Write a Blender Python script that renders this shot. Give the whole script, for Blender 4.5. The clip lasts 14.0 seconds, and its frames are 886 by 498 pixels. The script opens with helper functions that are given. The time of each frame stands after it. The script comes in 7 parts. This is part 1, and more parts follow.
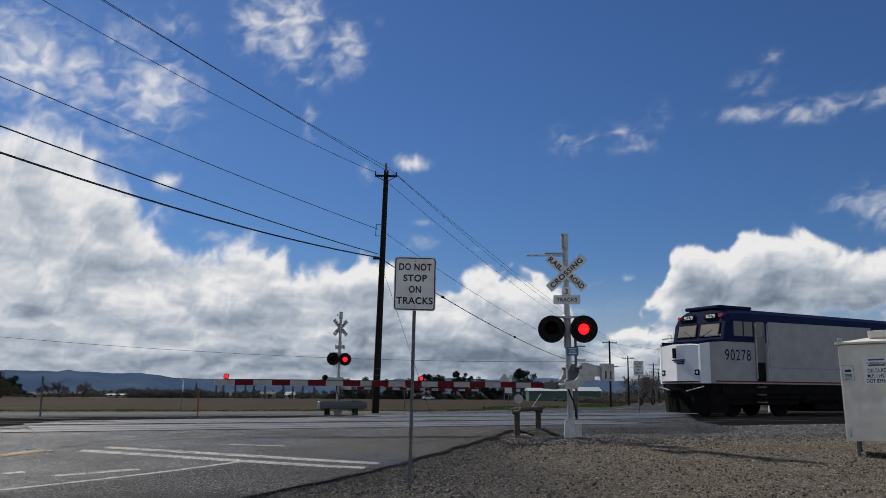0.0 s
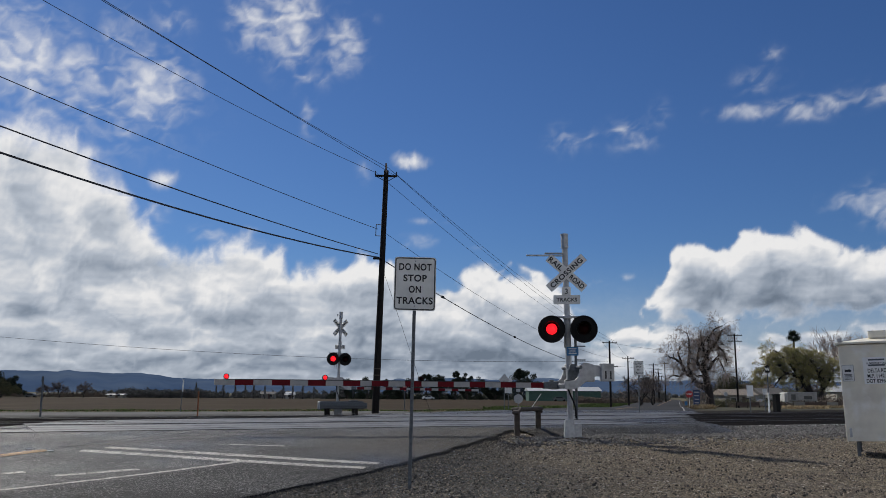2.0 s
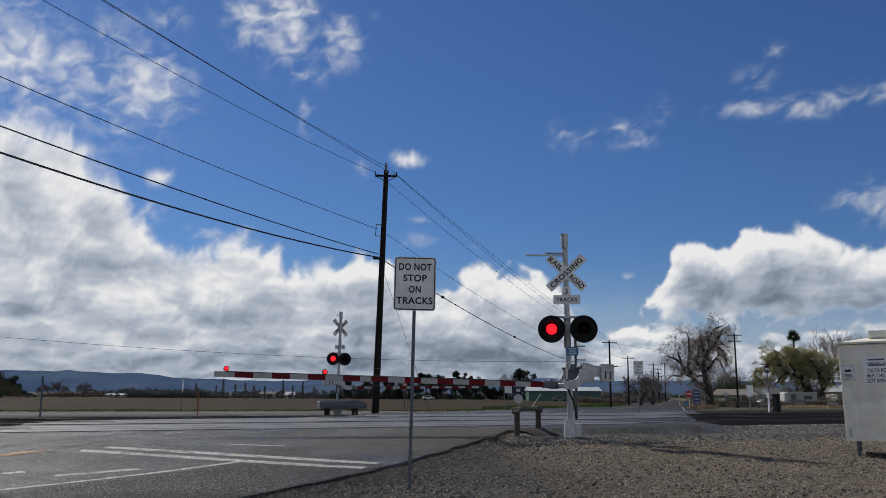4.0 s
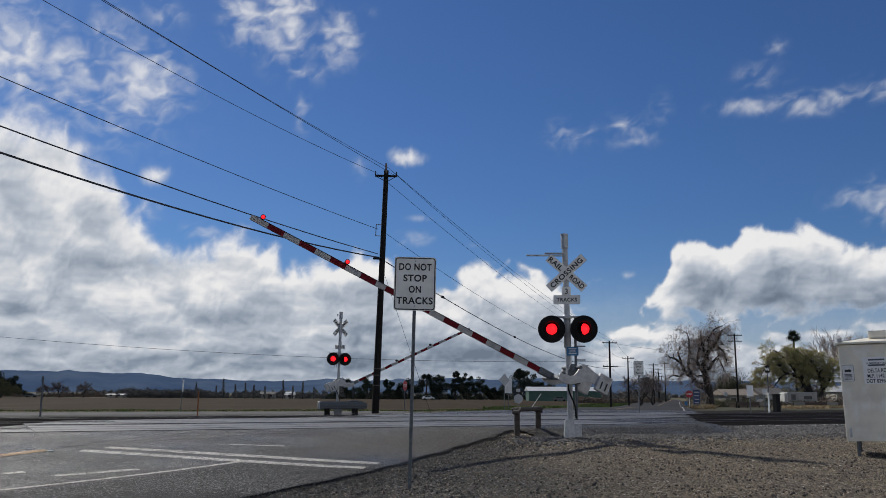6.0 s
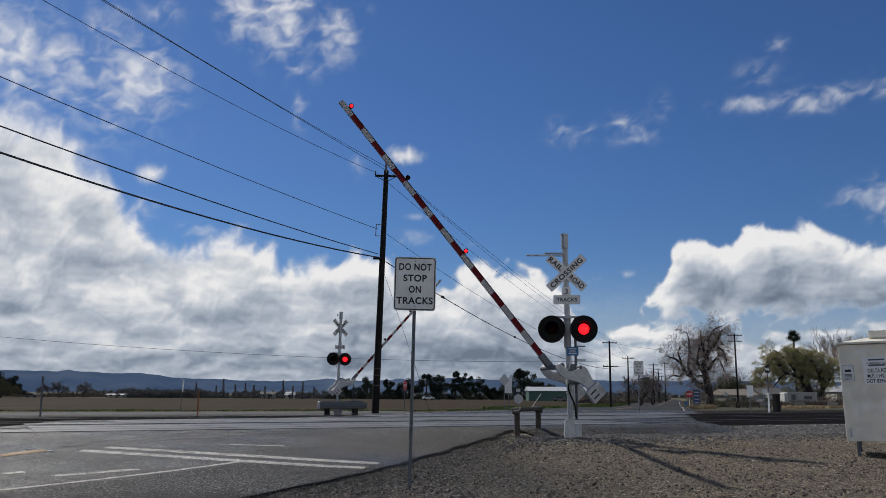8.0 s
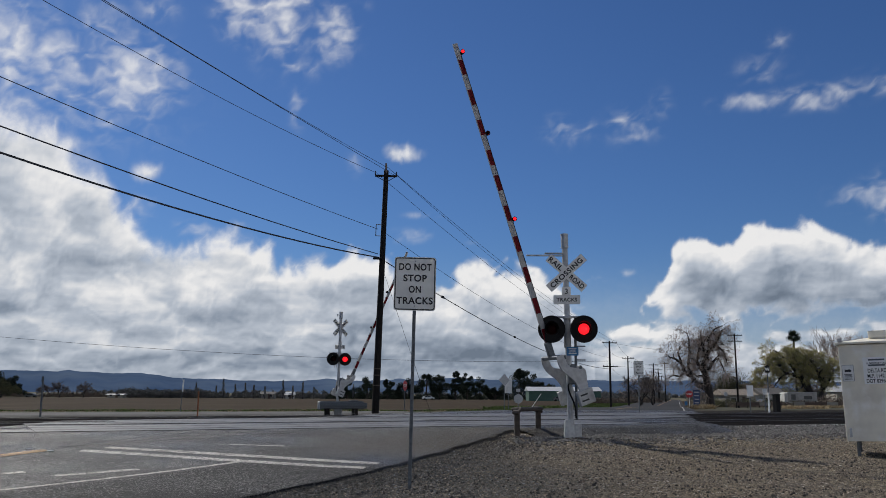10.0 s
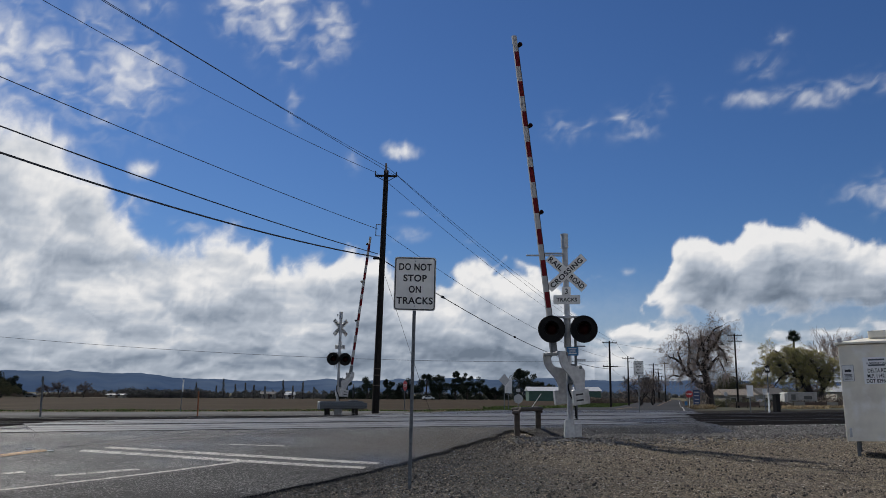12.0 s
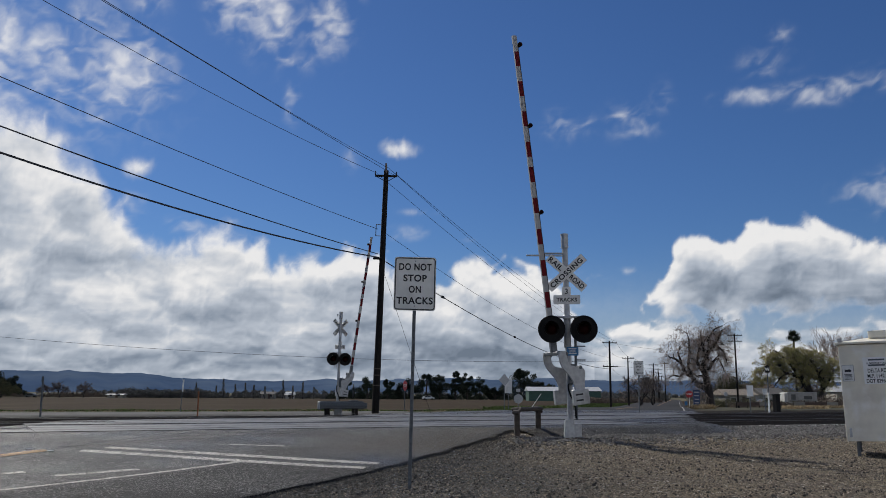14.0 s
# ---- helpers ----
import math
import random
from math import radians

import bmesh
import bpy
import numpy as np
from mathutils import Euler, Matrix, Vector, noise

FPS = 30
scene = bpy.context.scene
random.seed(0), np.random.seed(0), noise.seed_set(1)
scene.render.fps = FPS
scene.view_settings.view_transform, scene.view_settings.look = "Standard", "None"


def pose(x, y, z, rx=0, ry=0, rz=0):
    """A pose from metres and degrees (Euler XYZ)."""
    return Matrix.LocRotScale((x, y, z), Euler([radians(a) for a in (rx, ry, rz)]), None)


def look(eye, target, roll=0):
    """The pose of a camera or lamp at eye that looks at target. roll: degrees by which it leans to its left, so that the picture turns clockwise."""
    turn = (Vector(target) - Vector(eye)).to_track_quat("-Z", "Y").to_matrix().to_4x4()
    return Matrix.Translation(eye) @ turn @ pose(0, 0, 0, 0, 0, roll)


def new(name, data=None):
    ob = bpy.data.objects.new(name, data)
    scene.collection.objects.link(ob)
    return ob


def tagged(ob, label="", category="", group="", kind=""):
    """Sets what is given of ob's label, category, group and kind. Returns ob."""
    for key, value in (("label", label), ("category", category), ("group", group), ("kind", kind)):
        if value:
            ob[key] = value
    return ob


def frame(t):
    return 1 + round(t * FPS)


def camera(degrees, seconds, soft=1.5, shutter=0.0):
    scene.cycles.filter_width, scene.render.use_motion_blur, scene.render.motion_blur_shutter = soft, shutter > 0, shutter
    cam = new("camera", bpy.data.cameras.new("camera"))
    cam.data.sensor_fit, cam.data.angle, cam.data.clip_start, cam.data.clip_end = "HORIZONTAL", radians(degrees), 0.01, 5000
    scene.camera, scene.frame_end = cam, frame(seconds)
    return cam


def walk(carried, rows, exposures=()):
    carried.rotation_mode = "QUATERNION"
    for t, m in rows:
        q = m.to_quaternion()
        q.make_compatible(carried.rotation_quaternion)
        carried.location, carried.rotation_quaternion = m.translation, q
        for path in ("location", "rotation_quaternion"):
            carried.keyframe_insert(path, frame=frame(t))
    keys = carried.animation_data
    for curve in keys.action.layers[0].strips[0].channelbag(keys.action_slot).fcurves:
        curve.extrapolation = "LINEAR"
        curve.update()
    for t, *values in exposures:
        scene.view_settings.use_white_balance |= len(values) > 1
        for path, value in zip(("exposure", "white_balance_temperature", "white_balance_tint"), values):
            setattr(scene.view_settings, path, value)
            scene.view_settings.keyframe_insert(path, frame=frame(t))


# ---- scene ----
cam = camera(54.02, 14.0, soft=0.52)
STILL = pose(0, 0, 1.32, 90 + 9.457, 0, 0) @ pose(0, 0, 0, 0, 0, 0.34)
NUDGE = pose(0, 0, 1.32, 90 + 9.42, 0, -0.05) @ pose(0, 0, 0, 0, 0, 0.34)
walk(cam, [(0, STILL), (2.2, STILL), (2.8, NUDGE), (3.2, NUDGE), (4.2, STILL), (14.0, STILL)],
     exposures=[(0, 0.0), (14.0, 0.0)])

# ---- world and sun ----
SUN_AZ, SUN_EL = -42.0, 40.0      # degrees from +Y (towards +X), and above the horizon
world = bpy.data.worlds.new("sky")
scene.world = world
world.use_nodes = True
wn = world.node_tree
wn.nodes.clear()
sky = wn.nodes.new("ShaderNodeTexSky")
sky.sky_type, sky.sun_disc = "NISHITA", False
sky.sun_elevation, sky.sun_rotation = radians(SUN_EL), radians(SUN_AZ % 360)
sky.air_density, sky.dust_density, sky.ozone_density = 1.0, 0.3, 1.5
bg = wn.nodes.new("ShaderNodeBackground")
bg.inputs["Strength"].default_value = 0.05
wout = wn.nodes.new("ShaderNodeOutputWorld")
deep = wn.nodes.new("ShaderNodeMixRGB")      # clear, deep winter blue
deep.blend_type = "MULTIPLY"
deep.inputs["Fac"].default_value = 1.0
deep.inputs["Color2"].default_value = (0.485, 0.775, 1.26, 1)
wn.links.new(sky.outputs[0], deep.inputs["Color1"])
wn.links.new(deep.outputs[0], bg.inputs["Color"])
wn.links.new(bg.outputs[0], wout.inputs["Surface"])

sun = new("sun", bpy.data.lights.new("sun", "SUN"))
sun.data.energy, sun.data.angle, sun.data.color = 4.3, radians(0.6), (1.0, 0.955, 0.88)
SUN_DIR = Vector((math.sin(radians(SUN_AZ)) * math.cos(radians(SUN_EL)),
                  math.cos(radians(SUN_AZ)) * math.cos(radians(SUN_EL)), math.sin(radians(SUN_EL))))
sun.matrix_world = look(SUN_DIR * 50, (0, 0, 0))


# ---- materials ----
def mat(name, color, rough=0.7, metal=0.0, color2=None, scale=8.0, detail=6.0, bump=0.0, bump_scale=60.0, bump_depth=0.02,
        stain=None, stain_scale=1.5, stain_amount=0.5, random_amount=0.0, spec=0.5, space="Object"):
    """A surface with grain (color to color2), larger stains and fine relief, at real-world size."""
    m = bpy.data.materials.new(name)
    m.use_nodes = True
    nt = m.node_tree
    b = nt.nodes["Principled BSDF"]
    b.inputs["Roughness"].default_value, b.inputs["Metallic"].default_value = rough, metal
    b.inputs["Specular IOR Level"].default_value = spec
    tc = nt.nodes.new("ShaderNodeTexCoord")
    c = (*color, 1)
    n1 = nt.nodes.new("ShaderNodeTexNoise")
    n1.inputs["Scale"].default_value, n1.inputs["Detail"].default_value = scale, detail
    nt.links.new(tc.outputs[space], n1.inputs["Vector"])
    ramp = nt.nodes.new("ShaderNodeValToRGB")
    ramp.color_ramp.elements[0].position, ramp.color_ramp.elements[1].position = 0.35, 0.65
    c2 = color2 or tuple(v * 0.8 for v in color)
    ramp.color_ramp.elements[0].color, ramp.color_ramp.elements[1].color = c, (*c2, 1)
    nt.links.new(n1.outputs["Fac"], ramp.inputs["Fac"])
    last = ramp.outputs["Color"]
    if stain:
        n2 = nt.nodes.new("ShaderNodeTexNoise")
        n2.inputs["Scale"].default_value, n2.inputs["Detail"].default_value = stain_scale, 8
        nt.links.new(tc.outputs[space], n2.inputs["Vector"])
        r2 = nt.nodes.new("ShaderNodeValToRGB")
        r2.color_ramp.elements[0].position, r2.color_ramp.elements[1].position = 0.5, 0.7
        nt.links.new(n2.outputs["Fac"], r2.inputs["Fac"])
        mul = nt.nodes.new("ShaderNodeMath")
        mul.operation = "MULTIPLY"
        mul.inputs[1].default_value = stain_amount
        nt.links.new(r2.outputs["Color"], mul.inputs[0])
        mx = nt.nodes.new("ShaderNodeMixRGB")
        mx.inputs["Color2"].default_value = (*stain, 1)
        nt.links.new(mul.outputs[0], mx.inputs["Fac"])
        nt.links.new(last, mx.inputs["Color1"])
        last = mx.outputs["Color"]
    if random_amount:
        oi = nt.nodes.new("ShaderNodeObjectInfo")
        ge = nt.nodes.new("ShaderNodeNewGeometry")
        ad = nt.nodes.new("ShaderNodeMath")
        ad.operation = "ADD"
        nt.links.new(oi.outputs["Random"], ad.inputs[0])
        nt.links.new(ge.outputs["Random Per Island"], ad.inputs[1])
        mr = nt.nodes.new("ShaderNodeMapRange")
        mr.inputs["From Max"].default_value = 2.0
        mr.inputs["To Min"].default_value, mr.inputs["To Max"].default_value = 1 - random_amount, 1 + random_amount
        nt.links.new(ad.outputs[0], mr.inputs["Value"])
        vm = nt.nodes.new("ShaderNodeVectorMath")
        vm.operation = "SCALE"
        nt.links.new(last, vm.inputs[0])
        nt.links.new(mr.outputs[0], vm.inputs["Scale"])
        last = vm.outputs[0]
    nt.links.new(last, b.inputs["Base Color"])
    if bump:
        n3 = nt.nodes.new("ShaderNodeTexNoise")
        n3.inputs["Scale"].default_value, n3.inputs["Detail"].default_value = bump_scale, 5
        nt.links.new(tc.outputs[space], n3.inputs["Vector"])
        bp = nt.nodes.new("ShaderNodeBump")
        bp.inputs["Strength"].default_value, bp.inputs["Distance"].default_value = bump, bump_depth
        nt.links.new(n3.outputs["Fac"], bp.inputs["Height"])
        nt.links.new(bp.outputs[0], b.inputs["Normal"])
    return m


def glow(name, color, strength):
    m = bpy.data.materials.new(name)
    m.use_nodes = True
    b = m.node_tree.nodes["Principled BSDF"]
    b.inputs["Base Color"].default_value = (*color, 1)
    b.inputs["Emission Color"].default_value = (*color, 1)
    b.inputs["Emission Strength"].default_value = strength
    return m


GALV = mat("galvanised_steel", (0.42, 0.43, 0.44), 0.5, 0.6, (0.33, 0.34, 0.35), 14, stain=(0.2, 0.19, 0.18), stain_amount=0.35, bump=0.1)
GALV_DARK = mat("weathered_galvanised_post", (0.13, 0.145, 0.16), 0.6, 0.4, (0.085, 0.095, 0.105), 20, stain=(0.1, 0.1, 0.1), bump=0.1)
SILVER = mat("aluminium_paint", (0.44, 0.445, 0.45), 0.5, 0.15, (0.33, 0.335, 0.34), 9, stain=(0.2, 0.19, 0.18), stain_amount=0.6, stain_scale=3, bump=0.08)
LABEL_WHITE = mat("label_white_sheeting", (0.86, 0.86, 0.84), 0.4, 0, (0.8, 0.8, 0.78), 5)
SIGN_WHITE = mat("sign_white_sheeting", (0.74, 0.735, 0.70), 0.45, 0, (0.66, 0.655, 0.63), 5, stain=(0.4, 0.39, 0.37), stain_amount=0.3, stain_scale=4)
SIGN_BLACK = mat("sign_black", (0.012, 0.012, 0.014), 0.5)
SIGN_BACK = mat("sign_aluminium_back", (0.4, 0.41, 0.42), 0.5, 0.5, (0.33, 0.34, 0.35), 6)
SIGN_BLUE = mat("sign_blue", (0.02, 0.13, 0.3), 0.45, 0, (0.03, 0.16, 0.34), 6)
SIGN_RED = mat("sign_red", (0.5, 0.03, 0.035), 0.45, 0, (0.4, 0.03, 0.03), 6)
BLACK = mat("black_painted_metal", (0.008, 0.008, 0.009), 0.6, 0, (0.013, 0.013, 0.013), 12, bump=0.05, spec=0.12)
GATE_WHITE = mat("gate_white", (0.34, 0.34, 0.34), 0.5, 0, (0.27, 0.27, 0.27), 7, stain=(0.4, 0.38, 0.36), stain_amount=0.3)
GATE_RED = mat("gate_red", (0.13, 0.008, 0.014), 0.6, 0, (0.1, 0.007, 0.011), 7, spec=0.1)
LENS_ON = glow("lit_red_lens", (1.0, 0.012, 0.02), 1.5)
LENS_OFF = mat("dark_red_lens", (0.016, 0.0025, 0.0025), 0.6, 0, (0.012, 0.002, 0.002), 30, spec=0.04)
POLE_WOOD = mat("creosoted_pole", (0.018, 0.0155, 0.014), 0.9, 0, (0.011, 0.0095, 0.009), 6, spec=0.2, stain=(0.03, 0.025, 0.021), bump=0.3, bump_scale=30)
WIRE = mat("dark_cable", (0.02, 0.02, 0.022), 0.6)
INSUL = mat("insulator", (0.1, 0.07, 0.06), 0.3)
CABINET = mat("cabinet_aluminium", (0.82, 0.765, 0.63), 0.5, 0.0, (0.68, 0.63, 0.52), 2.2, stain=(0.92, 0.9, 0.84), stain_amount=0.75, stain_scale=2.6, bump=0.06, bump_scale=10)
RUST = mat("rusty_steel", (0.08, 0.065, 0.053), 0.8, 0.2, (0.045, 0.037, 0.031), 10, stain=(0.12, 0.092, 0.068), bump=0.3)
RAIL = mat("rail_steel", (0.05, 0.04, 0.036), 0.7, 0.4, (0.035, 0.03, 0.028), 20, bump=0.1)
RAIL_TOP = mat("worn_rail_head", (0.16, 0.155, 0.155), 0.55, 0.8, (0.11, 0.105, 0.1), 9)
TIE_PALE = mat("pale_tie", (0.5, 0.48, 0.44), 0.9, 0, (0.36, 0.345, 0.32), 6, random_amount=0.35, bump=0.3)
TIE = mat("timber_tie", (0.04, 0.033, 0.028), 0.9, 0, (0.024, 0.02, 0.018), 8, random_amount=0.5, bump=0.3)
STONE = mat("ballast_stone", (0.16, 0.15, 0.138), 0.9, 0, (0.07, 0.065, 0.06), 15, random_amount=0.9, bump=0.2)
PAINT_WHITE = mat("road_paint_white", (0.52, 0.5, 0.44), 0.6, 0, (0.15, 0.145, 0.13), 24, stain=(0.06, 0.06, 0.058), stain_amount=0.95, stain_scale=5, bump=0.8, bump_scale=90, space="Object")
PAINT_FADED = mat("faded_road_paint", (0.2, 0.2, 0.2), 0.6, 0, (0.08, 0.08, 0.08), 9, stain=(0.055, 0.055, 0.057), stain_amount=1.0, stain_scale=2.5, bump=0.8, bump_scale=80)
PAINT_YELLOW = mat("road_paint_yellow", (0.42, 0.21, 0.035), 0.65, 0, (0.16, 0.09, 0.035), 26, stain=(0.07, 0.06, 0.05), stain_amount=0.8, stain_scale=9, bump=0.9, bump_scale=75)


def worn_through(m, keep, fine=38.0):
    """Paint with holes worn through it, down to the road."""
    nt = m.node_tree
    tc = nt.nodes.new("ShaderNodeTexCoord")
    fac = []
    for sc, dt in ((fine, 3), (2.2, 6)):
        nz = nt.nodes.new("ShaderNodeTexNoise")
        nz.inputs["Scale"].default_value, nz.inputs["Detail"].default_value = sc, dt
        nt.links.new(tc.outputs["Object"], nz.inputs["Vector"])
        fac.append(nz.outputs["Fac"])
    add = nt.nodes.new("ShaderNodeMath")
    add.operation = "MULTIPLY_ADD"
    nt.links.new(fac[1], add.inputs[0])
    add.inputs[1].default_value = 0.4
    nt.links.new(fac[0], add.inputs[2])
    mr = nt.nodes.new("ShaderNodeMapRange")
    mr.inputs["From Min"].default_value, mr.inputs["From Max"].default_value = 0.79 - 0.3 * keep, 0.87 - 0.3 * keep
    nt.links.new(add.outputs[0], mr.inputs["Value"])
    nt.links.new(mr.outputs[0], nt.nodes["Principled BSDF"].inputs["Alpha"])


worn_through(PAINT_WHITE, 0.72)
worn_through(PAINT_FADED, 0.55)
worn_through(PAINT_YELLOW, 0.72)
REFLECTOR = mat("white_marker", (0.85, 0.85, 0.82), 0.45)
PANEL = mat("crossing_panel_concrete", (0.15, 0.143, 0.132), 0.5, 0, (0.075, 0.071, 0.066), 4, stain=(0.06, 0.058, 0.055), stain_amount=0.8, stain_scale=0.9, bump=0.2, bump_scale=30, random_amount=0.45, spec=0.25)
BARK = mat("bark", (0.045, 0.037, 0.031), 0.95, 0, (0.026, 0.022, 0.02), 5, bump=0.4, bump_scale=20)
TWIG_DARK = mat("dark_bare_twigs", (0.15, 0.12, 0.105), 0.95, 0, (0.1, 0.082, 0.072), 3)
TWIG = mat("bare_twigs", (0.36, 0.285, 0.24), 0.95, 0, (0.26, 0.205, 0.17), 3)
LEAF_DARK = mat("dark_foliage", (0.025, 0.034, 0.021), 0.85, 0, (0.013, 0.02, 0.013), 0.6, random_amount=0.6, spec=0.15)
LEAF_GREEN = mat("spring_foliage", (0.33, 0.29, 0.115), 0.85, 0, (0.19, 0.175, 0.07), 0.6, random_amount=0.5, spec=0.15)
LEAF_PALM = mat("palm_foliage", (0.035, 0.05, 0.02), 0.7, 0, (0.02, 0.03, 0.014), 2, random_amount=0.4)
WEED = mat("green_weeds", (0.11, 0.155, 0.045), 0.9, 0, (0.075, 0.105, 0.035), 2, random_amount=0.5, spec=0.1)
DRY = mat("dry_grass", (0.42, 0.33, 0.2), 0.95, 0, (0.29, 0.22, 0.13), 2, random_amount=0.4, spec=0.1)


# ---- small building kit ----
def part(name, bm, material, parent=None, label="", m=None, smooth=False):
    me = bpy.data.meshes.new(name)
    bm.to_mesh(me)
    bm.free()
    if smooth:
        me.polygons.foreach_set("use_smooth", [True] * len(me.polygons))
    for mm in (material if isinstance(material, (list, tuple)) else [material]):
        me.materials.append(mm)
    ob = new(name, me)
    if m is not None:
        ob.matrix_basis = m
    if parent is not None:
        ob.parent = parent
    if label:
        ob["label"] = label
    return ob


def thing(name, m, label, category, group="", kind=""):
    ob = new(name)
    ob.empty_display_size = 0.2
    ob.matrix_basis = m
    return tagged(ob, label, category, group, kind)


def box(sx, sy, sz, x=0, y=0, z=0, bevel=0.0, bm=None, m=None, seg=1):
    """A box by its size and the middle of its base."""
    bm = bm or bmesh.new()
    mm = (m or Matrix()) @ Matrix.Translation((x, y, z + sz / 2)) @ Matrix.Diagonal((sx, sy, sz, 1))
    r = bmesh.ops.create_cube(bm, size=1, matrix=mm)
    if bevel:
        edges = list({e for v in r["verts"] for e in v.link_edges})
        bmesh.ops.bevel(bm, geom=edges, offset=bevel, segments=seg, affect="EDGES", profile=0.5)
    return bm


def cyl(r, a, b, r2=None, seg=12, bm=None, caps=True):
    """A round bar from a to b, tapering from r to r2."""
    bm = bm or bmesh.new()
    a, b = Vector(a), Vector(b)
    d = b - a
    mm = Matrix.Translation((a + b) / 2) @ d.to_track_quat("Z", "Y").to_matrix().to_4x4()
    bmesh.ops.create_cone(bm, cap_ends=caps, segments=seg, radius1=r, radius2=r if r2 is None else r2, depth=d.length, matrix=mm)
    return bm


def plate(outline, thick, bm=None, m=None, bevel=0.0):
    """A flat plate: outline in x, z; its front at y = 0 faces -y, its back lies at y = thick."""
    bm = bm or bmesh.new()
    m = m or Matrix()
    front = [bm.verts.new(m @ Vector((x, 0, z))) for x, z in outline]
    back = [bm.verts.new(m @ Vector((x, thick, z))) for x, z in outline]
    n = len(outline)
    bm.faces.new(front)
    bm.faces.new(back[::-1])
    for i in range(n):
        j = (i + 1) % n
        bm.faces.new((front[j], front[i], back[i], back[j]))
    bmesh.ops.recalc_face_normals(bm, faces=bm.faces)
    return bm


def round_rect(w, h, r, cx=0, cz=0, seg=5):
    pts = []
    for qx, qz, a0 in ((w / 2 - r, h / 2 - r, 0), (-w / 2 + r, h / 2 - r, 90), (-w / 2 + r, -h / 2 + r, 180), (w / 2 - r, -h / 2 + r, 270)):
        for k in range(seg + 1):
            a = radians(a0 + 90 * k / seg)
            pts.append((cx + qx + r * math.cos(a), cz + qz + r * math.sin(a)))
    return pts


def polygon(n, r, turn=0):
    return [(r * math.cos(2 * math.pi * k / n + turn), r * math.sin(2 * math.pi * k / n + turn)) for k in range(n)]


def ring_plate(w, h, r, width, thick, m=None):
    """A raised border line of a rounded rectangle."""
    bm = bmesh.new()
    m = m or Matrix()
    o, i = round_rect(w, h, r), round_rect(w - 2 * width, h - 2 * width, max(r - width, 0.003))
    vo = [bm.verts.new(m @ Vector((x, 0, z))) for x, z in o]
    vi = [bm.verts.new(m @ Vector((x, 0, z))) for x, z in i]
    bo = [bm.verts.new(m @ Vector((x, thick, z))) for x, z in o]
    bi = [bm.verts.new(m @ Vector((x, thick, z))) for x, z in i]
    n = len(o)
    for k in range(n):
        j = (k + 1) % n
        bm.faces.new((vo[j], vo[k], vi[k], vi[j]))
        bm.faces.new((vo[k], vo[j], bo[j], bo[k]))
        bm.faces.new((vi[j], vi[k], bi[k], bi[j]))
    bmesh.ops.recalc_face_normals(bm, faces=bm.faces)
    return bm


def lettering(text, height, material, parent, m, width=None, name="lettering", bold=0.0, depth=0.001, spacing=1.0):
    """Letters standing in x, z, that face -y, centred on the origin of m."""
    cu = bpy.data.curves.new(name, "FONT")
    cu.body, cu.align_x, cu.align_y, cu.size, cu.extrude, cu.offset = text, "CENTER", "CENTER", 1.0, depth, bold
    cu.space_character = spacing
    tmp = bpy.data.objects.new(name, cu)
    me = bpy.data.meshes.new_from_object(tmp)
    bpy.data.objects.remove(tmp)
    co = np.empty(len(me.vertices) * 3)
    me.vertices.foreach_get("co", co)
    co = co.reshape(-1, 3)
    lo, hi = co.min(0), co.max(0)
    s = height / (hi[1] - lo[1])
    sx = s if width is None else width / (hi[0] - lo[0])
    x = (co[:, 0] - (lo[0] + hi[0]) / 2) * sx
    z = (co[:, 1] - (lo[1] + hi[1]) / 2) * s
    me.vertices.foreach_set("co", np.stack([x, -co[:, 2], z], 1).ravel())
    me.materials.clear()
    me.materials.append(material)
    ob = new(name, me)
    ob.matrix_basis = m
    ob.parent = parent
    return ob


def sheet(name, xs, ys, height, material, smooth=True):
    """A grid of faces over the given xs and ys, at the height of each point."""
    nx, ny = len(xs), len(ys)
    verts = [(x, y, height(x, y)) for y in ys for x in xs]
    faces = [(j * nx + i, j * nx + i + 1, (j + 1) * nx + i + 1, (j + 1) * nx + i) for j in range(ny - 1) for i in range(nx - 1)]
    me = bpy.data.meshes.new(name)
    me.from_pydata(verts, [], faces)
    me.polygons.foreach_set("use_smooth", [smooth] * len(faces))
    me.materials.append(material)
    return new(name, me)


def raw(name, verts, faces, material, parent=None, label="", smooth=False):
    me = bpy.data.meshes.new(name)
    me.from_pydata([tuple(v) for v in verts], [], faces)
    if smooth:
        me.polygons.foreach_set("use_smooth", [True] * len(faces))
    me.materials.append(material)
    ob = new(name, me)
    if parent is not None:
        ob.parent = parent
    if label:
        ob["label"] = label
    return ob


# ---- lie of the land ----
TX, TY = 0.883, 0.469          # the tracks run along this way; across it, (-TY, TX), n counts metres
TRACK_ANGLE = math.degrees(math.atan2(TY, TX))
RAIL_Z = 0.48


def across(x, y):
    return -TY * x + TX * y


def on_track(s, n, z=0.0):
    return Vector((TX * s - TY * n, TY * s + TX * n, z))


def smooth_step(a, b, v):
    k = min(max((v - a) / (b - a), 0.0), 1.0)
    return k * k * (3 - 2 * k)


def ground_z(x, y):
    n = across(x, y)
    return 0.25 * smooth_step(11, 19, n) - 0.13 * smooth_step(34, 46, n) - 1.0 * smooth_step(46, 130, n)


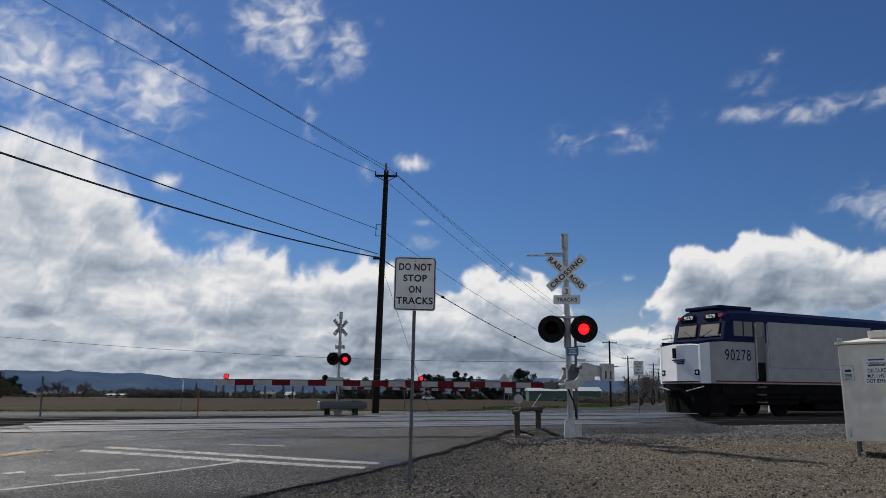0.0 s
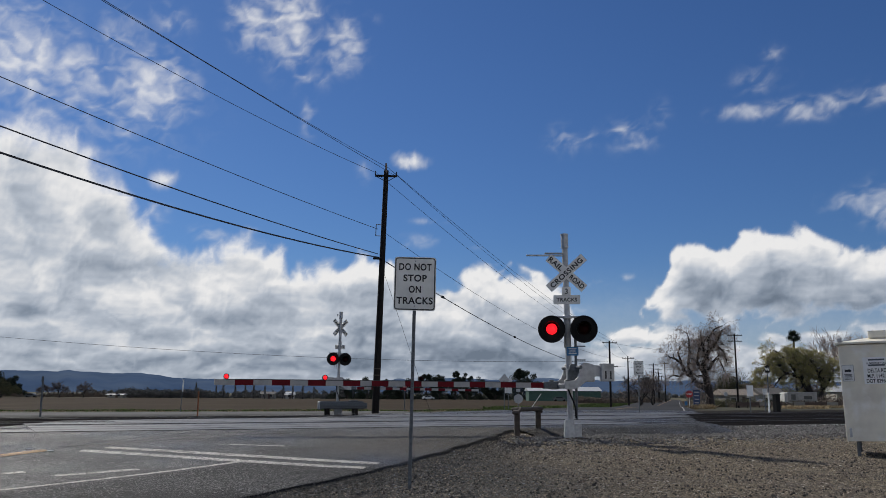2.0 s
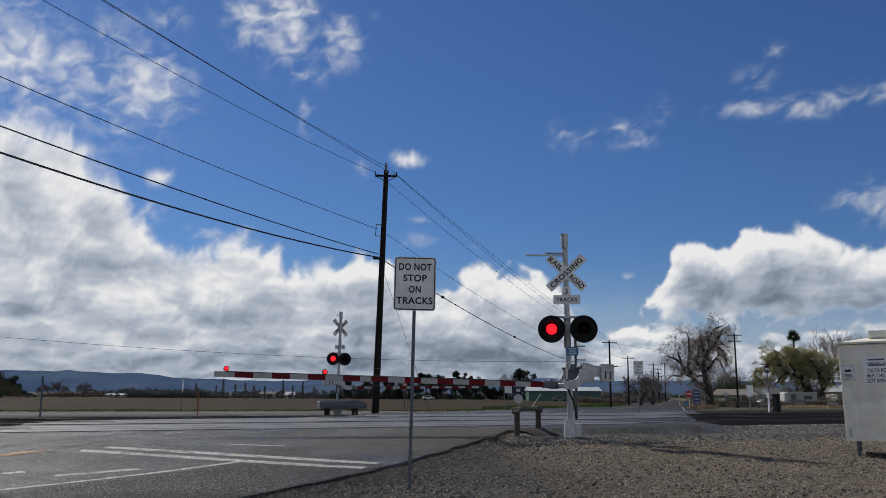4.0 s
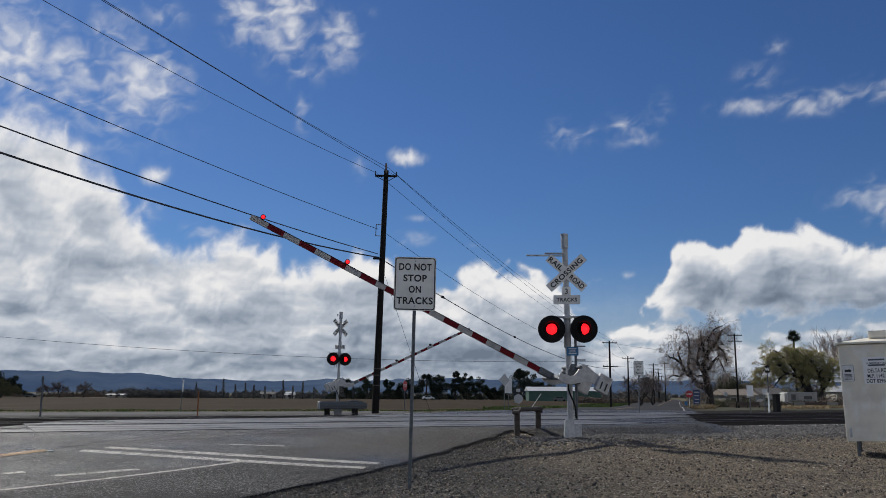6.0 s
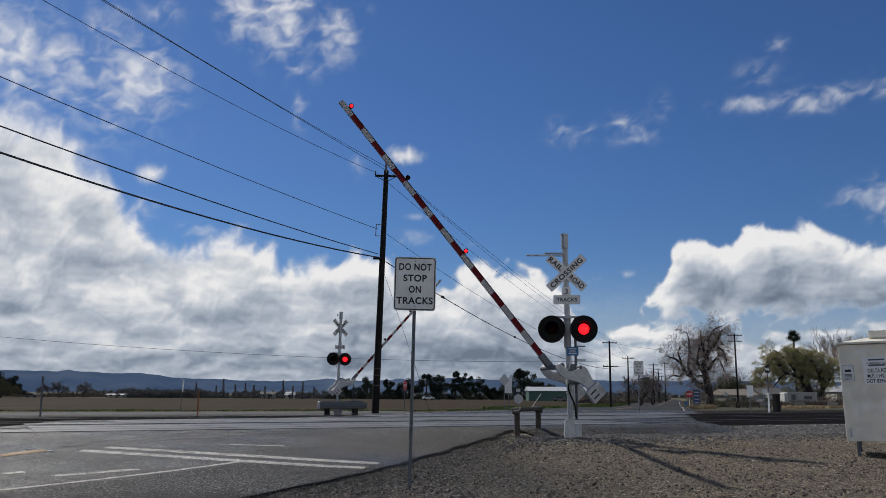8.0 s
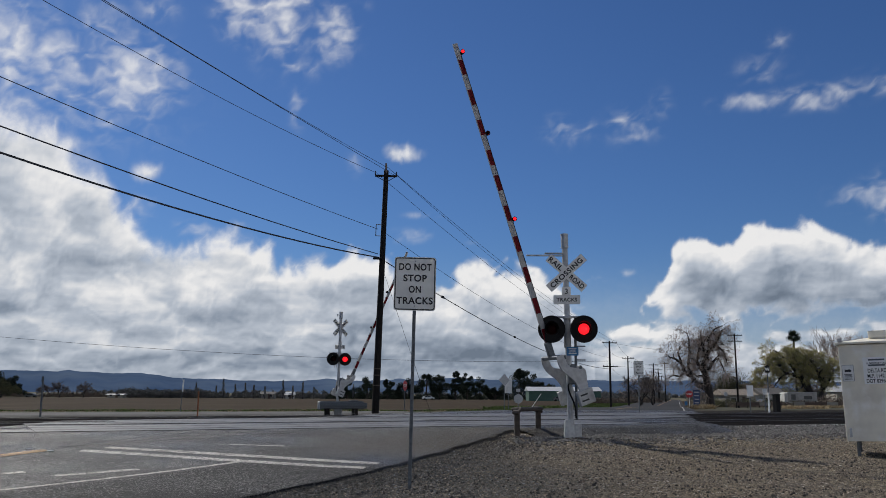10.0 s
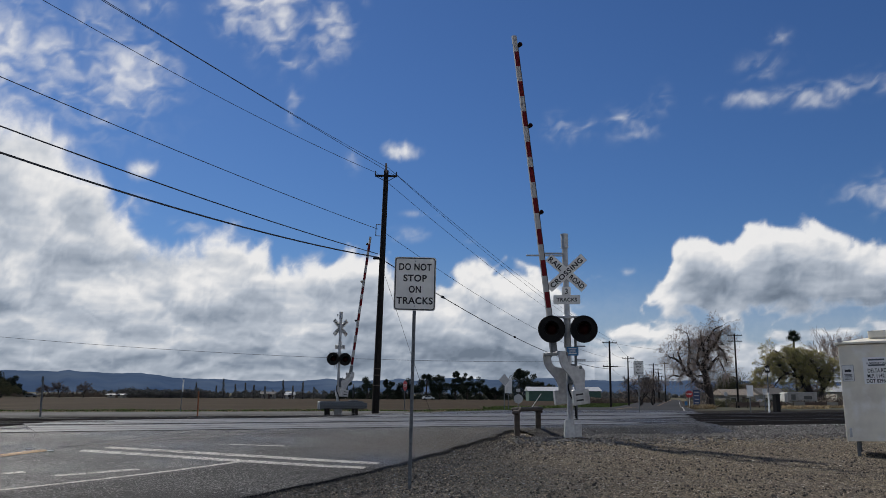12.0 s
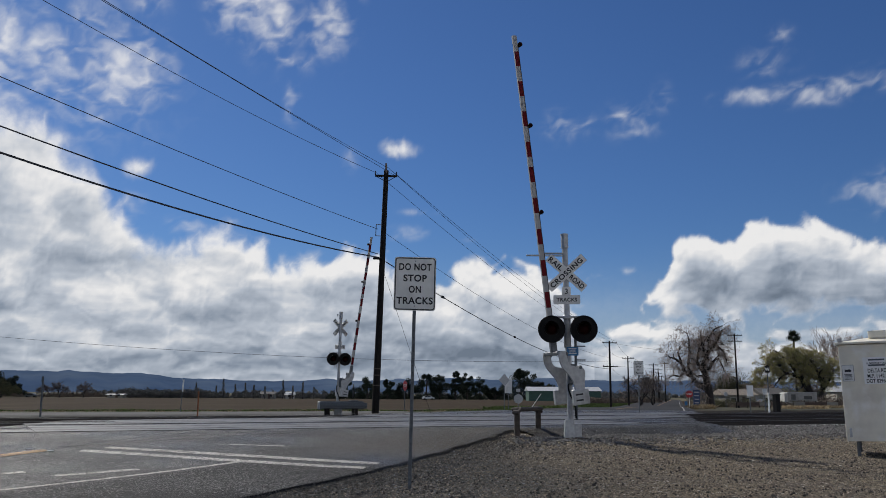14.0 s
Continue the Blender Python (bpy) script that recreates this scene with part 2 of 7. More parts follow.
def road_z(x, y):
    n = across(x, y)
    g = ground_z(x, y) + 0.03 + 0.12 * smooth_step(50, 66, y)
    k = smooth_step(13.5, 20.5, n) * (1 - smooth_step(33.0, 45.0, n))
    return g + (RAIL_Z - 0.012 - g) * k


def grains(m, scales, spread, depth=0.03, chips=0.0, chip_color=(0.5, 0.48, 0.45)):
    """Gives a surface its separate grains: each cell has a brightness of its own and stands proud of the joints."""
    nt = m.node_tree
    b = nt.nodes["Principled BSDF"]
    tc = nt.nodes.new("ShaderNodeTexCoord")
    col = b.inputs["Base Color"].links[0].from_socket
    height = None
    for k, sc in enumerate(scales):
        vo = nt.nodes.new("ShaderNodeTexVoronoi")
        vo.inputs["Scale"].default_value = sc
        nt.links.new(tc.outputs["Object"], vo.inputs["Vector"])
        sep = nt.nodes.new("ShaderNodeSeparateColor")
        nt.links.new(vo.outputs["Color"], sep.inputs["Color"])
        mr = nt.nodes.new("ShaderNodeMapRange")
        mr.inputs["To Min"].default_value, mr.inputs["To Max"].default_value = 1 - spread, 1 + spread
        nt.links.new(sep.outputs["Red"], mr.inputs["Value"])
        vm = nt.nodes.new("ShaderNodeVectorMath")
        vm.operation = "SCALE"
        nt.links.new(col, vm.inputs[0])
        nt.links.new(mr.outputs[0], vm.inputs["Scale"])
        col = vm.outputs[0]
        if chips:
            th = nt.nodes.new("ShaderNodeMath")
            th.operation = "GREATER_THAN"
            th.inputs[1].default_value = 1 - chips
            nt.links.new(sep.outputs["Green"], th.inputs[0])
            mx = nt.nodes.new("ShaderNodeMixRGB")
            mx.inputs["Color2"].default_value = (*chip_color, 1)
            nt.links.new(th.outputs[0], mx.inputs["Fac"])
            nt.links.new(col, mx.inputs["Color1"])
            col = mx.outputs["Color"]
        bp = nt.nodes.new("ShaderNodeBump")
        bp.inputs["Strength"].default_value, bp.inputs["Distance"].default_value, bp.invert = 0.8, depth / (k + 1), True
        nt.links.new(vo.outputs["Distance"], bp.inputs["Height"])
        if b.inputs["Normal"].links:
            nt.links.new(b.inputs["Normal"].links[0].from_socket, bp.inputs["Normal"])
        nt.links.new(bp.outputs[0], b.inputs["Normal"])
    nt.links.new(col, b.inputs["Base Color"])
    return m


def asphalt(name, base, wet_lo, wet_hi, grain):
    """Worn asphalt: pale aggregate and painted sun glints in dark binder, damp patches that shine, coarse relief."""
    m = mat(name, base, 0.6, 0, tuple(v * 0.6 for v in base), 70, 3, bump=1.0, bump_scale=60, bump_depth=0.05, spec=0.38, stain=(base[0] * 1.45, base[1] * 1.25, base[2] * 0.95), stain_scale=0.35, stain_amount=0.75)
    nt = m.node_tree
    b = nt.nodes["Principled BSDF"]
    tc = nt.nodes.new("ShaderNodeTexCoord")
    vo = nt.nodes.new("ShaderNodeTexVoronoi")
    vo.inputs["Scale"].default_value = grain
    nt.links.new(tc.outputs["Object"], vo.inputs["Vector"])
    r = nt.nodes.new("ShaderNodeValToRGB")
    r.color_ramp.elements[0].position, r.color_ramp.elements[1].position = 0.0, 0.22
    r.color_ramp.elements[0].color, r.color_ramp.elements[1].color = (0.55, 0.55, 0.55, 1), (0, 0, 0, 1)
    nt.links.new(vo.outputs["Distance"], r.inputs["Fac"])
    old = b.inputs["Base Color"].links[0].from_socket
    mx = nt.nodes.new("ShaderNodeMixRGB")
    mx.blend_type = "MIX"
    mx.inputs["Color2"].default_value = (*[min(v * 4.2, 0.5) for v in base], 1)
    nt.links.new(r.outputs["Color"], mx.inputs["Fac"])
    nt.links.new(old, mx.inputs["Color1"])
    nt.links.new(mx.outputs["Color"], b.inputs["Base Color"])
    nw = nt.nodes.new("ShaderNodeTexNoise")
    nw.inputs["Scale"].default_value, nw.inputs["Detail"].default_value = 0.5, 8
    nt.links.new(tc.outputs["Object"], nw.inputs["Vector"])
    mr = nt.nodes.new("ShaderNodeMapRange")
    mr.inputs["From Min"].default_value, mr.inputs["From Max"].default_value = 0.38, 0.62
    mr.inputs["To Min"].default_value, mr.inputs["To Max"].default_value = wet_lo, wet_hi
    nt.links.new(nw.outputs["Fac"], mr.inputs["Value"])
    nt.links.new(mr.outputs[0], b.inputs["Roughness"])
    return m


ASPHALT = asphalt("worn_damp_asphalt", (0.033, 0.0325, 0.032), 0.36, 0.64, 48)
ASPHALT_FAR = mat("old_dark_asphalt", (0.035, 0.035, 0.037), 0.9, 0, (0.026, 0.026, 0.027), 3, 8, stain=(0.05, 0.049, 0.048), stain_scale=0.3, spec=0.1)
ASPHALT_EDGE = asphalt("broken_asphalt_edge", (0.032, 0.032, 0.034), 0.5, 0.75, 70)
GRAVEL = mat("dirt_and_gravel", (0.2, 0.163, 0.11), 0.95, 0, (0.07, 0.057, 0.04), 30, 12, bump=1.0, bump_scale=24, bump_depth=0.06, stain=(0.09, 0.077, 0.066), stain_scale=0.3, stain_amount=0.75, spec=0.2)
grains(GRAVEL, (26, 62), 0.72, 0.035, 0.025, (0.5, 0.46, 0.4))


def mixed_where(m, name, color, blend="MULTIPLY", rough=None):
    """Another tone of the same ground (damp, newer asphalt, dust) where the attribute says so."""
    nt = m.node_tree
    b = nt.nodes["Principled BSDF"]
    at = nt.nodes.new("ShaderNodeAttribute")
    at.attribute_name = name
    mx = nt.nodes.new("ShaderNodeMixRGB")
    mx.blend_type = blend
    mx.inputs["Color2"].default_value = color
    nt.links.new(at.outputs["Fac"], mx.inputs["Fac"])
    nt.links.new(b.inputs["Base Color"].links[0].from_socket, mx.inputs["Color1"])
    nt.links.new(mx.outputs["Color"], b.inputs["Base Color"])
    if rough and b.inputs["Roughness"].links:
        mr = nt.nodes.new("ShaderNodeMix")
        mr.inputs[3].default_value = rough
        nt.links.new(at.outputs["Fac"], mr.inputs[0])
        nt.links.new(b.inputs["Roughness"].links[0].from_socket, mr.inputs[2])
        nt.links.new(mr.outputs[0], b.inputs["Roughness"])


mixed_where(GRAVEL, "damp", (0.35, 0.4, 0.5, 1))
# the pale chips are stone and also sun glints put into the colour
for _m in (ASPHALT, ASPHALT_EDGE):
    grains(_m, (42,), 0.75, 0.05, 0.03, (0.24, 0.23, 0.215))
mixed_where(ASPHALT, "newer", (0.5, 0.5, 0.53, 1), rough=0.85)
mixed_where(ASPHALT, "dust", (0.085, 0.07, 0.048, 1), "MIX", 0.9)
VERGE = mat("verge_soil", (0.07, 0.062, 0.045), 0.95, 0, (0.042, 0.04, 0.028), 3, 10, bump=0.8, bump_scale=12, stain=(0.05, 0.07, 0.025), stain_scale=0.4, stain_amount=0.7, spec=0.1)
FIELD = mat("fallow_field_soil", (0.045, 0.032, 0.0195), 1.0, 0, (0.028, 0.0205, 0.013), 0.9, 12, bump=0.8, bump_scale=5, stain=(0.06, 0.047, 0.028), stain_scale=0.07, stain_amount=0.8, spec=0.05)
FAR_LAND = mat("far_farmland", (0.11, 0.115, 0.07), 1.0, 0, (0.13, 0.105, 0.075), 0.02, 8, stain=(0.08, 0.1, 0.05), stain_scale=0.006, spec=0.05)
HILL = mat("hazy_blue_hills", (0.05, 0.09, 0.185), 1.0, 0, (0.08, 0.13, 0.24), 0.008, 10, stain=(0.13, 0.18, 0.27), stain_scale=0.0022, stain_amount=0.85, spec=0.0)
_b = HILL.node_tree.nodes["Principled BSDF"]          # lit haze before the far hills is put into their colour and glow
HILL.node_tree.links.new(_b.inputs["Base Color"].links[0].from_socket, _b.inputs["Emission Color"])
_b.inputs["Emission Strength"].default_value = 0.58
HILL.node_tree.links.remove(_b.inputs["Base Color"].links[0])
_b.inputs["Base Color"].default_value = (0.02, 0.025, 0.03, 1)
SIDE_ASPHALT = mat("pale_side_road", (0.085, 0.083, 0.08), 0.9, 0, (0.065, 0.063, 0.06), 2, 8, stain=(0.05, 0.05, 0.048), stain_scale=0.3, spec=0.15)
# dark trackside ground, with the ballast shoulder's shade put into its colour
SHADED_SOIL = mat("shaded_trackside_soil", (0.02, 0.017, 0.014), 0.95, 0, (0.012, 0.011, 0.009), 5, 10, bump=0.8, bump_scale=14, stain=(0.035, 0.028, 0.018), stain_scale=0.5, stain_amount=0.6, spec=0.05)

def span(keys, v):
    for (a, p), (b, q) in zip(keys, keys[1:]):
        if v <= b:
            k = (v - a) / (b - a)
            return p + (q - p) * k
    return keys[-1][1]


ROAD_RIGHT = [(-30, -17.5), (6, -4.6), (11.25, -2.5), (14.95, -0.96), (18.9, 0.7), (20.6, 1.3), (22.2, 1.7), (23.4, 3.2), (24.2, 5.5), (26.0, 8.2), (30, 8.6), (40, 11.0), (60, 17.0), (420, 113)]
ROAD_LEFT = [(-30, -34), (6, -15), (16, -11.4), (21, -10.6), (26.4, -11.3), (27.2, -10.1), (28.4, -8.73), (30.2, -6.4), (31.4, -4.5), (33, -3.7), (36, -3.2), (45, -2.4), (52, -2.0), (57, 0.2), (63, 6.3), (420, 101)]


# ---- ground: one sheet to the horizon ----
def steps(spans):
    out = []
    for a, b, d in spans:
        out += list(np.arange(a, b, d))
    return out + [spans[-1][1]]


gx = steps([(-4000, -1000, 500), (-1000, -200, 100), (-200, -40, 8), (-40, -5, 1.0), (-5, 14, 0.4), (14, 40, 1.0), (40, 200, 8), (200, 1000, 100), (1000, 4000, 500)])
gy = steps([(-400, -40, 40), (-40, 0, 4), (0, 8, 0.75), (8, 25, 0.4), (25, 60, 0.75), (60, 160, 4), (160, 1000, 60), (1000, 4400, 400)])


def rough_ground(x, y):
    z = ground_z(x, y)
    if abs(x) < 60 and 0 < y < 60:
        z += 0.05 * noise.noise((x * 0.45, y * 0.45, 3.1)) * (1 if across(x, y) < 19 else 0.3)
    if 6 < y < 23.4:                                  # the shoulder is banked up to the road's edge
        d = x - span(ROAD_RIGHT, y)
        if -0.6 < d < 1.1:
            lip = road_z(span(ROAD_RIGHT, y), y) - 0.036 - 0.03 * max(-d, 0) + 0.034 * noise.noise((x * 2.6, y * 2.6, 0))
            k = smooth_step(0.02, 0.55 if y > 18 else 1.0, d)
            z = lip + (z - lip) * k
        elif d <= -0.6:
            z = min(z, road_z(x, y) - 0.08)
    return z - 0.012


ground = sheet("ground", gx, gy, rough_ground, GRAVEL)
for mm in (VERGE, FIELD, FAR_LAND, SHADED_SOIL):
    ground.data.materials.append(mm)
ground.data.attributes.new("damp", "FLOAT", "POINT").data.foreach_set("value", [
    (1 - smooth_step(1.2, 6.5, v.co.x - span(ROAD_RIGHT, v.co.y) + max(0, v.co.y - 15) * 0.9 + 1.6 * noise.noise((v.co.x * 0.5, v.co.y * 0.5, 6)))) if -30 < v.co.y < 24 else 0.0
    for v in ground.data.vertices])
for pl in ground.data.polygons:
    c = pl.center
    n = across(c.x, c.y)
    if c.y > 330 or abs(c.x) > 420:
        pl.material_index = 3
    elif c.y > 66 + 0.12 * c.x and c.x < 0.32 * c.y - 2 and n > 58:
        pl.material_index = 2
    elif n > 54:
        pl.material_index = 1
    elif n > 33:
        pl.material_index = 4
tagged(ground, "flat brown gravel shoulder giving way to fallow fields", "ground", kind="structure")


# ---- road: oblique to the tracks, rising to meet the rails ----
def road_strip(name, material, lift=0.0, y0=-30, y1=420):
    ys = [y for y in steps([(-30, 0, 3), (0, 62, 0.4), (62, 140, 4), (140, 420, 20)]) if y0 <= y <= y1]
    k = 26
    verts, faces = [], []
    for y in ys:
        l, r = span(ROAD_LEFT, y), span(ROAD_RIGHT, y)
        r += 0.14 * noise.noise((y * 1.7, 0.3, 0)) + 0.1 * noise.noise((y * 5.0, 2.3, 0)) if y < 30 else 0
        for i in range(k):
            x = l + (r - l) * i / (k - 1)
            verts.append((x, y, road_z(x, y) + lift))
    for j in range(len(ys) - 1):
        for i in range(k - 1):
            a = j * k + i
            faces.append((a, a + 1, a + k + 1, a + k))
    for j in range(len(ys) - 1):                       # broken edges, down to the soil
        for a, b in ((j * k + k - 1, (j + 1) * k + k - 1), ((j + 1) * k, j * k)):
            n0 = len(verts)
            sd = (0.1 if verts[a][1] < 22.4 else 0.75) * (1 if a % k else -1)
            verts += [(verts[a][0] + sd, verts[a][1] - abs(sd) * 0.5, verts[a][2] - 0.3), (verts[b][0] + sd, verts[b][1] - abs(sd) * 0.5, verts[b][2] - 0.3)]
            faces.append((a, n0, n0 + 1, b))
    ob = raw(name, verts, faces, material, smooth=True)
    ob.data.materials.append(ASPHALT_FAR)
    for pl in ob.data.polygons:
        if pl.center.y > 62:
            pl.material_index = 1
    return ob


def road_tones(ob):
    """The lane beside the shoulder is newer and darker; dirt is dragged on at the corner by the tracks."""
    newer, dust = [], []
    for v in ob.data.vertices:
        x, y, _ = v.co
        d = ((x + 3.34) * 9.12 - (y - 15.02) * 6.06) / 10.95 + 0.25 * noise.noise((x, y, 1))
        newer.append(smooth_step(-0.3, 0.3, d) * (1 - smooth_step(14.6, 15.4, y)))
        e = span(ROAD_RIGHT, y) - x + 0.9 * noise.noise((x * 0.8, y * 0.8, 3))
        dust.append(0.75 * (1 - smooth_step(0.5, 4.0, e)) * smooth_step(15.5, 18.0, y) * (1 - smooth_step(22.0, 24.0, y)))
    for name, values in (("newer", newer), ("dust", dust)):
        ob.data.attributes.new(name, "FLOAT", "POINT").data.foreach_set("value", values)
    return ob


road = tagged(road_strip("road", ASPHALT), "damp worn grey asphalt road over the tracks", "road", kind="structure")
road_tones(road)


def stripe(name, a, b, width, material, label, category="road marking", lift=0.004):
    """A painted line on the road from a to b."""
    a, b = Vector(a), Vector(b)
    d = (b - a)
    side = Vector((-d.y, d.x)).normalized() * width / 2
    n = max(int(d.length / 0.4), 2)
    verts, faces = [], []
    for i in range(n + 1):
        p = a + d * i / n
        for s in (-1, 1):
            q = p + side * s
            verts.append((q.x, q.y, road_z(q.x, q.y) + lift))
    for i in range(n):
        faces.append((2 * i, 2 * i + 2, 2 * i + 3, 2 * i + 1))
    bm = bmesh.new()
    vs = [bm.verts.new(v) for v in verts]
    for f in faces:
        bm.faces.new([vs[k] for k in f])
    r = bmesh.ops.extrude_face_region(bm, geom=list(bm.faces))
    for v in r["geom"]:
        if isinstance(v, bmesh.types.BMVert):
            v.co.z += 0.0015
    bmesh.ops.recalc_face_normals(bm, faces=bm.faces)
    ob = part(name, bm, material)
    return tagged(ob, label, category, kind="structure")


stripe("stop_line", (-1.08, 15.42), (-5.97, 15.84), 0.26, PAINT_WHITE, "worn white painted stop line across the lane")
stripe("stop_line", (-1.27, 14.82), (-6.22, 15.34), 0.26, PAINT_WHITE, "worn white painted stop line across the lane")
stripe("edge_line", (-3.34, 15.02), (-9.4, 5.9), 0.1, PAINT_WHITE, "thin worn white painted edge line")
stripe("centre_line", (-6.76, 15.24), (-11.2, 6.0), 0.24, PAINT_YELLOW, "faded worn yellow centre line")
stripe("pavement_letter", (-5.58, 12.92), (-4.68, 13.8), 0.15, PAINT_WHITE, "worn white painted pavement marking stroke")
stripe("pavement_letter", (-6.9, 12.3), (-6.13, 13.14), 0.13, PAINT_WHITE, "worn white painted pavement marking stroke")
stripe("pavement_letter", (-4.2, 16.9), (-3.0, 17.0), 0.12, PAINT_WHITE, "worn white painted pavement marking stroke")
stripe("panel_line", (-10.3, 24.3), (-4.6, 26.9), 0.16, PAINT_FADED, "faint pale painted line along the crossing panels")
stripe("panel_mark", (-10.45, 24.25), (-9.95, 23.5), 0.14, PAINT_WHITE, "short worn white mark on the crossing panels")
stripe("far_stop_line", (-5.2, 29.4), (-3.9, 32.4), 0.25, PAINT_WHITE, "worn white stop line beyond the rails")
stripe("far_centre_line", (13.0, 66.0), (95.0, 366.0), 0.18, PAINT_YELLOW, "faded yellow centre line running into the distance")
stripe("far_edge_line", (17.0, 62.0), (110.0, 410.0), 0.12, PAINT_WHITE, "thin white edge line running into the distance")
stripe("side_road_line", (-7.9, 32.0), (4.5, 48.0), 0.12, PAINT_WHITE, "thin white painted line beside the crossing")

TYRE = mat("tyre_rubber_mark", (0.014, 0.013, 0.012), 0.7, 0, (0.02, 0.018, 0.016), 9)
worn_through(TYRE, 0.62, 18.0)
for way in (((-6.68, 15.66), (-6.2, 16.55), (-5.5, 17.9), (-4.1, 20.2)), ((-6.3, 16.1), (-5.6, 17.0), (-4.5, 18.4), (-3.3, 19.9))):
    for a, b in zip(way, way[1:]):
        stripe("tyre_mark", a, b, 0.16, TYRE, "dark curved tyre mark on the asphalt", "tyre mark", 0.003)

# far side road along the tracks
def side_road():
    verts, faces = [], []
    ss = [-260, -120, -60, -40, -25, -12, 0, 12, 25]
    for s in ss:
        for n in (47.6, 50.5, 54.1):
            p = on_track(s, n)
            verts.append((p.x, p.y, ground_z(p.x, p.y) + 0.06))
        for n in (46.9,):
            p = on_track(s, n)
            verts.append((p.x, p.y, ground_z(p.x, p.y) - 0.1))
    for i in range(len(ss) - 1):
        a = i * 4
        faces += [(a, a + 4, a + 5, a + 1), (a + 1, a + 5, a + 6, a + 2), (a + 3, a + 7, a + 4, a)]
    return tagged(raw("side_road", verts, faces, SIDE_ASPHALT, smooth=False), "narrow grey side road along the field", "road", kind="structure")


side_road()

# ---- tracks ----
TRACKS_N = (22.15, 26.6, 31.1)
# shade between the rails is put into this near-black stone colour
BED = mat("shade_dark_track_bed", (0.016, 0.0145, 0.0135), 0.95, 0, (0.008, 0.0075, 0.007), 12, 8, bump=1.0, bump_scale=14, bump_depth=0.06, spec=0.1)


def track_bed():
    """The stone bed under the three tracks."""
    prof = [(18.2, 0.16), (19.6, 0.31), (33.6, 0.31), (35.4, 0.1), (35.4, -0.4), (18.2, -0.4)]
    ss = [-420] + list(range(-60, 80, 4)) + [120, 200, 600]
    verts, faces = [], []
    for s in ss:
        for n, z in prof:
            verts.append(on_track(s, n + 0.25 * noise.noise((s * 0.3, n, 0)), z + 0.02 * noise.noise((s * 0.5, n, 5))))
    k = len(prof)
    for i in range(len(ss) - 1):
        for j in range(k):
            a, b = i * k + j, i * k + (j + 1) % k
            faces.append((a, a + k, b + k, b))
    return tagged(raw("track_bed", verts, faces, BED, smooth=False), "crushed stone track bed, coloured dark for shade", "track bed", kind="structure")


track_bed()
RAIL_PROFILE = [(-0.07, -0.17), (0.07, -0.17), (0.07, -0.155), (0.012, -0.135), (0.012, -0.045), (0.036, -0.035), (0.036, -0.004), (0.03, 0), (-0.03, 0), (-0.036, -0.004), (-0.036, -0.035), (-0.012, -0.045), (-0.012, -0.135), (-0.07, -0.155)]


def rail_mesh(s0, s1):
    bm = bmesh.new()
    a = [bm.verts.new((s0, y, z)) for y, z in RAIL_PROFILE]
    b = [bm.verts.new((s1, y, z)) for y, z in RAIL_PROFILE]
    n = len(a)
    for i in range(n):
        j = (i + 1) % n
        f = bm.faces.new((a[i], b[i], b[j], a[j]))
        f.material_index = 1 if i in (6, 7, 8) else 0
    bm.faces.new(a)
    bm.faces.new(b[::-1])
    bmesh.ops.recalc_face_normals(bm, faces=bm.faces)
    return bm


def track(n, label, tie_material):
    t = thing("railway_track", Matrix.Translation(on_track(0, n, RAIL_Z)) @ pose(0, 0, 0, 0, 0, TRACK_ANGLE), label, "railway track", "tracks of the crossing", kind="structure")
    for side in (-0.75, 0.75):
        part("rail", rail_mesh(-420, 620), [RAIL, RAIL_TOP], t, m=pose(0, side, 0))
    tie = part("tie", box(0.23, 2.6, 0.18, 0, 0, -0.18 - 0.15, 0.015), tie_material, t)
    first = True
    for i in range(-60, 130):
        s = i * 0.6
        if first:
            tie.matrix_basis = pose(s, 0, 0)
            first = False
            continue
        o = tie.copy()
        scene.collection.objects.link(o)
        o.matrix_basis = pose(s + random.uniform(-0.02, 0.02), random.uniform(-0.04, 0.04), 0, 0, 0, random.uniform(-0.8, 0.8))
    return t


for n, lb, tm in zip(TRACKS_N, ("dark steel siding rails on pale ties", "polished main line rails on dark ties", "dark steel rails of the far siding"), (TIE_PALE, TIE, TIE)):
    track(n, lb, tm)


def crossing_panels():
    """Concrete panels between and beside the rails where the road goes over."""
    root = thing("crossing_surface", Matrix(), "grey concrete panels between the rails of the crossing", "crossing panels", kind="structure")
    shared = {}
    for n in TRACKS_N:
        for off, w in ((0, 1.34), (-1.25, 0.86), (1.25, 0.86)):
            nn = n + off
            s = -30.0
            while s < 40:
                p = on_track(s + 1.2, nn)
                if span(ROAD_LEFT, p.y) + 1.15 < p.x < span(ROAD_RIGHT, p.y) - 0.4 - (2.6 if n < 25 else 0) and p.y < 60:
                    if w not in shared:
                        shared[w] = part("panel", box(2.385, w, 0.12, 0, 0, -0.115, 0.003), PANEL, root)
                        o = shared[w]
                    else:
                        o = shared[w].copy()
                        scene.collection.objects.link(o)
                    o.matrix_basis = Matrix.Translation(on_track(s + 1.2, nn, RAIL_Z + random.uniform(-0.002, 0.0))) @ pose(0, 0, 0, 0, 0, TRACK_ANGLE)
                s += 2.4


crossing_panels()

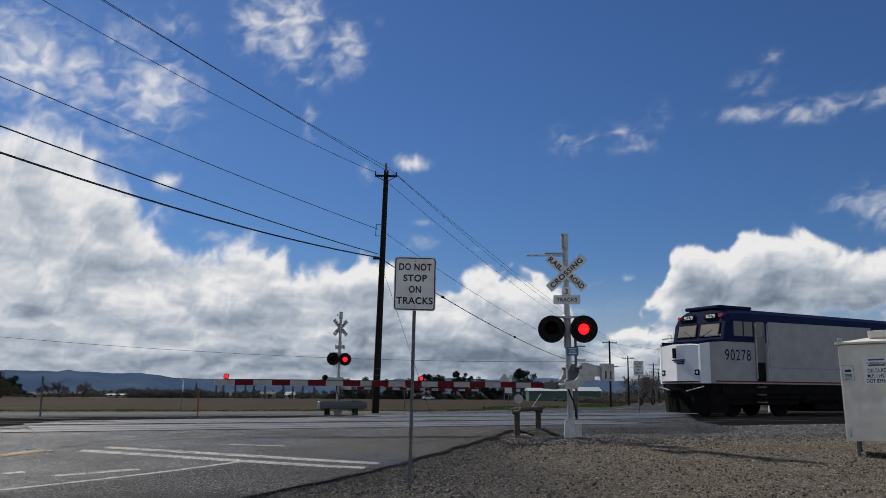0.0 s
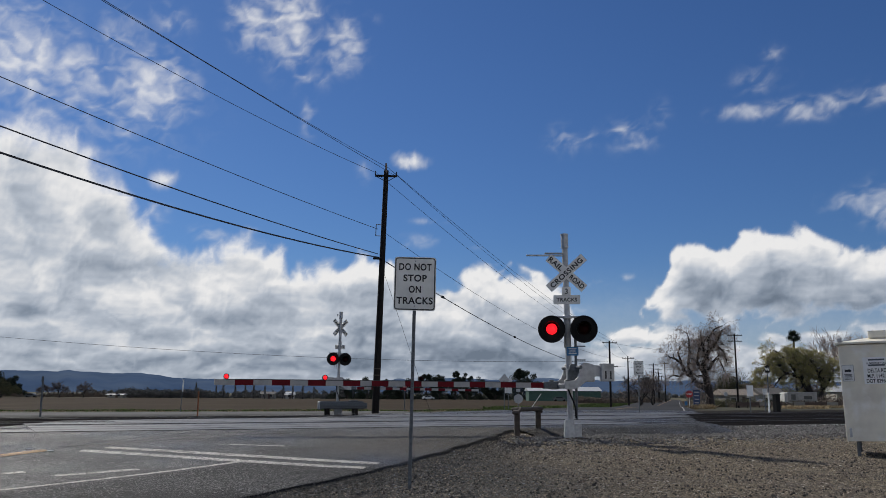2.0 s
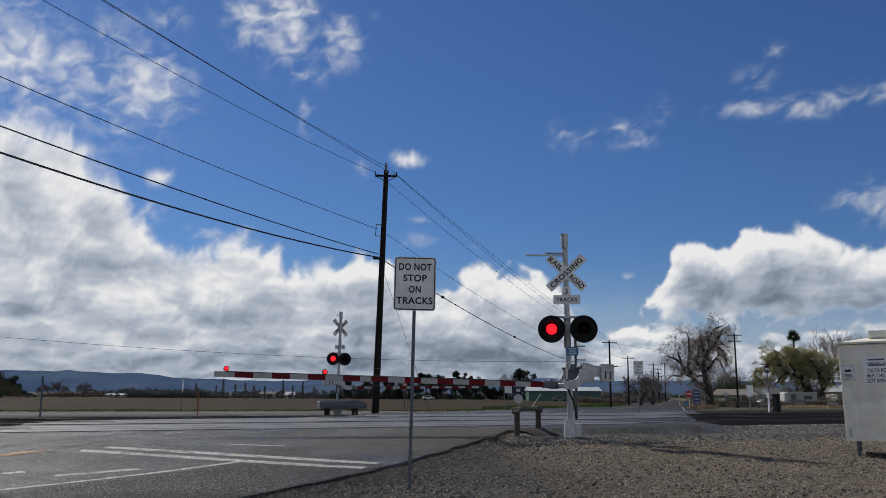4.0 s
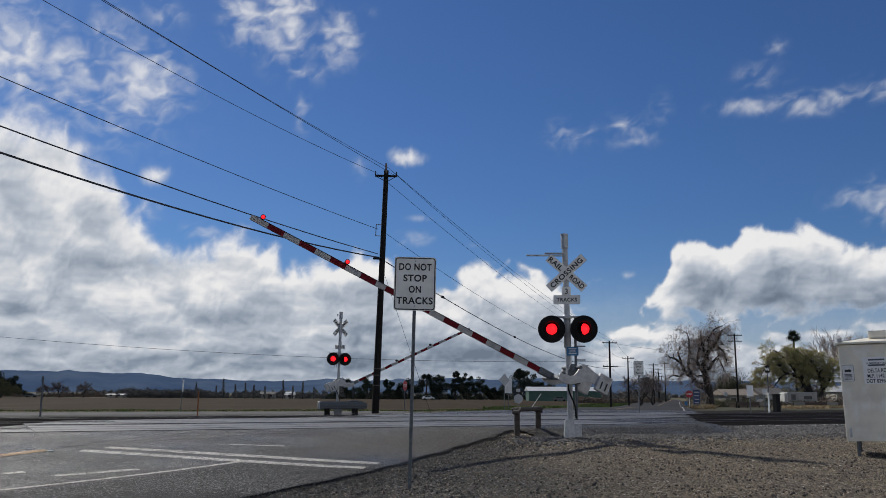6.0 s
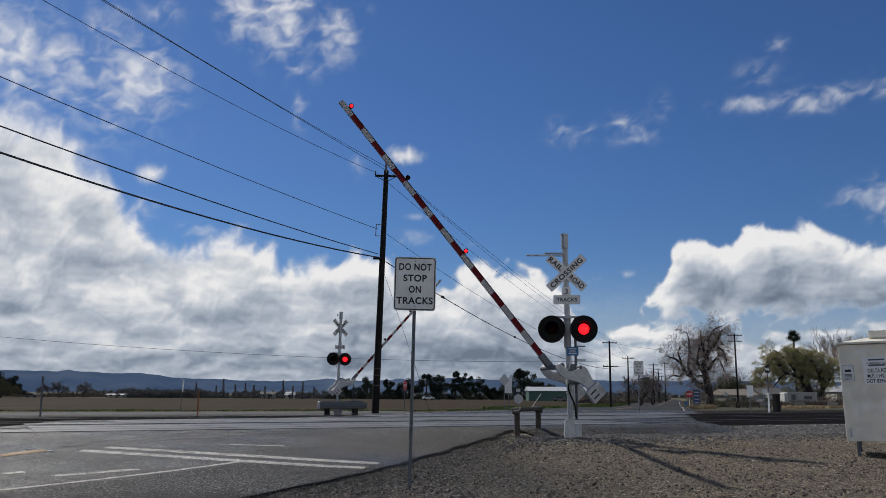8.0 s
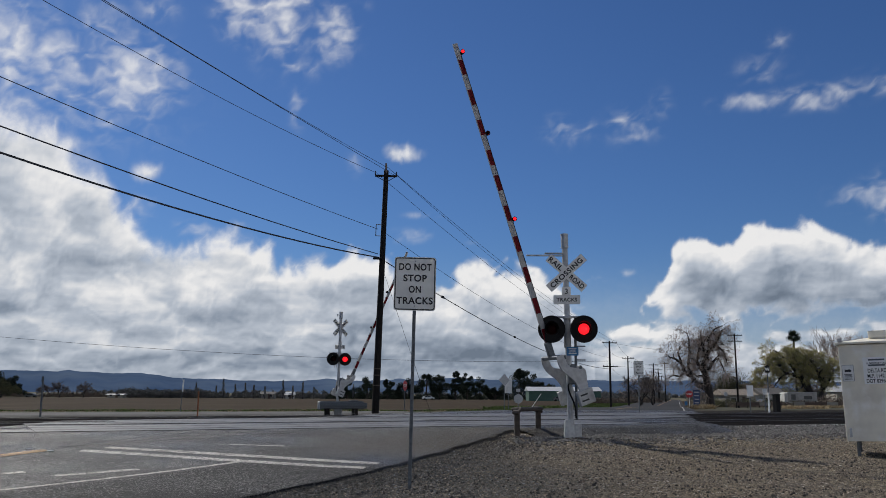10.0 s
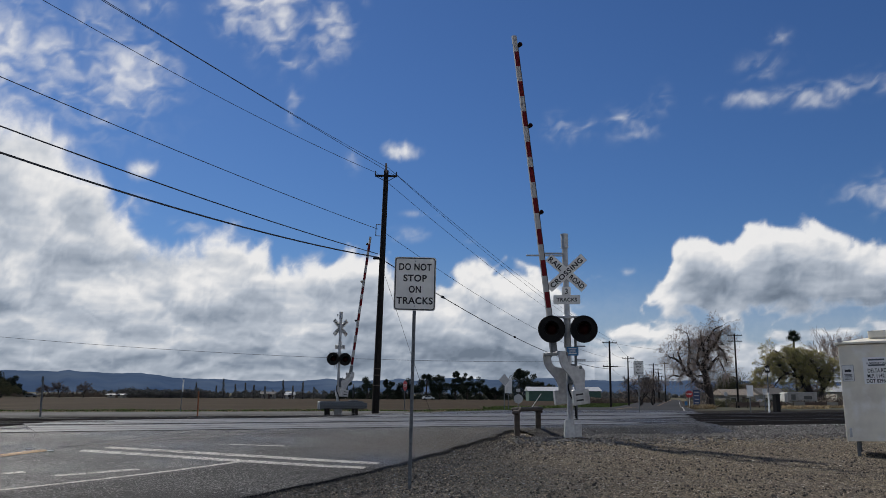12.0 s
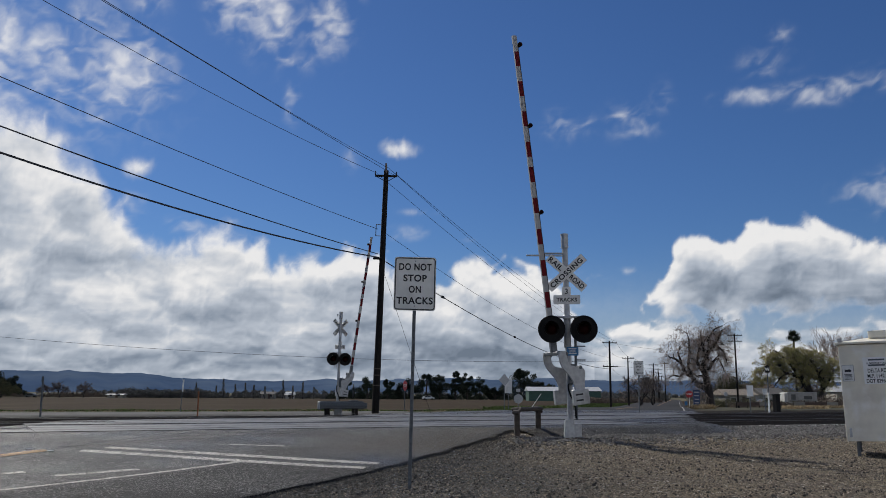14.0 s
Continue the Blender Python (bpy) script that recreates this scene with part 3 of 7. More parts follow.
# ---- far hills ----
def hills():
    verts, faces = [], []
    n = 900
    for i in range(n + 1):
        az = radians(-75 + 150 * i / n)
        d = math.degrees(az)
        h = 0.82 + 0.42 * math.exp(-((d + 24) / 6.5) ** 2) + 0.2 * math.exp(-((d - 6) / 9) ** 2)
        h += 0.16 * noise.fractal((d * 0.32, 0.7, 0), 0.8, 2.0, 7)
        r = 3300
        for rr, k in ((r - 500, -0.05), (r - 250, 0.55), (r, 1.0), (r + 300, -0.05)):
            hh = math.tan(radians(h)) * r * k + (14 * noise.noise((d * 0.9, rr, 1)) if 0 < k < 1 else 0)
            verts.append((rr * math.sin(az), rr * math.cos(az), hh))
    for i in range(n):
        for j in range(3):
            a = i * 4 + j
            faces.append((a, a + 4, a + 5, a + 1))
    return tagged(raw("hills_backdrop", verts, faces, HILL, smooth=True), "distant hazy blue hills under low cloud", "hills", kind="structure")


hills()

# ---- clouds: one high dome that drifts towards the camera ----
# upper edges of the two banks (azimuth, elevation, in degrees)
BANK_WEST = [
    (-36.4, 16.3), (-30.9, 16.0), (-28.0, 16.0), (-24.9, 16.5), (-22.5, 15.2),
    (-19.6, 12.0), (-17.7, 9.1), (-16.1, 8.6), (-14.2, 9.5), (-12.5, 10.1),
    (-10.6, 9.3), (-9.8, 8.0), (-8.4, 7.9), (-6.2, 8.6), (-3.9, 8.9),
    (-1.6, 7.4), (0.6, 6.4), (1.6, 7.6), (2.8, 8.2), (4.5, 7.9),
    (6.2, 7.6), (7.5, 6.4), (8.6, 5.0), (9.6, 3.2), (11.6, 2.1),
]
BANK_EAST = [
    (11.0, 2.1), (12.3, 4.4), (13.0, 5.8), (13.9, 6.7), (14.5, 7.4),
    (14.9, 8.4), (15.3, 9.2), (15.9, 9.5), (16.8, 9.6), (17.5, 9.0),
    (18.4, 8.9), (19.0, 9.7), (19.7, 10.3), (21.2, 9.9), (22.2, 10.1),
    (23.6, 9.7), (24.5, 8.8), (25.4, 8.3), (27.1, 8.3), (31.1, 8.3),
    (36.3, 7.0),
]
# thin and small clouds, shade and bright edges: azimuth, elevation, half width, half height (degrees), weight
WISPS = [
    (-26.9, 19.6, 2.7, 2.55, 1.15), (-23.9, 19.1, 1.8, 2.13, 0.95), (-19.2, 18.7, 2.5, 1.97, 1.1), (-21.1, 21.8, 1.4, 1.32, 0.6), (-18.2, 22.9, 1.4, 1.07, 0.45),
    (-12.9, 23.5, 1.4, 1.56, 1.0), (-10.3, 23.2, 1.7, 2.33, 1.15), (-6.8, 22.3, 1.3, 1.61, 0.9), (-11.9, 21.6, 1.5, 0.76, 0.5), (-8.9, 20.2, 1.6, 0.78, 0.42),
    (-9.0, 17.7, 0.5, 1.22, 0.6), (8.2, 16.4, 1.2, 0.87, 0.52), (9.9, 16.3, 0.8, 0.79, 0.35), (12.6, 16.5, 1.6, 1.0, 0.56), (14.5, 17.7, 0.7, 0.99, 0.4),
    (20.8, 17.4, 2.7, 0.51, 0.66), (23.9, 17.2, 2.5, 0.63, 0.78), (27.0, 17.6, 2.0, 0.62, 0.72),
]
WISPS_FAINT = [
    (25.8, 11.4, 1.6, 0.8, 0.6), (27.5, 11.2, 1.4, 1.32, 0.8), (-23.3, 17.7, 6.1, 3.64, 0.52), (20.7, 19.2, 1.7, 0.81, 0.4), (21.5, 20.8, 0.8, 0.6, 0.42),
    (-5.0, 24.0, 0.8, 0.42, 0.35), (-30.9, 18.3, 2.7, 2.78, 1.1), (-0.9, 11.2, 1.2, 0.22, 0.5), (-1.6, 9.9, 1.3, 0.48, 0.55), (2.3, 9.5, 0.6, 0.22, 0.55),
    (11.5, 6.0, 0.9, 0.66, 0.55), (12.1, 7.5, 0.6, 0.29, 0.45), (-5.3, 14.3, 0.8, 0.74, 0.35), (7.7, 5.2, 2.2, 0.51, 0.55), (-15.1, 9.9, 1.1, 0.58, 0.5),
    (-18.8, 11.0, 1.4, 0.88, 0.5), (9.9, 7.2, 1.5, 0.51, 0.35),
]
PUFFS = [
    (-2.0, 15.0, 1.4, 0.74, 1.0), (-18.2, 13.2, 1.3, 0.77, 0.95), (14.8, 3.5, 2.4, 1.07, 0.8), (22.4, 3.4, 4.9, 0.55, 0.7), (12.3, 3.7, 1.8, 0.9, 0.8),
    (26.8, 3.7, 2.0, 0.79, 0.8),
]
CLOUD_SHADE = [
    (-19.3, 7.2, 2.9, 0.84, 0.6), (-25.5, 8.8, 2.8, 0.84, 0.3), (-24.4, 5.8, 4.5, 0.54, 0.3), (-9.7, 4.5, 5.1, 0.62, 0.6), (-3.5, 4.2, 2.6, 0.59, 0.55),
    (-23.3, 3.5, 4.2, 0.54, 0.35), (-16.4, 3.3, 4.2, 0.5, 0.4), (-8.2, 2.0, 12.1, 0.51, 0.55), (19.1, 7.5, 3.9, 1.13, 0.45), (22.6, 5.8, 5.2, 0.89, 0.45),
    (15.6, 6.0, 2.7, 0.57, 0.35), (26.5, 10.9, 2.1, 1.33, 0.8), (5.8, 5.0, 3.3, 0.66, 0.5), (4.3, 2.5, 5.8, 0.66, 0.65), (14.4, 2.1, 4.7, 0.5, 0.5),
    (-2.4, 5.8, 3.0, 0.52, 0.3), (-6.8, 6.4, 2.6, 0.37, 0.2),
]
CLOUD_LIT = [
    (-11.7, 9.2, 2.2, 0.8, 0.35), (-14.2, 9.1, 1.4, 0.72, 0.3), (-10.2, 7.0, 1.8, 0.26, 0.45), (-15.1, 5.8, 0.5, 0.79, 0.4), (-23.6, 12.4, 3.3, 1.02, 0.35),
    (-26.0, 15.1, 2.9, 0.99, 0.3), (-25.2, 4.6, 1.2, 0.47, -0.9), (-3.1, 8.0, 2.3, 0.59, 0.3), (19.8, 9.8, 1.3, 0.63, 0.5), (22.1, 9.6, 1.9, 0.55, 0.4),
    (16.4, 9.2, 1.6, 0.5, 0.45), (3.6, 8.0, 2.2, 0.52, 0.35), (13.4, 3.9, 1.7, 0.36, 0.3),
]
CLOUD_R = 4300.0


def gradient_noise(x, y, seed):
    """Smooth noise over a plane, about -0.7 to 0.7."""
    xi, yi = np.floor(x).astype(np.int64), np.floor(y).astype(np.int64)
    u, v = x - xi, y - yi
    out = 0.0
    fu, fv = u * u * u * (u * (u * 6 - 15) + 10), v * v * v * (v * (v * 6 - 15) + 10)
    for dx in (0, 1):
        for dy in (0, 1):
            h = ((xi + dx) * 374761393 + (yi + dy) * 668265263 + seed * 974711) & 0x7FFFFFFF
            h = ((h ^ (h >> 13)) * 1274126177) & 0x7FFFFFFF
            a = ((h ^ (h >> 16)) & 1023) * (2 * math.pi / 1024)
            w = (fu if dx else 1 - fu) * (fv if dy else 1 - fv)
            out = out + w * (np.cos(a) * (u - dx) + np.sin(a) * (v - dy))
    return out


def layered(x, y, octaves, seed, gain=0.52, billow=False):
    out, amp = 0.0, 1.0
    for k in range(octaves):
        n = gradient_noise(x * 2.0 ** k + 17.3 * k, y * 2.0 ** k - 9.1 * k, seed + k)
        out = out + amp * ((0.28 - np.abs(n)) * 1.6 if billow else n)
        amp *= gain
    return out


def lens(A, E, rows, sharp=1.0):
    """Soft ellipses, each one at its weight."""
    out = np.zeros(A.shape)
    for a, e, w, h, k in rows:
        out = np.maximum(out, k * np.exp(-sharp * (((A - a) / w) ** 2 + ((E - e) / h) ** 2)))
    return out


def cloud_body(A, E, octaves):
    """How deep a point lies inside the firm clouds (above 0) and inside the thin ones."""
    flat = 9.0 * np.log1p(np.maximum(E + 1.6, 0.05) / 4.0)          # low layers look drawn out sideways
    wx = A + 0.9 * layered(A / 3.0, flat / 2.4, 3, 5)
    we = flat + 0.6 * layered(A / 3.0 + 40, flat / 2.4, 3, 9)
    puff = layered(wx / 2.6, we / 1.9, octaves, 21, 0.5, True)
    broad = layered(A / 7.0, flat / 3.2, 3, 60)
    edge = A + 0.8 * (wx - A)
    west = (np.interp(edge, *zip(*BANK_WEST)) - E) / 1.4 - 2 * np.clip(A - 10.5, 0, 3)
    east = np.minimum((np.interp(edge, *zip(*BANK_EAST)) - E) / 0.95, (E - 4.5 + 0.7 * broad) / 1.6) - 2 * np.clip(11.3 - A, 0, 3) - 0.28 * np.clip(14.8 - A, 0, 3)
    band = (3.2 - E) / 1.1
    small = 2.0 * lens(A, E, PUFFS) - 0.95
    body = np.maximum(np.maximum(west, east), np.maximum(band, small))
    body = np.clip(body, -3, 2.2) + 0.85 * puff + 0.75 * broad * np.clip(body, 0, 1)
    sx = A + 0.8 * layered(A / 2.2, E / 1.7, 3, 33)
    se = E + 0.8 * layered(A / 2.2 + 9, E / 1.7, 3, 35)
    streak = layered((sx + 0.5 * se) / 1.5, (se - 0.35 * sx) / 0.9, octaves, 71, 0.46)
    veil = np.maximum(lens(A, E, WISPS, 0.8), lens(A, E, WISPS_FAINT, 0.8))
    thin = 1.25 * veil - 0.3 + 0.95 * streak * np.clip(veil * 2.5, 0, 1)
    return body, thin


def cloud_material():
    m = bpy.data.materials.new("drifting_cloud")
    m.use_nodes = True
    nt = m.node_tree
    nt.nodes.clear()
    N, L = nt.nodes.new, nt.links.new

    def attribute(name):
        nd = N("ShaderNodeAttribute")
        nd.attribute_name = name
        return nd.outputs["Fac"]

    def calc(op, a, b, clamp=False):
        nd = N("ShaderNodeMath")
        nd.operation, nd.use_clamp = op, clamp
        for i, v in enumerate((a, b)):
            if isinstance(v, (int, float)):
                nd.inputs[i].default_value = v
            else:
                L(v, nd.inputs[i])
        return nd.outputs[0]

    tc = N("ShaderNodeTexCoord")
    fine = N("ShaderNodeTexNoise")                                   # the frayed edges
    fine.inputs["Scale"].default_value, fine.inputs["Detail"].default_value, fine.inputs["Roughness"].default_value = 130.0 / CLOUD_R, 5, 0.6
    L(tc.outputs["Object"], fine.inputs["Vector"])
    fray = calc("MULTIPLY", calc("SUBTRACT", fine.outputs["Fac"], 0.5), attribute("fray"))
    cover = calc("ADD", attribute("cover"), fray, True)
    ramp = N("ShaderNodeValToRGB")
    e = ramp.color_ramp.elements
    e[0].position, e[0].color = 0.0, (0.15, 0.188, 0.245, 1)
    e[-1].position, e[-1].color = 1.0, (0.82, 0.815, 0.815, 1)
    e.new(0.25).color = (0.25, 0.297, 0.37, 1)
    e.new(0.6).color = (0.46, 0.505, 0.575, 1)
    L(calc("ADD", attribute("tone"), calc("MULTIPLY", fray, 0.3)), ramp.inputs["Fac"])
    em = N("ShaderNodeEmission")
    L(ramp.outputs["Color"], em.inputs["Color"])
    L(attribute("lit"), em.inputs["Strength"])
    tr = N("ShaderNodeBsdfTransparent")
    mx = N("ShaderNodeMixShader")
    L(cover, mx.inputs["Fac"])
    L(tr.outputs[0], mx.inputs[1])
    L(em.outputs[0], mx.inputs[2])
    out = N("ShaderNodeOutputMaterial")
    L(mx.outputs[0], out.inputs["Surface"])
    return m


def cloud_dome():
    az = np.concatenate([np.arange(-180, -35, 2.5), np.arange(-35, 35, 0.1), np.arange(35, 180.1, 2.5)])
    el = np.concatenate([np.arange(-1.5, 27.5, 0.1), np.linspace(27.5, 90, 40)])
    na, ne = len(az) - 1, len(el) - 1
    A, E = np.meshgrid(az, el)
    r = CLOUD_R
    P = np.stack([r * np.sin(np.radians(A)) * np.cos(np.radians(E)), r * np.cos(np.radians(A)) * np.cos(np.radians(E)), r * np.sin(np.radians(E))], -1).reshape(-1, 3)

    def step(a, b, v):
        k = np.clip((v - a) / (b - a), 0, 1)
        return k * k * (3 - 2 * k)

    body, thin = cloud_body(A, E, 5)
    # light comes from the upper left: what lies deep in the cloud on that side is grey
    depth = np.zeros(A.shape)
    for k in range(1, 6):
        d = 0.58 * k
        b, _ = cloud_body(A - 0.4 * d, E + 0.9 * d, 1)
        depth += np.clip(b, 0, 1.4) * 0.58
    depth *= np.where(A > 10, 1.0, np.clip(0.3 + E / 10, 0.3, 1))
    near, _ = cloud_body(A - 0.12, E + 0.24, 5)
    firm = step(-0.05, 0.6 + 0.8 * np.clip(-A / 14 - 0.15, 0, 1) + 0.5 * (E > 12), body)
    veil = step(-0.25, 1.9, thin) * 0.84
    veil = np.maximum(veil, 0.42 * np.exp(-((E - 2.5) / 3.2) ** 2))          # haze towards the horizon
    cover = 1 - (1 - firm) * (1 - veil)
    # shading and bright edges are put into the tone the clouds glow with
    deep = np.where(A > 10, 0.42, 0.5)
    tone = deep + (1 - deep) * np.exp(-0.55 * depth) + 0.26 * (body - near) * firm
    flat = 9.0 * np.log1p(np.maximum(E + 1.6, 0.05) / 4.0)
    tone += 0.42 * layered(A / 3.4 + 0.5 * layered(A / 3, flat / 2, 3, 96), flat / 1.5, 5, 90, 0.55) * firm
    tone += 0.17 * np.clip((A + 5) / -15, 0, 1) * np.clip(E / 6, 0, 1)          # brighter towards the sun
    tone = tone - 0.4 * lens(A, E, CLOUD_SHADE, 0.8) * firm
    for a, e, w, h, k in CLOUD_LIT:
        tone = tone + 0.7 * k * np.exp(-(((A - a) / w) ** 2 + ((E - e) / h) ** 2)) * firm
    tone = tone * firm + (0.74 + 0.2 * thin) * (1 - firm)
    tone -= 0.22 * np.exp(-((E - 1.2) / 1.5) ** 2) + 0.2 * np.exp(-((A - 1) / 11) ** 2 - ((E - 2.6) / 1.8) ** 2)
    # scattered cloud on the sides that are not looked at, clear round the sun
    away = np.clip((np.abs(A) - 42) / 12, 0, 1)
    other = -0.06 + 0.4 * np.sin(np.radians(A * 5)) * np.cos(np.radians(E * 6)) + 0.5 * layered(A / 14, E / 9, 3, 44)
    cloud_fill = np.clip((np.abs(A - SUN_AZ) - 95) / 30, 0, 1)          # unseen clouds opposite the sun, made fuller and brighter to light camera-facing sides
    other += 0.4 * cloud_fill
    cover = cover * (1 - away) + away * step(0.0, 0.6, other * np.clip((62 - E) / 20, 0, 1) + 1.1 * np.exp(-((E - 1.2) / 2.4) ** 2))
    tone = tone * (1 - away) + away * np.clip(0.3 + 0.5 * cloud_fill + 0.3 * layered(A / 9, E / 6, 3, 48), 0, 1)
    cover *= 1 - np.clip(2.0 * np.exp(-(((A - SUN_AZ) / 9) ** 2 + ((E - SUN_EL) / 6) ** 2)), 0, 1)
    cover *= np.clip((75 - E) / 15, 0, 1)
    fray = np.clip(4 * cover * (1 - cover), 0, 1) * (0.2 + 0.5 * firm) + 0.12 * firm
    idx = np.arange((na + 1) * (ne + 1)).reshape(ne + 1, na + 1)
    F = np.stack([idx[:-1, :-1], idx[1:, :-1], idx[1:, 1:], idx[:-1, 1:]], -1).reshape(-1, 4)
    me = bpy.data.meshes.new("cloud_backdrop")
    me.from_pydata(P.tolist(), [], F.tolist())
    me.polygons.foreach_set("use_smooth", [True] * len(F))
    for name, v in (("cover", cover), ("tone", tone), ("lit", 1 + 0.25 * cloud_fill * away), ("fray", fray)):
        me.attributes.new(name, "FLOAT", "POINT").data.foreach_set("value", v.ravel().astype(np.float32))
    me.materials.append(cloud_material())
    return tagged(new("cloud_backdrop", me), "white and grey cumulus drifting over a blue sky", "clouds", kind="structure")


clouds = cloud_dome()


# ---- signs ----
def sign_panel(parent, w, h, m, back=True, border=True, r=0.04, name="panel", material=None):
    """A rounded sheet of sign metal with a black border line, facing -y."""
    p = part(name, plate(round_rect(w, h, r), 0.004), [material or SIGN_WHITE], parent, m=m)
    if border:
        part("border", ring_plate(w - 0.02, h - 0.02, r, 0.016, 0.004, Matrix.Translation((0, -0.003, 0))), SIGN_BLACK, p)
    part("backing", plate(round_rect(w - 0.004, h - 0.004, r), 0.004, m=Matrix.Translation((0, 0.004, 0))), SIGN_BACK, p)
    return p


def post_bm(h, w=0.05, lean=0.0):
    """A square perforated steel post."""
    bm = bmesh.new()
    box(w, w, h + 0.3, 0, 0, -0.3, 0.004, bm)
    for k in range(int(h / 0.0508 / 2)):
        z = 0.1 + k * 0.1016
        for y in (-w / 2 - 0.0008,):
            bmesh.ops.create_circle(bm, cap_ends=True, segments=8, radius=0.006, matrix=Matrix.Translation((0, y, z)) @ pose(0, 0, 0, 90, 0, 0))
    for f in bm.faces:
        if len(f.verts) == 8 and f.calc_area() < 0.0002:
            f.material_index = 1
    return bm


def do_not_stop_sign(x, y, z, rz, lean, post_h, w, h, label):
    t = thing("traffic_sign", pose(x, y, z, 0, lean, rz), label, "traffic sign", "track warning signs")
    part("post", post_bm(post_h + h * 0.8), [GALV_DARK, SIGN_BLACK], t)
    p = sign_panel(t, w, h, pose(0, -0.032, post_h + h / 2, 0, 0, 0), r=0.045)
    for k, (word, ww) in enumerate((("DO NOT", 0.78), ("STOP", 0.56), ("ON", 0.29), ("TRACKS", 0.87))):
        lettering(word, h * 0.132, SIGN_BLACK, p, pose(0, -0.004, h * (0.315 - 0.21 * k)), width=w * ww, bold=0.03, spacing=1.1)
    for zz in (h * 0.42, -h * 0.42):
        part("bolt", cyl(0.012, (0, -0.012, zz), (0, 0, zz), seg=8), GALV, p)
    return t


do_not_stop_sign(-0.46, 12.85, 0.0, 2.0, 0.9, 2.53, 0.62, 0.80, "white rectangular track warning sign on a perforated steel post")
do_not_stop_sign(11.75, 52.6, 0.13, 10.0, 0.3, 2.34, 0.62, 0.86, "small white track warning sign on a thin steel post")


# ---- crossing signals ----
U0, ARM_V = 0.40, -0.445


def gate_arm(parent, length, stripe0, lamps, thick=0.055, tall=0.125):
    """The striped arm, from its clamp to its tip, along x at the height of its line; red sheeting on white."""
    bm = bmesh.new()
    reds = []
    i = 0
    while True:
        a = length - (stripe0 + 0.8128 * i - (0.139 if i >= 4 else 0))
        b = a - 0.4064
        if b < U0 + 0.1:
            break
        reds.append((b, a))
        i += 1
    xs = sorted({U0, length, *[v for ab in reds for v in ab]})
    for a, b in zip(xs, xs[1:]):
        k0, k1 = 1.1 - 0.12 * a / length, 1.1 - 0.12 * b / length
        red = any(abs(a - r[0]) < 1e-6 for r in reds)
        va = [bm.verts.new((a, yy * thick / 2, ARM_V + zz * tall / 2 * k0)) for yy, zz in ((-1, -1), (1, -1), (1, 1), (-1, 1))]
        vb = [bm.verts.new((b, yy * thick / 2, ARM_V + zz * tall / 2 * k1)) for yy, zz in ((-1, -1), (1, -1), (1, 1), (-1, 1))]
        for q in range(4):
            f = bm.faces.new((va[q], va[(q + 1) % 4], vb[(q + 1) % 4], vb[q]))
            f.material_index = 1 if red and q in (1, 3) else 0     # the edges stay white
        if a == xs[0]:
            bm.faces.new(va[::-1])
        if b == xs[-1]:
            bm.faces.new(vb)
    bmesh.ops.remove_doubles(bm, verts=bm.verts, dist=0.0005)
    bmesh.ops.recalc_face_normals(bm, faces=bm.faces)
    arm = part("gate_arm", bm, [GATE_WHITE, GATE_RED], parent, "red and white striped gate arm")
    return arm


def gate_lamp(parent, x, scale=1.0):
    """A small lamp on the arm's upper edge: housing, and a lens disc that can turn."""
    z = ARM_V + 0.125
    h = cyl(0.055 * scale, (x, -0.05, z), (x, 0.05, z), seg=14)
    cyl(0.062 * scale, (x, 0.05, z), (x, 0.062, z), seg=14, bm=h)
    box(0.03, 0.03, 0.08, x, 0, z - 0.1, bm=h)
    part("gate_lamp", h, BLACK, parent)
    bm = bmesh.new()
    bmesh.ops.create_uvsphere(bm, u_segments=18, v_segments=10, radius=0.046 * scale)
    for f in bm.faces:
        f.material_index = 0 if f.calc_center_median().y > 0 else 1
    part_ob = part("gate_lamp_lens", bm, [LENS_ON, LENS_OFF], parent, "red gate lamp lens", m=pose(x, 0.055, z), smooth=True)
    return part_ob


def side_plate(y):
    """One of the two cranked support plates of a gate, with its counterweight."""
    out = [(0.44, -0.53), (0.44, -0.33), (0.3, -0.34), (0.16, -0.32), (0.08, -0.26), (0.03, -0.14), (0.0, 0.0), (-0.04, 0.09), (-0.12, 0.12), (-0.24, 0.1), (-0.4, 0.06), (-0.62, 0.04),
           (-0.62, -0.22), (-0.45, -0.22), (-0.32, -0.25), (-0.2, -0.31), (-0.08, -0.4), (0.06, -0.5), (0.18, -0.54), (0.3, -0.55)]
    bm = plate(out, 0.05, m=Matrix.Translation((0, y - 0.025, 0)))
    bmesh.ops.bevel(bm, geom=list(bm.edges), offset=0.006, segments=1, affect="EDGES")
    return bm


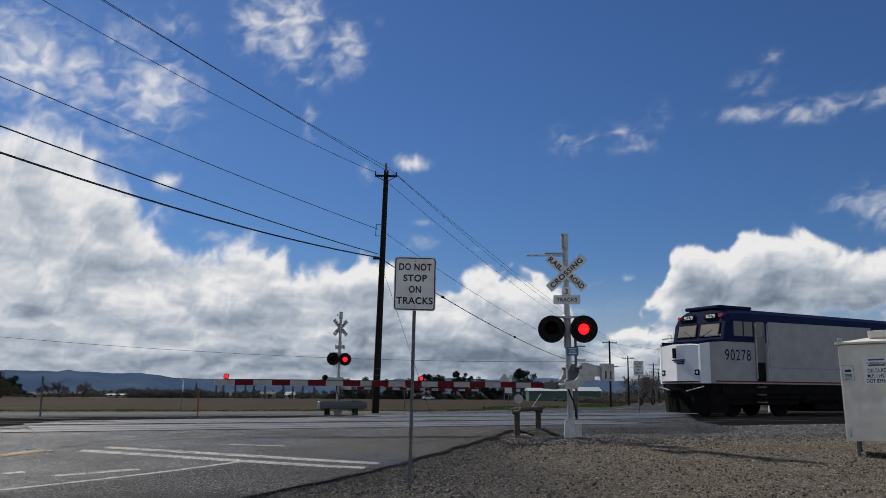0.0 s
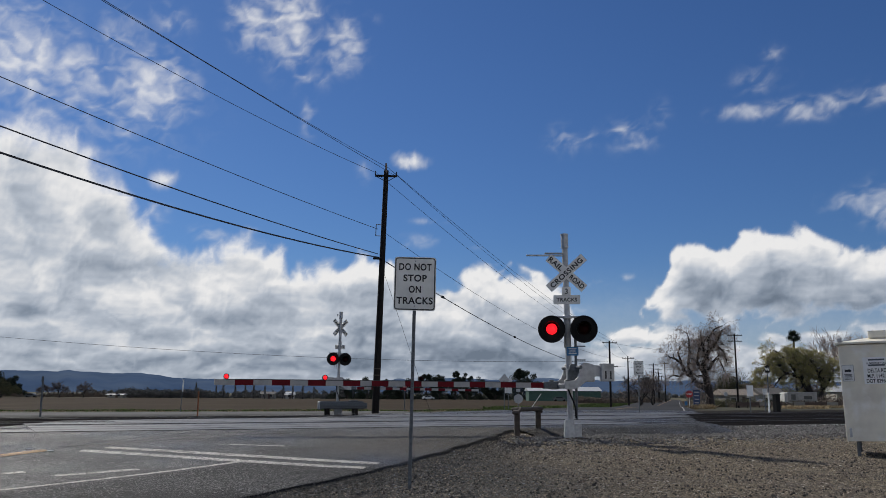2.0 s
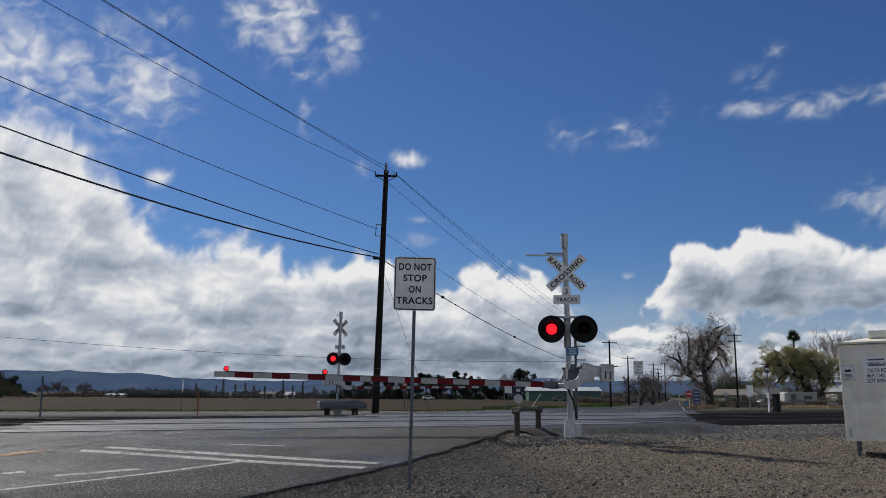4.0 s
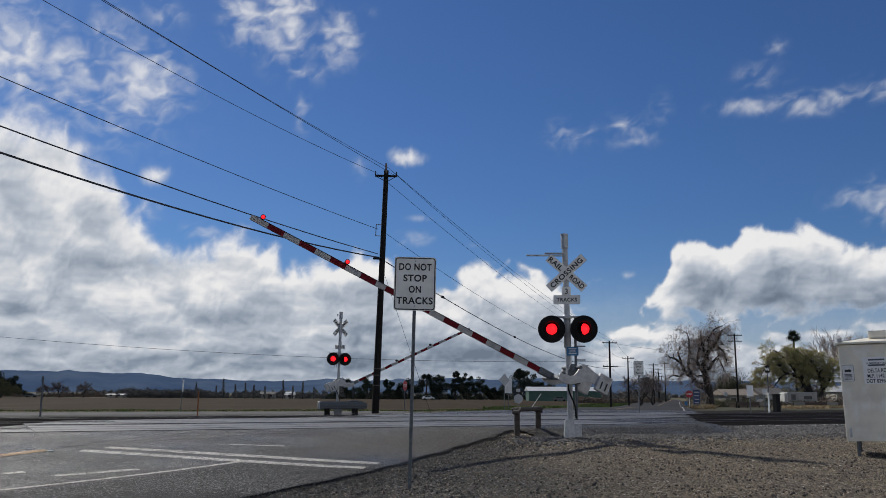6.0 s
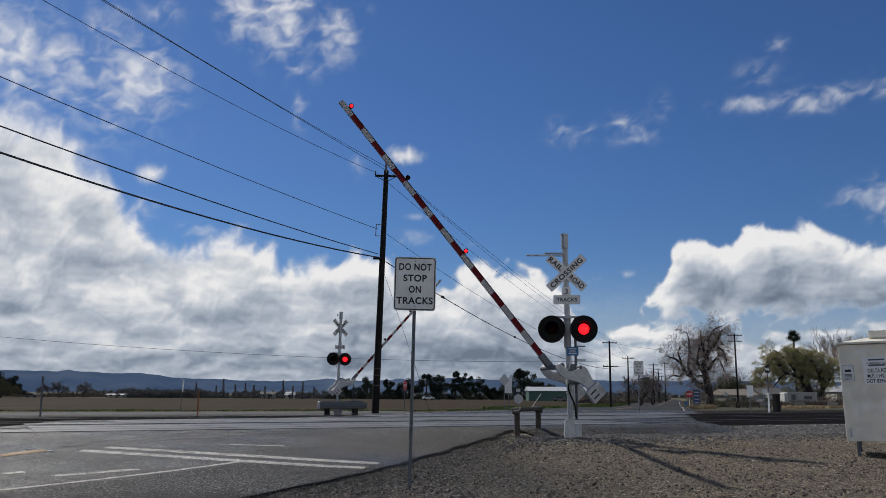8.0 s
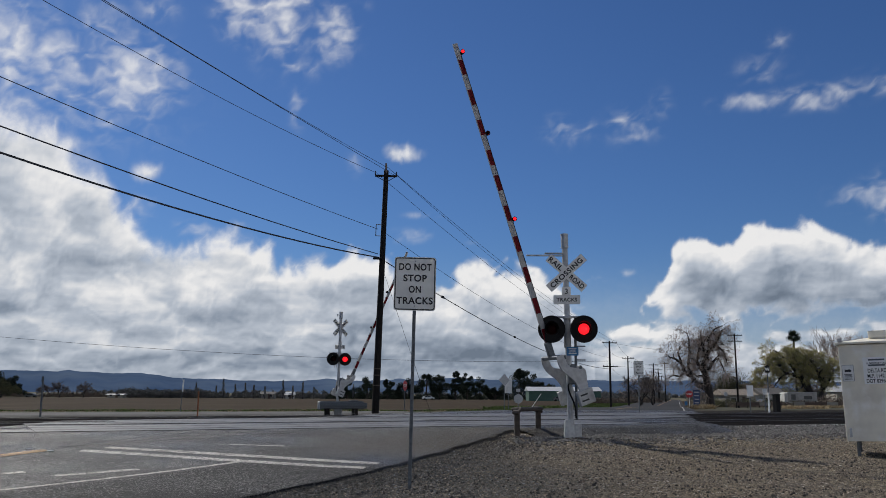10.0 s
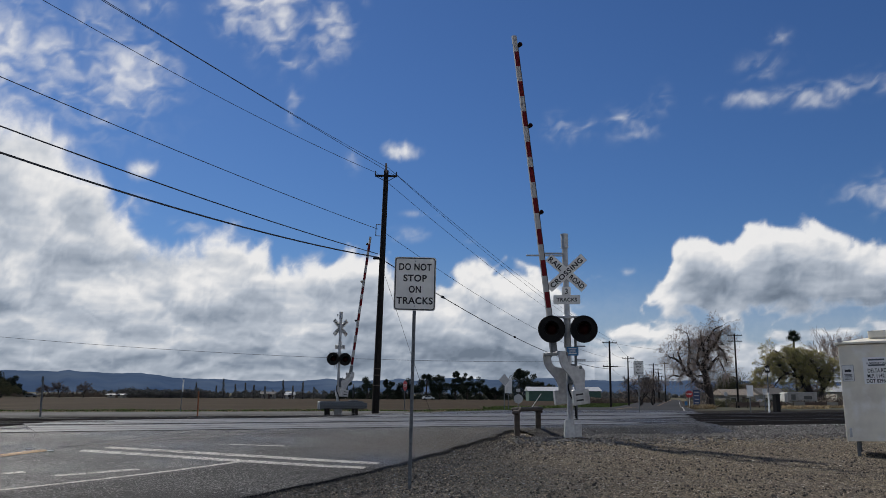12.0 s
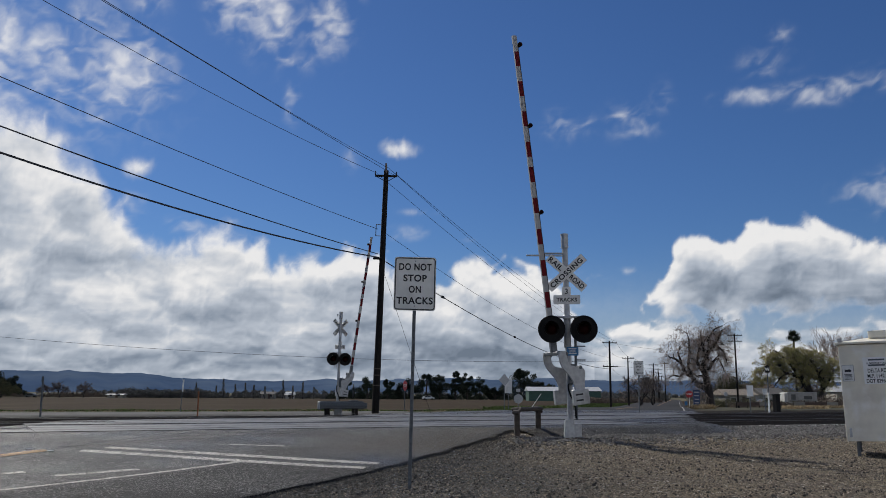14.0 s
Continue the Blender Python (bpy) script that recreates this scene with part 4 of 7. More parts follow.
def crossing_signal(x, y, z, face, gate_rz, arm_len, stripe0, lamp_at, label, bucks, lamp_dx, mast_h, piv, flip=1, behind=0.0, lamp_turn=0.0):
    t = thing("crossing_signal", pose(x, y, z), label, "crossing signal", "signals of the crossing")
    # mast and foot
    m = bmesh.new()
    cyl(0.075, (0, 0, 0.35), (-0.08 * flip, 0, mast_h - 0.35), seg=18, bm=m)
    part("mast", m, SILVER, t, smooth=False)
    cap = cyl(0.095, (-0.08 * flip, 0, mast_h - 0.36), (-0.085 * flip, 0, mast_h), seg=18)
    cyl(0.1, (-0.08 * flip, 0, mast_h - 0.36), (-0.08 * flip, 0, mast_h - 0.32), seg=18, bm=cap)
    cyl(0.1, (-0.085 * flip, 0, mast_h - 0.04), (-0.085 * flip, 0, mast_h + 0.01), seg=18, bm=cap)
    box(0.06, 0.02, 0.12, -0.08, -0.092, mast_h - 0.24, bm=cap)
    part("mast_cap", cap, GALV, t)
    base = bmesh.new()
    r = bmesh.ops.create_cone(base, cap_ends=True, segments=4, radius1=0.19, radius2=0.15, depth=0.44, matrix=Matrix.Translation((-0.04, 0, 0.24)) @ pose(0, 0, 0, 0, 0, 45))
    bmesh.ops.bevel(base, geom=list(base.edges), offset=0.015, segments=2, affect="EDGES")
    part("mast_foot", base, GALV, t)
    part("junction_box", box(0.17, 0.22, 0.33, 0.17, 0.02, 0.03, 0.012), GALV, t)
    part("foot_plate", box(1.0, 0.5, 0.09, -0.1, 0, -0.07, 0.01), RUST, t)
    sm = pose(-0.06 * flip, -0.1, 0, 0, 0, face)
    # crossbuck: two crossed blades
    bz = bucks["buck"]
    for sgn, words, yy in ((1, "CROSSING", 0.0), (-1, None, 0.012)):
        blade = part("crossbuck_blade", plate(round_rect(1.22, 0.229, 0.012), 0.005), SIGN_WHITE, t, m=pose(0, behind, 0) @ sm @ pose(0, yy, bz, 0, -42 * sgn, 0))
        part("backing", plate(round_rect(1.21, 0.22, 0.012), 0.004, m=Matrix.Translation((0, 0.005, 0))), SIGN_BACK, blade)
        if bucks["text"]:
            if words:
                lettering("CROSSING", 0.135, SIGN_BLACK, blade, pose(0, -0.002, 0), width=1.06, bold=0.03, spacing=1.1)
            else:
                lettering("RAIL", 0.135, SIGN_BLACK, blade, pose(-0.36, -0.002, 0), width=0.42, bold=0.03, spacing=1.1)
                lettering("ROAD", 0.135, SIGN_BLACK, blade, pose(0.35, -0.002, 0), width=0.44, bold=0.03, spacing=1.1)
    # count plate: inverted T
    cz = bucks["count"]
    pl = part("count_sign", plate(round_rect(0.68, 0.235, 0.03), 0.004), SIGN_WHITE, t, m=pose(0, behind, 0) @ sm @ pose(0, 0.01, cz))
    up = part("count_number_plate", plate(round_rect(0.225, 0.235, 0.03), 0.004), SIGN_WHITE, t, m=pose(0, behind, 0) @ sm @ pose(-0.01, 0.01, cz + 0.215))
    for o, w in ((pl, 0.66), (up, 0.21)):
        part("backing", plate(round_rect(w, 0.22, 0.03), 0.004, m=Matrix.Translation((0, 0.004, 0))), SIGN_BACK, o)
    if bucks["text"]:
        lettering("TRACKS", 0.1, SIGN_BLACK, pl, pose(0, -0.002, 0), width=0.52, bold=0.03, spacing=1.1)
        lettering("3", 0.14, SIGN_BLACK, up, pose(0, -0.002, 0.0), bold=0.02)
    # lamp pair on a cross arm
    lz = bucks["lamp"]
    hb = cyl(0.025, (-0.42, 0.05, 0.33), (0.42, 0.05, 0.33), seg=10)
    box(0.2, 0.16, 0.1, 0, 0.05, 0.27, 0.02, hb)
    for s in (-1, 1):
        cyl(0.02, (0.07 * s, 0.06, 0.3), (0.07 * s, 0.06, -0.45), seg=8, bm=hb)
        cyl(0.025, (0.4 * s, 0.05, 0.33), (0.4 * s, -0.14, 0.28), seg=8, bm=hb)
        cyl(0.03, (0.4 * s, -0.14, 0.3), (0.4 * s, -0.14, 0.1), seg=8, bm=hb)
    part("lamp_bracket", hb, GALV, t, m=pose(lamp_dx, 0, 0) @ sm @ pose(0, 0, lz))
    lenses = []
    for s in (-1, 1):
        unit = bmesh.new()
        # background disc with a rolled rim
        cyl(0.345, (0, 0.0, 0), (0, 0.012, 0), seg=40, bm=unit)
        bmesh.ops.create_cone(unit, cap_ends=False, segments=40, radius1=0.345, radius2=0.335, depth=0.04, matrix=pose(0, -0.018, 0, 90, 0, 0))
        # housing behind
        cyl(0.19, (0, 0.012, 0), (0, 0.16, 0), 0.15, seg=24, bm=unit)
        # hood: an open half tube, longer above
        n = 26
        for k in range(n):
            a0, a1 = radians(-50 + 280 * k / n), radians(-50 + 280 * (k + 1) / n)
            d0, d1 = [0.12 + 0.2 * max(0, math.sin(a)) for a in (a0, a1)]
            vs = [unit.verts.new((0.18 * math.cos(a), yy, 0.18 * math.sin(a))) for a, yy in ((a0, 0), (a1, 0), (a1, -d1), (a0, -d0))]
            unit.faces.new(vs)
        lamp = part("signal_lamp", unit, BLACK, t, "black round lamp with background disc and hood", m=pose(lamp_dx, 0, 0) @ sm @ pose(0.4 * s, -0.26, lz, 0, 0, lamp_turn))
        lens = bmesh.new()
        bmesh.ops.create_uvsphere(lens, u_segments=32, v_segments=16, radius=0.138)
        for f in lens.faces:
            f.material_index = 0 if f.calc_center_median().y < 0 else 1
        lenses.append(part("lens", lens, [LENS_ON, LENS_OFF], lamp, "round red signal lens", m=pose(0, 0.006, 0), smooth=True))
    # gate: plates, counterweights, arm, lamps, all turning on the mast
    px, py, pz = piv
    root_m = pose(px, py, pz, 0, 0, gate_rz)
    g = part("gate", side_plate(-0.44), SILVER, t, "silver cranked gate support with counterweights", m=root_m)
    part("support_plate", side_plate(0.44), SILVER, g)
    for yy in (-0.5, 0.5):
        cw = box(0.37, 0.12, 0.44, -0.72, yy, -0.34, 0.015)
        part("counterweight", cw, SILVER, g)
        for k in (-0.07, 0.07):
            part("slot", box(0.04, 0.01, 0.2, -0.72 + k, yy + (0.062 if yy > 0 else -0.062), -0.28), SIGN_BLACK, g)
    yoke = box(0.1, 0.9, 0.12, 0.4, 0, ARM_V - 0.08, 0.02)
    cyl(0.045, (0, -0.48, 0), (0, 0.48, 0), seg=14, bm=yoke)
    for yy in (-0.44, 0.44):
        box(0.1, 0.1, 0.04, 0.36, yy, ARM_V + 0.1, 0.008, yoke)
    box(0.42, 0.12, 0.17, 0.6, 0, ARM_V - 0.085, 0.015, yoke)
    part("arm_clamp", yoke, GALV_DARK, g)
    gate_arm(g, arm_len, stripe0, lamp_at)
    small = [gate_lamp(g, arm_len - d) for d in lamp_at]
    cab = bmesh.new()
    pts = [(U0 + 0.5, 0.03, ARM_V + 0.068), (arm_len - lamp_at[-1], 0.03, ARM_V + 0.068), (arm_len - lamp_at[0], 0.03, ARM_V + 0.064)]
    for a, b in zip(pts, pts[1:]):
        cyl(0.009, a, b, seg=5, bm=cab)
    part("lamp_cable", cab, WIRE, g)
    # drive box on the mast
    mech = box(0.32, 0.3, 0.4, px + 0.04, py, pz - 0.42, 0.04, seg=2)
    cyl(0.09, (px, py - 0.26, pz), (px, py + 0.26, pz), seg=20, bm=mech)
    part("gate_mechanism", mech, GALV_DARK, t)
    hose = bmesh.new()
    last = None
    for k in range(14):
        a = k / 13
        p = Vector((-0.1 * math.sin(a * 5.5) * (1 - a) - 0.02 + 0.14 * a, -0.12, pz - 0.3 - 0.95 * a))
        if last:
            cyl(0.022, last, p, seg=8, bm=hose)
        last = p
    part("conduit", hose, BLACK, t)
    return t, g, root_m, lenses, small


NEAR_PIVOT, FAR_PIVOT = (0.045, -0.02, 1.75), (0.2, 0.0, 1.89)
near_signal, near_gate, near_root, near_lens, near_small = crossing_signal(
    3.23, 22.2, 0.24, -6.0, 199.4, 8.77, 0.439, (0.25, 2.45, 4.75),
    "silver crossing signal with crossbuck, red flashers and striped gate", dict(buck=4.16, count=3.47, lamp=2.70, text=True), 0, 5.18, NEAR_PIVOT)
far_signal, far_gate, far_root, far_lens, far_small = crossing_signal(
    -5.65, 47.6, 0.16, 44.0, 21.1, 8.08, 0.439, (0.45, 2.6, 4.8),
    "silver crossing signal with crossbuck seen from across the tracks", dict(buck=4.7, count=3.65, lamp=2.98, text=True), -0.17, 5.55, FAR_PIVOT, flip=-1, behind=0.26, lamp_turn=-26.0)

# side arm and small sign plates on the near mast
bm = box(0.95, 0.05, 0.04, -0.6, -0.02, 4.6, 0.005)
box(0.5, 0.12, 0.03, -0.35, -0.02, 4.66, 0.005, bm)
part("side_arm", bm, GALV, near_signal, "thin galvanised side arm")
idp = part("blue_notice", plate(round_rect(0.3, 0.22, 0.015), 0.004), SIGN_BLUE, near_signal, "small blue notice plate", m=pose(0.06, -0.11, 2.16))
for k in range(3):
    part("bar", plate(round_rect(0.2 - 0.05 * (k == 1), 0.022, 0.004), 0.002), SIGN_WHITE, idp, m=pose(0, -0.003, 0.06 - 0.055 * k))
bm = cyl(0.035, (0.17, 0.1, 0.45), (0.17, 0.1, 3.05), seg=10)
for zz in (1.95, 2.3):
    cyl(0.015, (0.17, 0.1, zz), (0.42, 0.1, zz), seg=6, bm=bm)
part("conduit_pipe", bm, GALV_DARK, near_signal)


# ---- poles and wires ----
def utility_pole(x, y, z, h, lean=(0, 0), arms=(), rz=0, r=0.16, label="weathered dark timber utility pole"):
    t = thing("utility_pole", pose(x, y, z, lean[0], lean[1], rz), label, "utility pole", "poles along the road")
    part("shaft", cyl(r * 1.1, (0, 0, -0.5), (0, 0, h), r * 0.72, seg=14), POLE_WOOD, t)
    for az, w in arms:
        a = box(w, 0.1, 0.12, 0, -0.14, az - 0.06, 0.01)
        part("crossarm", a, POLE_WOOD, t)
        for k in (-0.46, -0.2, 0.2, 0.46):
            part("insulator", cyl(0.045, (k * w, -0.14, az + 0.06), (k * w, -0.14, az + 0.2), 0.03, seg=8), INSUL, t)
    return t


def sag_wire(a, b, sag, r, label="thin dark overhead wire", seg=26):
    bm = bmesh.new()
    a, b = Vector(a), Vector(b)
    ring = []
    d = (b - a).normalized()
    side = d.cross(Vector((0, 0, 1))).normalized()
    up = side.cross(d)
    for i in range(seg + 1):
        k = i / seg
        p = a.lerp(b, k) - Vector((0, 0, sag * 4 * k * (1 - k)))
        ring.append([bm.verts.new(p + r * (side * math.cos(q) + up * math.sin(q))) for q in (0, 2.094, 4.189)])
    for r0, r1 in zip(ring, ring[1:]):
        for q in range(3):
            bm.faces.new((r0[q], r0[(q + 1) % 3], r1[(q + 1) % 3], r1[q]))
    return tagged(part("overhead_wire", bm, WIRE), label, "cable", "overhead wires")


main_pole = utility_pole(-3.63, 48.0, 0.12, 13.7, (0, 1.6), (), 0, 0.19, "tall dark timber utility pole leaning slightly, with a small bracket crossarm")
bm = box(1.25, 0.1, 0.11, 0.02, -0.2, 13.28, 0.01)
for s in (-1, 1):
    cyl(0.03, (0.6 * s, -0.2, 13.38), (0.6 * s, -0.2, 13.6), seg=8, bm=bm)
    cyl(0.02, (0.55 * s, -0.2, 13.3), (0.05, -0.15, 13.0), seg=6, bm=bm)
part("crossarm", bm, POLE_WOOD, main_pole)
part("top_pin", cyl(0.07, (0, -0.1, 13.5), (-0.02, -0.1, 14.1), 0.05, seg=8), INSUL, main_pole)
bm = cyl(0.025, (-0.42, -0.1, 9.9), (-0.42, -0.1, 10.55), seg=6)
cyl(0.02, (-0.42, -0.1, 10.55), (0, -0.1, 10.55), seg=6, bm=bm)
cyl(0.02, (-0.42, -0.1, 9.9), (0, -0.1, 9.9), seg=6, bm=bm)
part("wire_bracket", bm, GALV_DARK, main_pole)
part("cable_clamp", box(0.5, 0.14, 0.12, -0.25, -0.15, 8.55, 0.02), BLACK, main_pole)
for zz in (1.6, 2.15, 2.5):
    part("band", cyl(0.205, (0, 0, zz), (0, 0, zz + 0.06), seg=14), RUST, main_pole)

utility_pole(-24.5, -3.5, 0, 17.2, (0, 0), ((16.3, 1.3),), 22, 0.19)
POLES = [(24.1, 126.0, 9.6, ((9.3, 2.2), (5.9, 2.2))), (36.0, 170.0, 9.6, ((9.2, 2.4),)), (50.5, 210.0, 9.7, ((9.3, 2.4), (7.6, 2.0))), (60.5, 246.0, 9.6, ((9.2, 2.2),)), (72.0, 292.0, 9.6, ((9.2, 2.2),)), (85.0, 340.0, 9.6, ((9.2, 2.2),))]
for x, y, h, arms in POLES:
    utility_pole(x, y, ground_z(x, y), h, (0, random.uniform(-0.5, 0.5)), arms, 10)
utility_pole(49.7, 148.0, ground_z(49.7, 148), 12.4, (0, -0.6), ((12.1, 2.6), (11.1, 2.4)), 8)
utility_pole(66.5, 262.0, ground_z(66, 262), 12.0, (0, 0), ((11.5, 2.4),), 8)
utility_pole(76.5, 320.0, ground_z(66, 262), 11.0, (0, 0), ((10.5, 2.4),), 8)

TOP, BACK = Vector((-3.3, 48.0, 0)), Vector((-24.5, -3.5, 0))
for dz0, dz1, ox, ox1, sag, r in ((14.0, 16.8, 0.05, 0.1, 0.7, 0.015), (13.5, 15.2, 0.55, 0.6, 0.1, 0.015), (13.62, 16.8, -0.42, -0.5, 1.4, 0.015),
                                  (10.4, 12.0, -0.35, -0.2, 0.6, 0.018), (9.0, 10.8, -0.35, 0.0, 0.8, 0.028), (8.8, 10.8, -0.3, 0.05, 1.5, 0.04)):
    sag_wire(TOP + Vector((ox, -0.1, dz0)), BACK + Vector((ox1, 0, dz1)), sag, r)
NEXT = Vector((24.1, 126.0, -0.6))
for dz0, dz1, ox, ox1, sag, r in ((14.1, 9.55, 0.05, 0.0, 0.9, 0.014), (13.68, 9.5, 0.55, 0.9, 0.75, 0.014), (13.62, 9.5, -0.42, -0.9, 0.9, 0.014), (10.4, 7.2, -0.2, -0.1, 1.2, 0.015), (8.6, 5.6, 0.1, -0.1, 1.3, 0.034)):
    wire = sag_wire(TOP + Vector((ox, 0.1, dz0)), NEXT + Vector((ox1, 0, dz1)), sag, r)
# the lowest cable carries a lashing loop and a splice case
for k, size in ((0.118, (0.5, 0.1, 0.16)), (0.15, (0.16, 0.07, 0.09)), (0.347, (0.3, 0.12, 0.16))):
    p = (TOP + Vector((0.1, 0.1, 8.6))).lerp(NEXT + Vector((-0.1, 0, 5.6)), k) - Vector((0, 0, 1.3 * 4 * k * (1 - k)))
    part("splice_case", box(*size, 0, 0, -size[2] / 2, 0.03), BLACK, wire, m=Matrix.Translation(p) @ pose(0, 0, 0, 0, 2, 70))
sag_wire(TOP + Vector((0, 0.1, 8.0)), (-0.6, 50.5, 0.1), 0.0, 0.011, "thin steel guy wire from pole to ground")
for a, b in zip(POLES, POLES[1:]):
    for ox, k in ((-1.0, 0.0), (1.0, 0.0), (0.0, -3.4)):
        sag_wire((a[0] + ox, a[1], ground_z(a[0], a[1]) + 9.4 + k), (b[0] + ox, b[1], ground_z(b[0], b[1]) + 9.4 + k), 0.7, 0.016, seg=10)
sag_wire((24.1, 126.0, 6.1), (-66.0, 100.0, 8.8), 1.4, 0.022, seg=30)
sag_wire((24.1, 126.0, 8.8), (49.7, 148.0, 9.4), 0.9, 0.016)
sag_wire((24.1, 126.0, 5.4), (120.0, 170.0, 6.2), 1.1, 0.018)


# ---- equipment cabinet ----
def equipment_cabinet():
    t = thing("equipment_cabinet", pose(8.9, 19.5, 0.10, 0, -1.6, -27), "grey aluminium signal equipment cabinet on short legs with notices", "equipment cabinet")
    part("body", box(1.75, 1.3, 2.1, 0.875, 0.65, 0.24, 0.015, seg=2), CABINET, t)
    lid = bmesh.new()
    box(1.87, 1.42, 0.05, 0.875, 0.65, 2.35, 0.008, lid)
    v = [lid.verts.new(p) for p in ((-0.02, -0.02, 2.4), (1.77, -0.02, 2.4), (1.77, 1.32, 2.4), (-0.02, 1.32, 2.4), (0.6, 0.4, 2.5), (1.15, 0.4, 2.5), (1.15, 0.9, 2.5), (0.6, 0.9, 2.5))]
    for f in ((0, 1, 5, 4), (1, 2, 6, 5), (2, 3, 7, 6), (3, 0, 4, 7), (4, 5, 6, 7)):
        lid.faces.new([v[k] for k in f])
    part("roof", lid, CABINET, t)
    part("vent_cap", box(0.55, 0.5, 0.17, 0.9, 0.5, 2.48, 0.01), CABINET, t)
    part("lifting_lug", box(0.1, 0.05, 0.1, 0.05, -0.02, 2.4, 0.01), SILVER, t)
    part("hasp", box(0.05, 0.04, 0.2, 0.1, -0.02, 0.33, 0.008), SILVER, t)
    for x in (0.22, 1.5):
        for y in (0.15, 1.15):
            part("leg", box(0.07, 0.07, 0.5, x, y, -0.25, 0.005), GALV_DARK, t)
    n1 = part("notice", plate(round_rect(0.24, 0.36, 0.012), 0.004), SIGN_WHITE, t, "small notice with a dark emblem", m=pose(0.16, -0.006, 1.72))
    part("border", ring_plate(0.235, 0.355, 0.012, 0.006, 0.003, Matrix.Translation((0, -0.002, 0))), SIGN_BLACK, n1)
    part("emblem", plate([(-0.07, -0.03), (-0.06, 0.03), (-0.02, 0.02), (0.03, 0.035), (0.07, 0.0), (0.05, -0.035), (0, -0.02)], 0.002), SIGN_BLACK, n1, m=pose(0, -0.003, 0.05))
    for k in range(5):
        part("bar", plate(round_rect(0.16 - 0.03 * (k % 2), 0.012, 0.002), 0.002), SIGN_BLACK, n1, m=pose(0, -0.003, -0.03 - 0.026 * k))
    n2 = part("location_label", plate(round_rect(0.54, 0.58, 0.012), 0.004), LABEL_WHITE, t, "white location label with black lettering", m=pose(0.74, -0.006, 1.76))
    for w, z in ((0.32, 0.235), (0.34, 0.115)):
        part("bar", plate(round_rect(w, 0.034, 0.003), 0.002), GALV_DARK, n2, m=pose(0.0, -0.003, z))
    lettering("IN EMERGENCY CALL", 0.045, SIGN_BLACK, n2, pose(0.0, -0.003, 0.158), width=0.4, bold=0.01)
    lettering("DELTA RD", 0.085, SIGN_BLACK, n2, pose(0.0, -0.003, 0.0), width=0.37, bold=0.02)
    lettering("M.P. 1142.7", 0.085, SIGN_BLACK, n2, pose(0.0, -0.003, -0.115), width=0.4, bold=0.02)
    lettering("DOT 029649", 0.085, SIGN_BLACK, n2, pose(0.0, -0.003, -0.225), width=0.45, bold=0.02)
    return t


equipment_cabinet()


# ---- steel guard frame by the mast, and the barrier round the far signal ----
def guard_frame():
    t = thing("guard_frame", pose(1.84, 21.7, 0.22), "low rusty steel guard frame beside the signal mast", "guard rail")
    for x, y, z in ((0.0, 0.0, 0.0), (0.66, 1.3, 0.06)):
        part("post", box(0.13, 0.15, 1.06 - z, x, y, -0.4 + z, 0.012), RUST, t)
    bm = box(1.75, 0.2, 0.1, 0, 0, 0, 0.03, m=pose(0.33, 0.65, 0.68, 0, 0, 63))
    part("cap_rail", bm, RUST, t)
    for x, y, k in ((-0.04, -0.1, -1), (0.7, 1.4, 1)):
        part("bent_end", box(0.3, 0.2, 0.09, 0, 0, 0, 0.03, m=pose(x - 0.05 * k, y, 0.66, 0, 0, 0) @ pose(0, 0, 0, 0, 25 * k, 63)), RUST, t)
    return t


guard_frame()


def barrier():
    t = thing("barrier", pose(-5.3, 46.2, 0.12, 0, 0, 12), "grey steel guard barrier around the far signal foot", "barrier")
    bm = box(2.45, 0.12, 0.3, 0.08, -0.6, 0.42, 0.03)
    box(2.45, 0.05, 0.08, 0.08, -0.68, 0.53, 0.02, bm)
    part("front_rail", bm, GALV_DARK, t)
    part("end_cap", box(0.1, 0.2, 0.36, -1.17, -0.62, 0.39, 0.03), SILVER, t, "pale rounded rail end")
    part("back_rail", box(2.45, 0.12, 0.42, 0.08, 0.8, 0.35, 0.03), GALV_DARK, t)
    part("end_rail", box(0.12, 1.4, 0.42, -1.1, 0.1, 0.35, 0.03), GALV_DARK, t)
    for x in (-0.7, 0.75):
        for y in (-0.5, 0.7):
            part("post", box(0.18, 0.2, 0.75, x, y, -0.3, 0.01), POLE_WOOD, t)
    part("top_plate", box(0.5, 0.3, 0.06, 0.6, -0.5, 0.77, 0.01), GALV_DARK, t)
    return t


barrier()


# ---- small signs and posts about the crossing ----
def post_sign(x, y, h, label, shape="rect", size=(0.5, 0.6), material=None, rz=0, back=False, post=None, center=None, category="sign", lean=0):
    t = thing("sign_post", pose(x, y, ground_z(x, y), 0, lean, rz), label, category)
    part("post", box(0.055, 0.055, h + 0.3, 0, 0, -0.3, 0.005), post or GALV_DARK, t)
    w, hh = size
    zc = h - hh / 2 if center is None else center
    if shape == "rect":
        out = round_rect(w, hh, 0.03)
    elif shape == "octagon":
        out = polygon(8, w / 2 / math.cos(math.pi / 8), math.pi / 8)
    elif shape == "diamond":
        out = polygon(4, w / 2)
    else:
        out = polygon(24, w / 2)
    p = part("panel", plate(out, 0.004), SIGN_BACK if back else (material or SIGN_WHITE), t, m=pose(0, -0.035, zc))
    if shape == "octagon" and not back:
        lettering("STOP", hh * 0.3, SIGN_WHITE, p, pose(0, -0.002, 0), width=w * 0.72, bold=0.02)
    return t, p


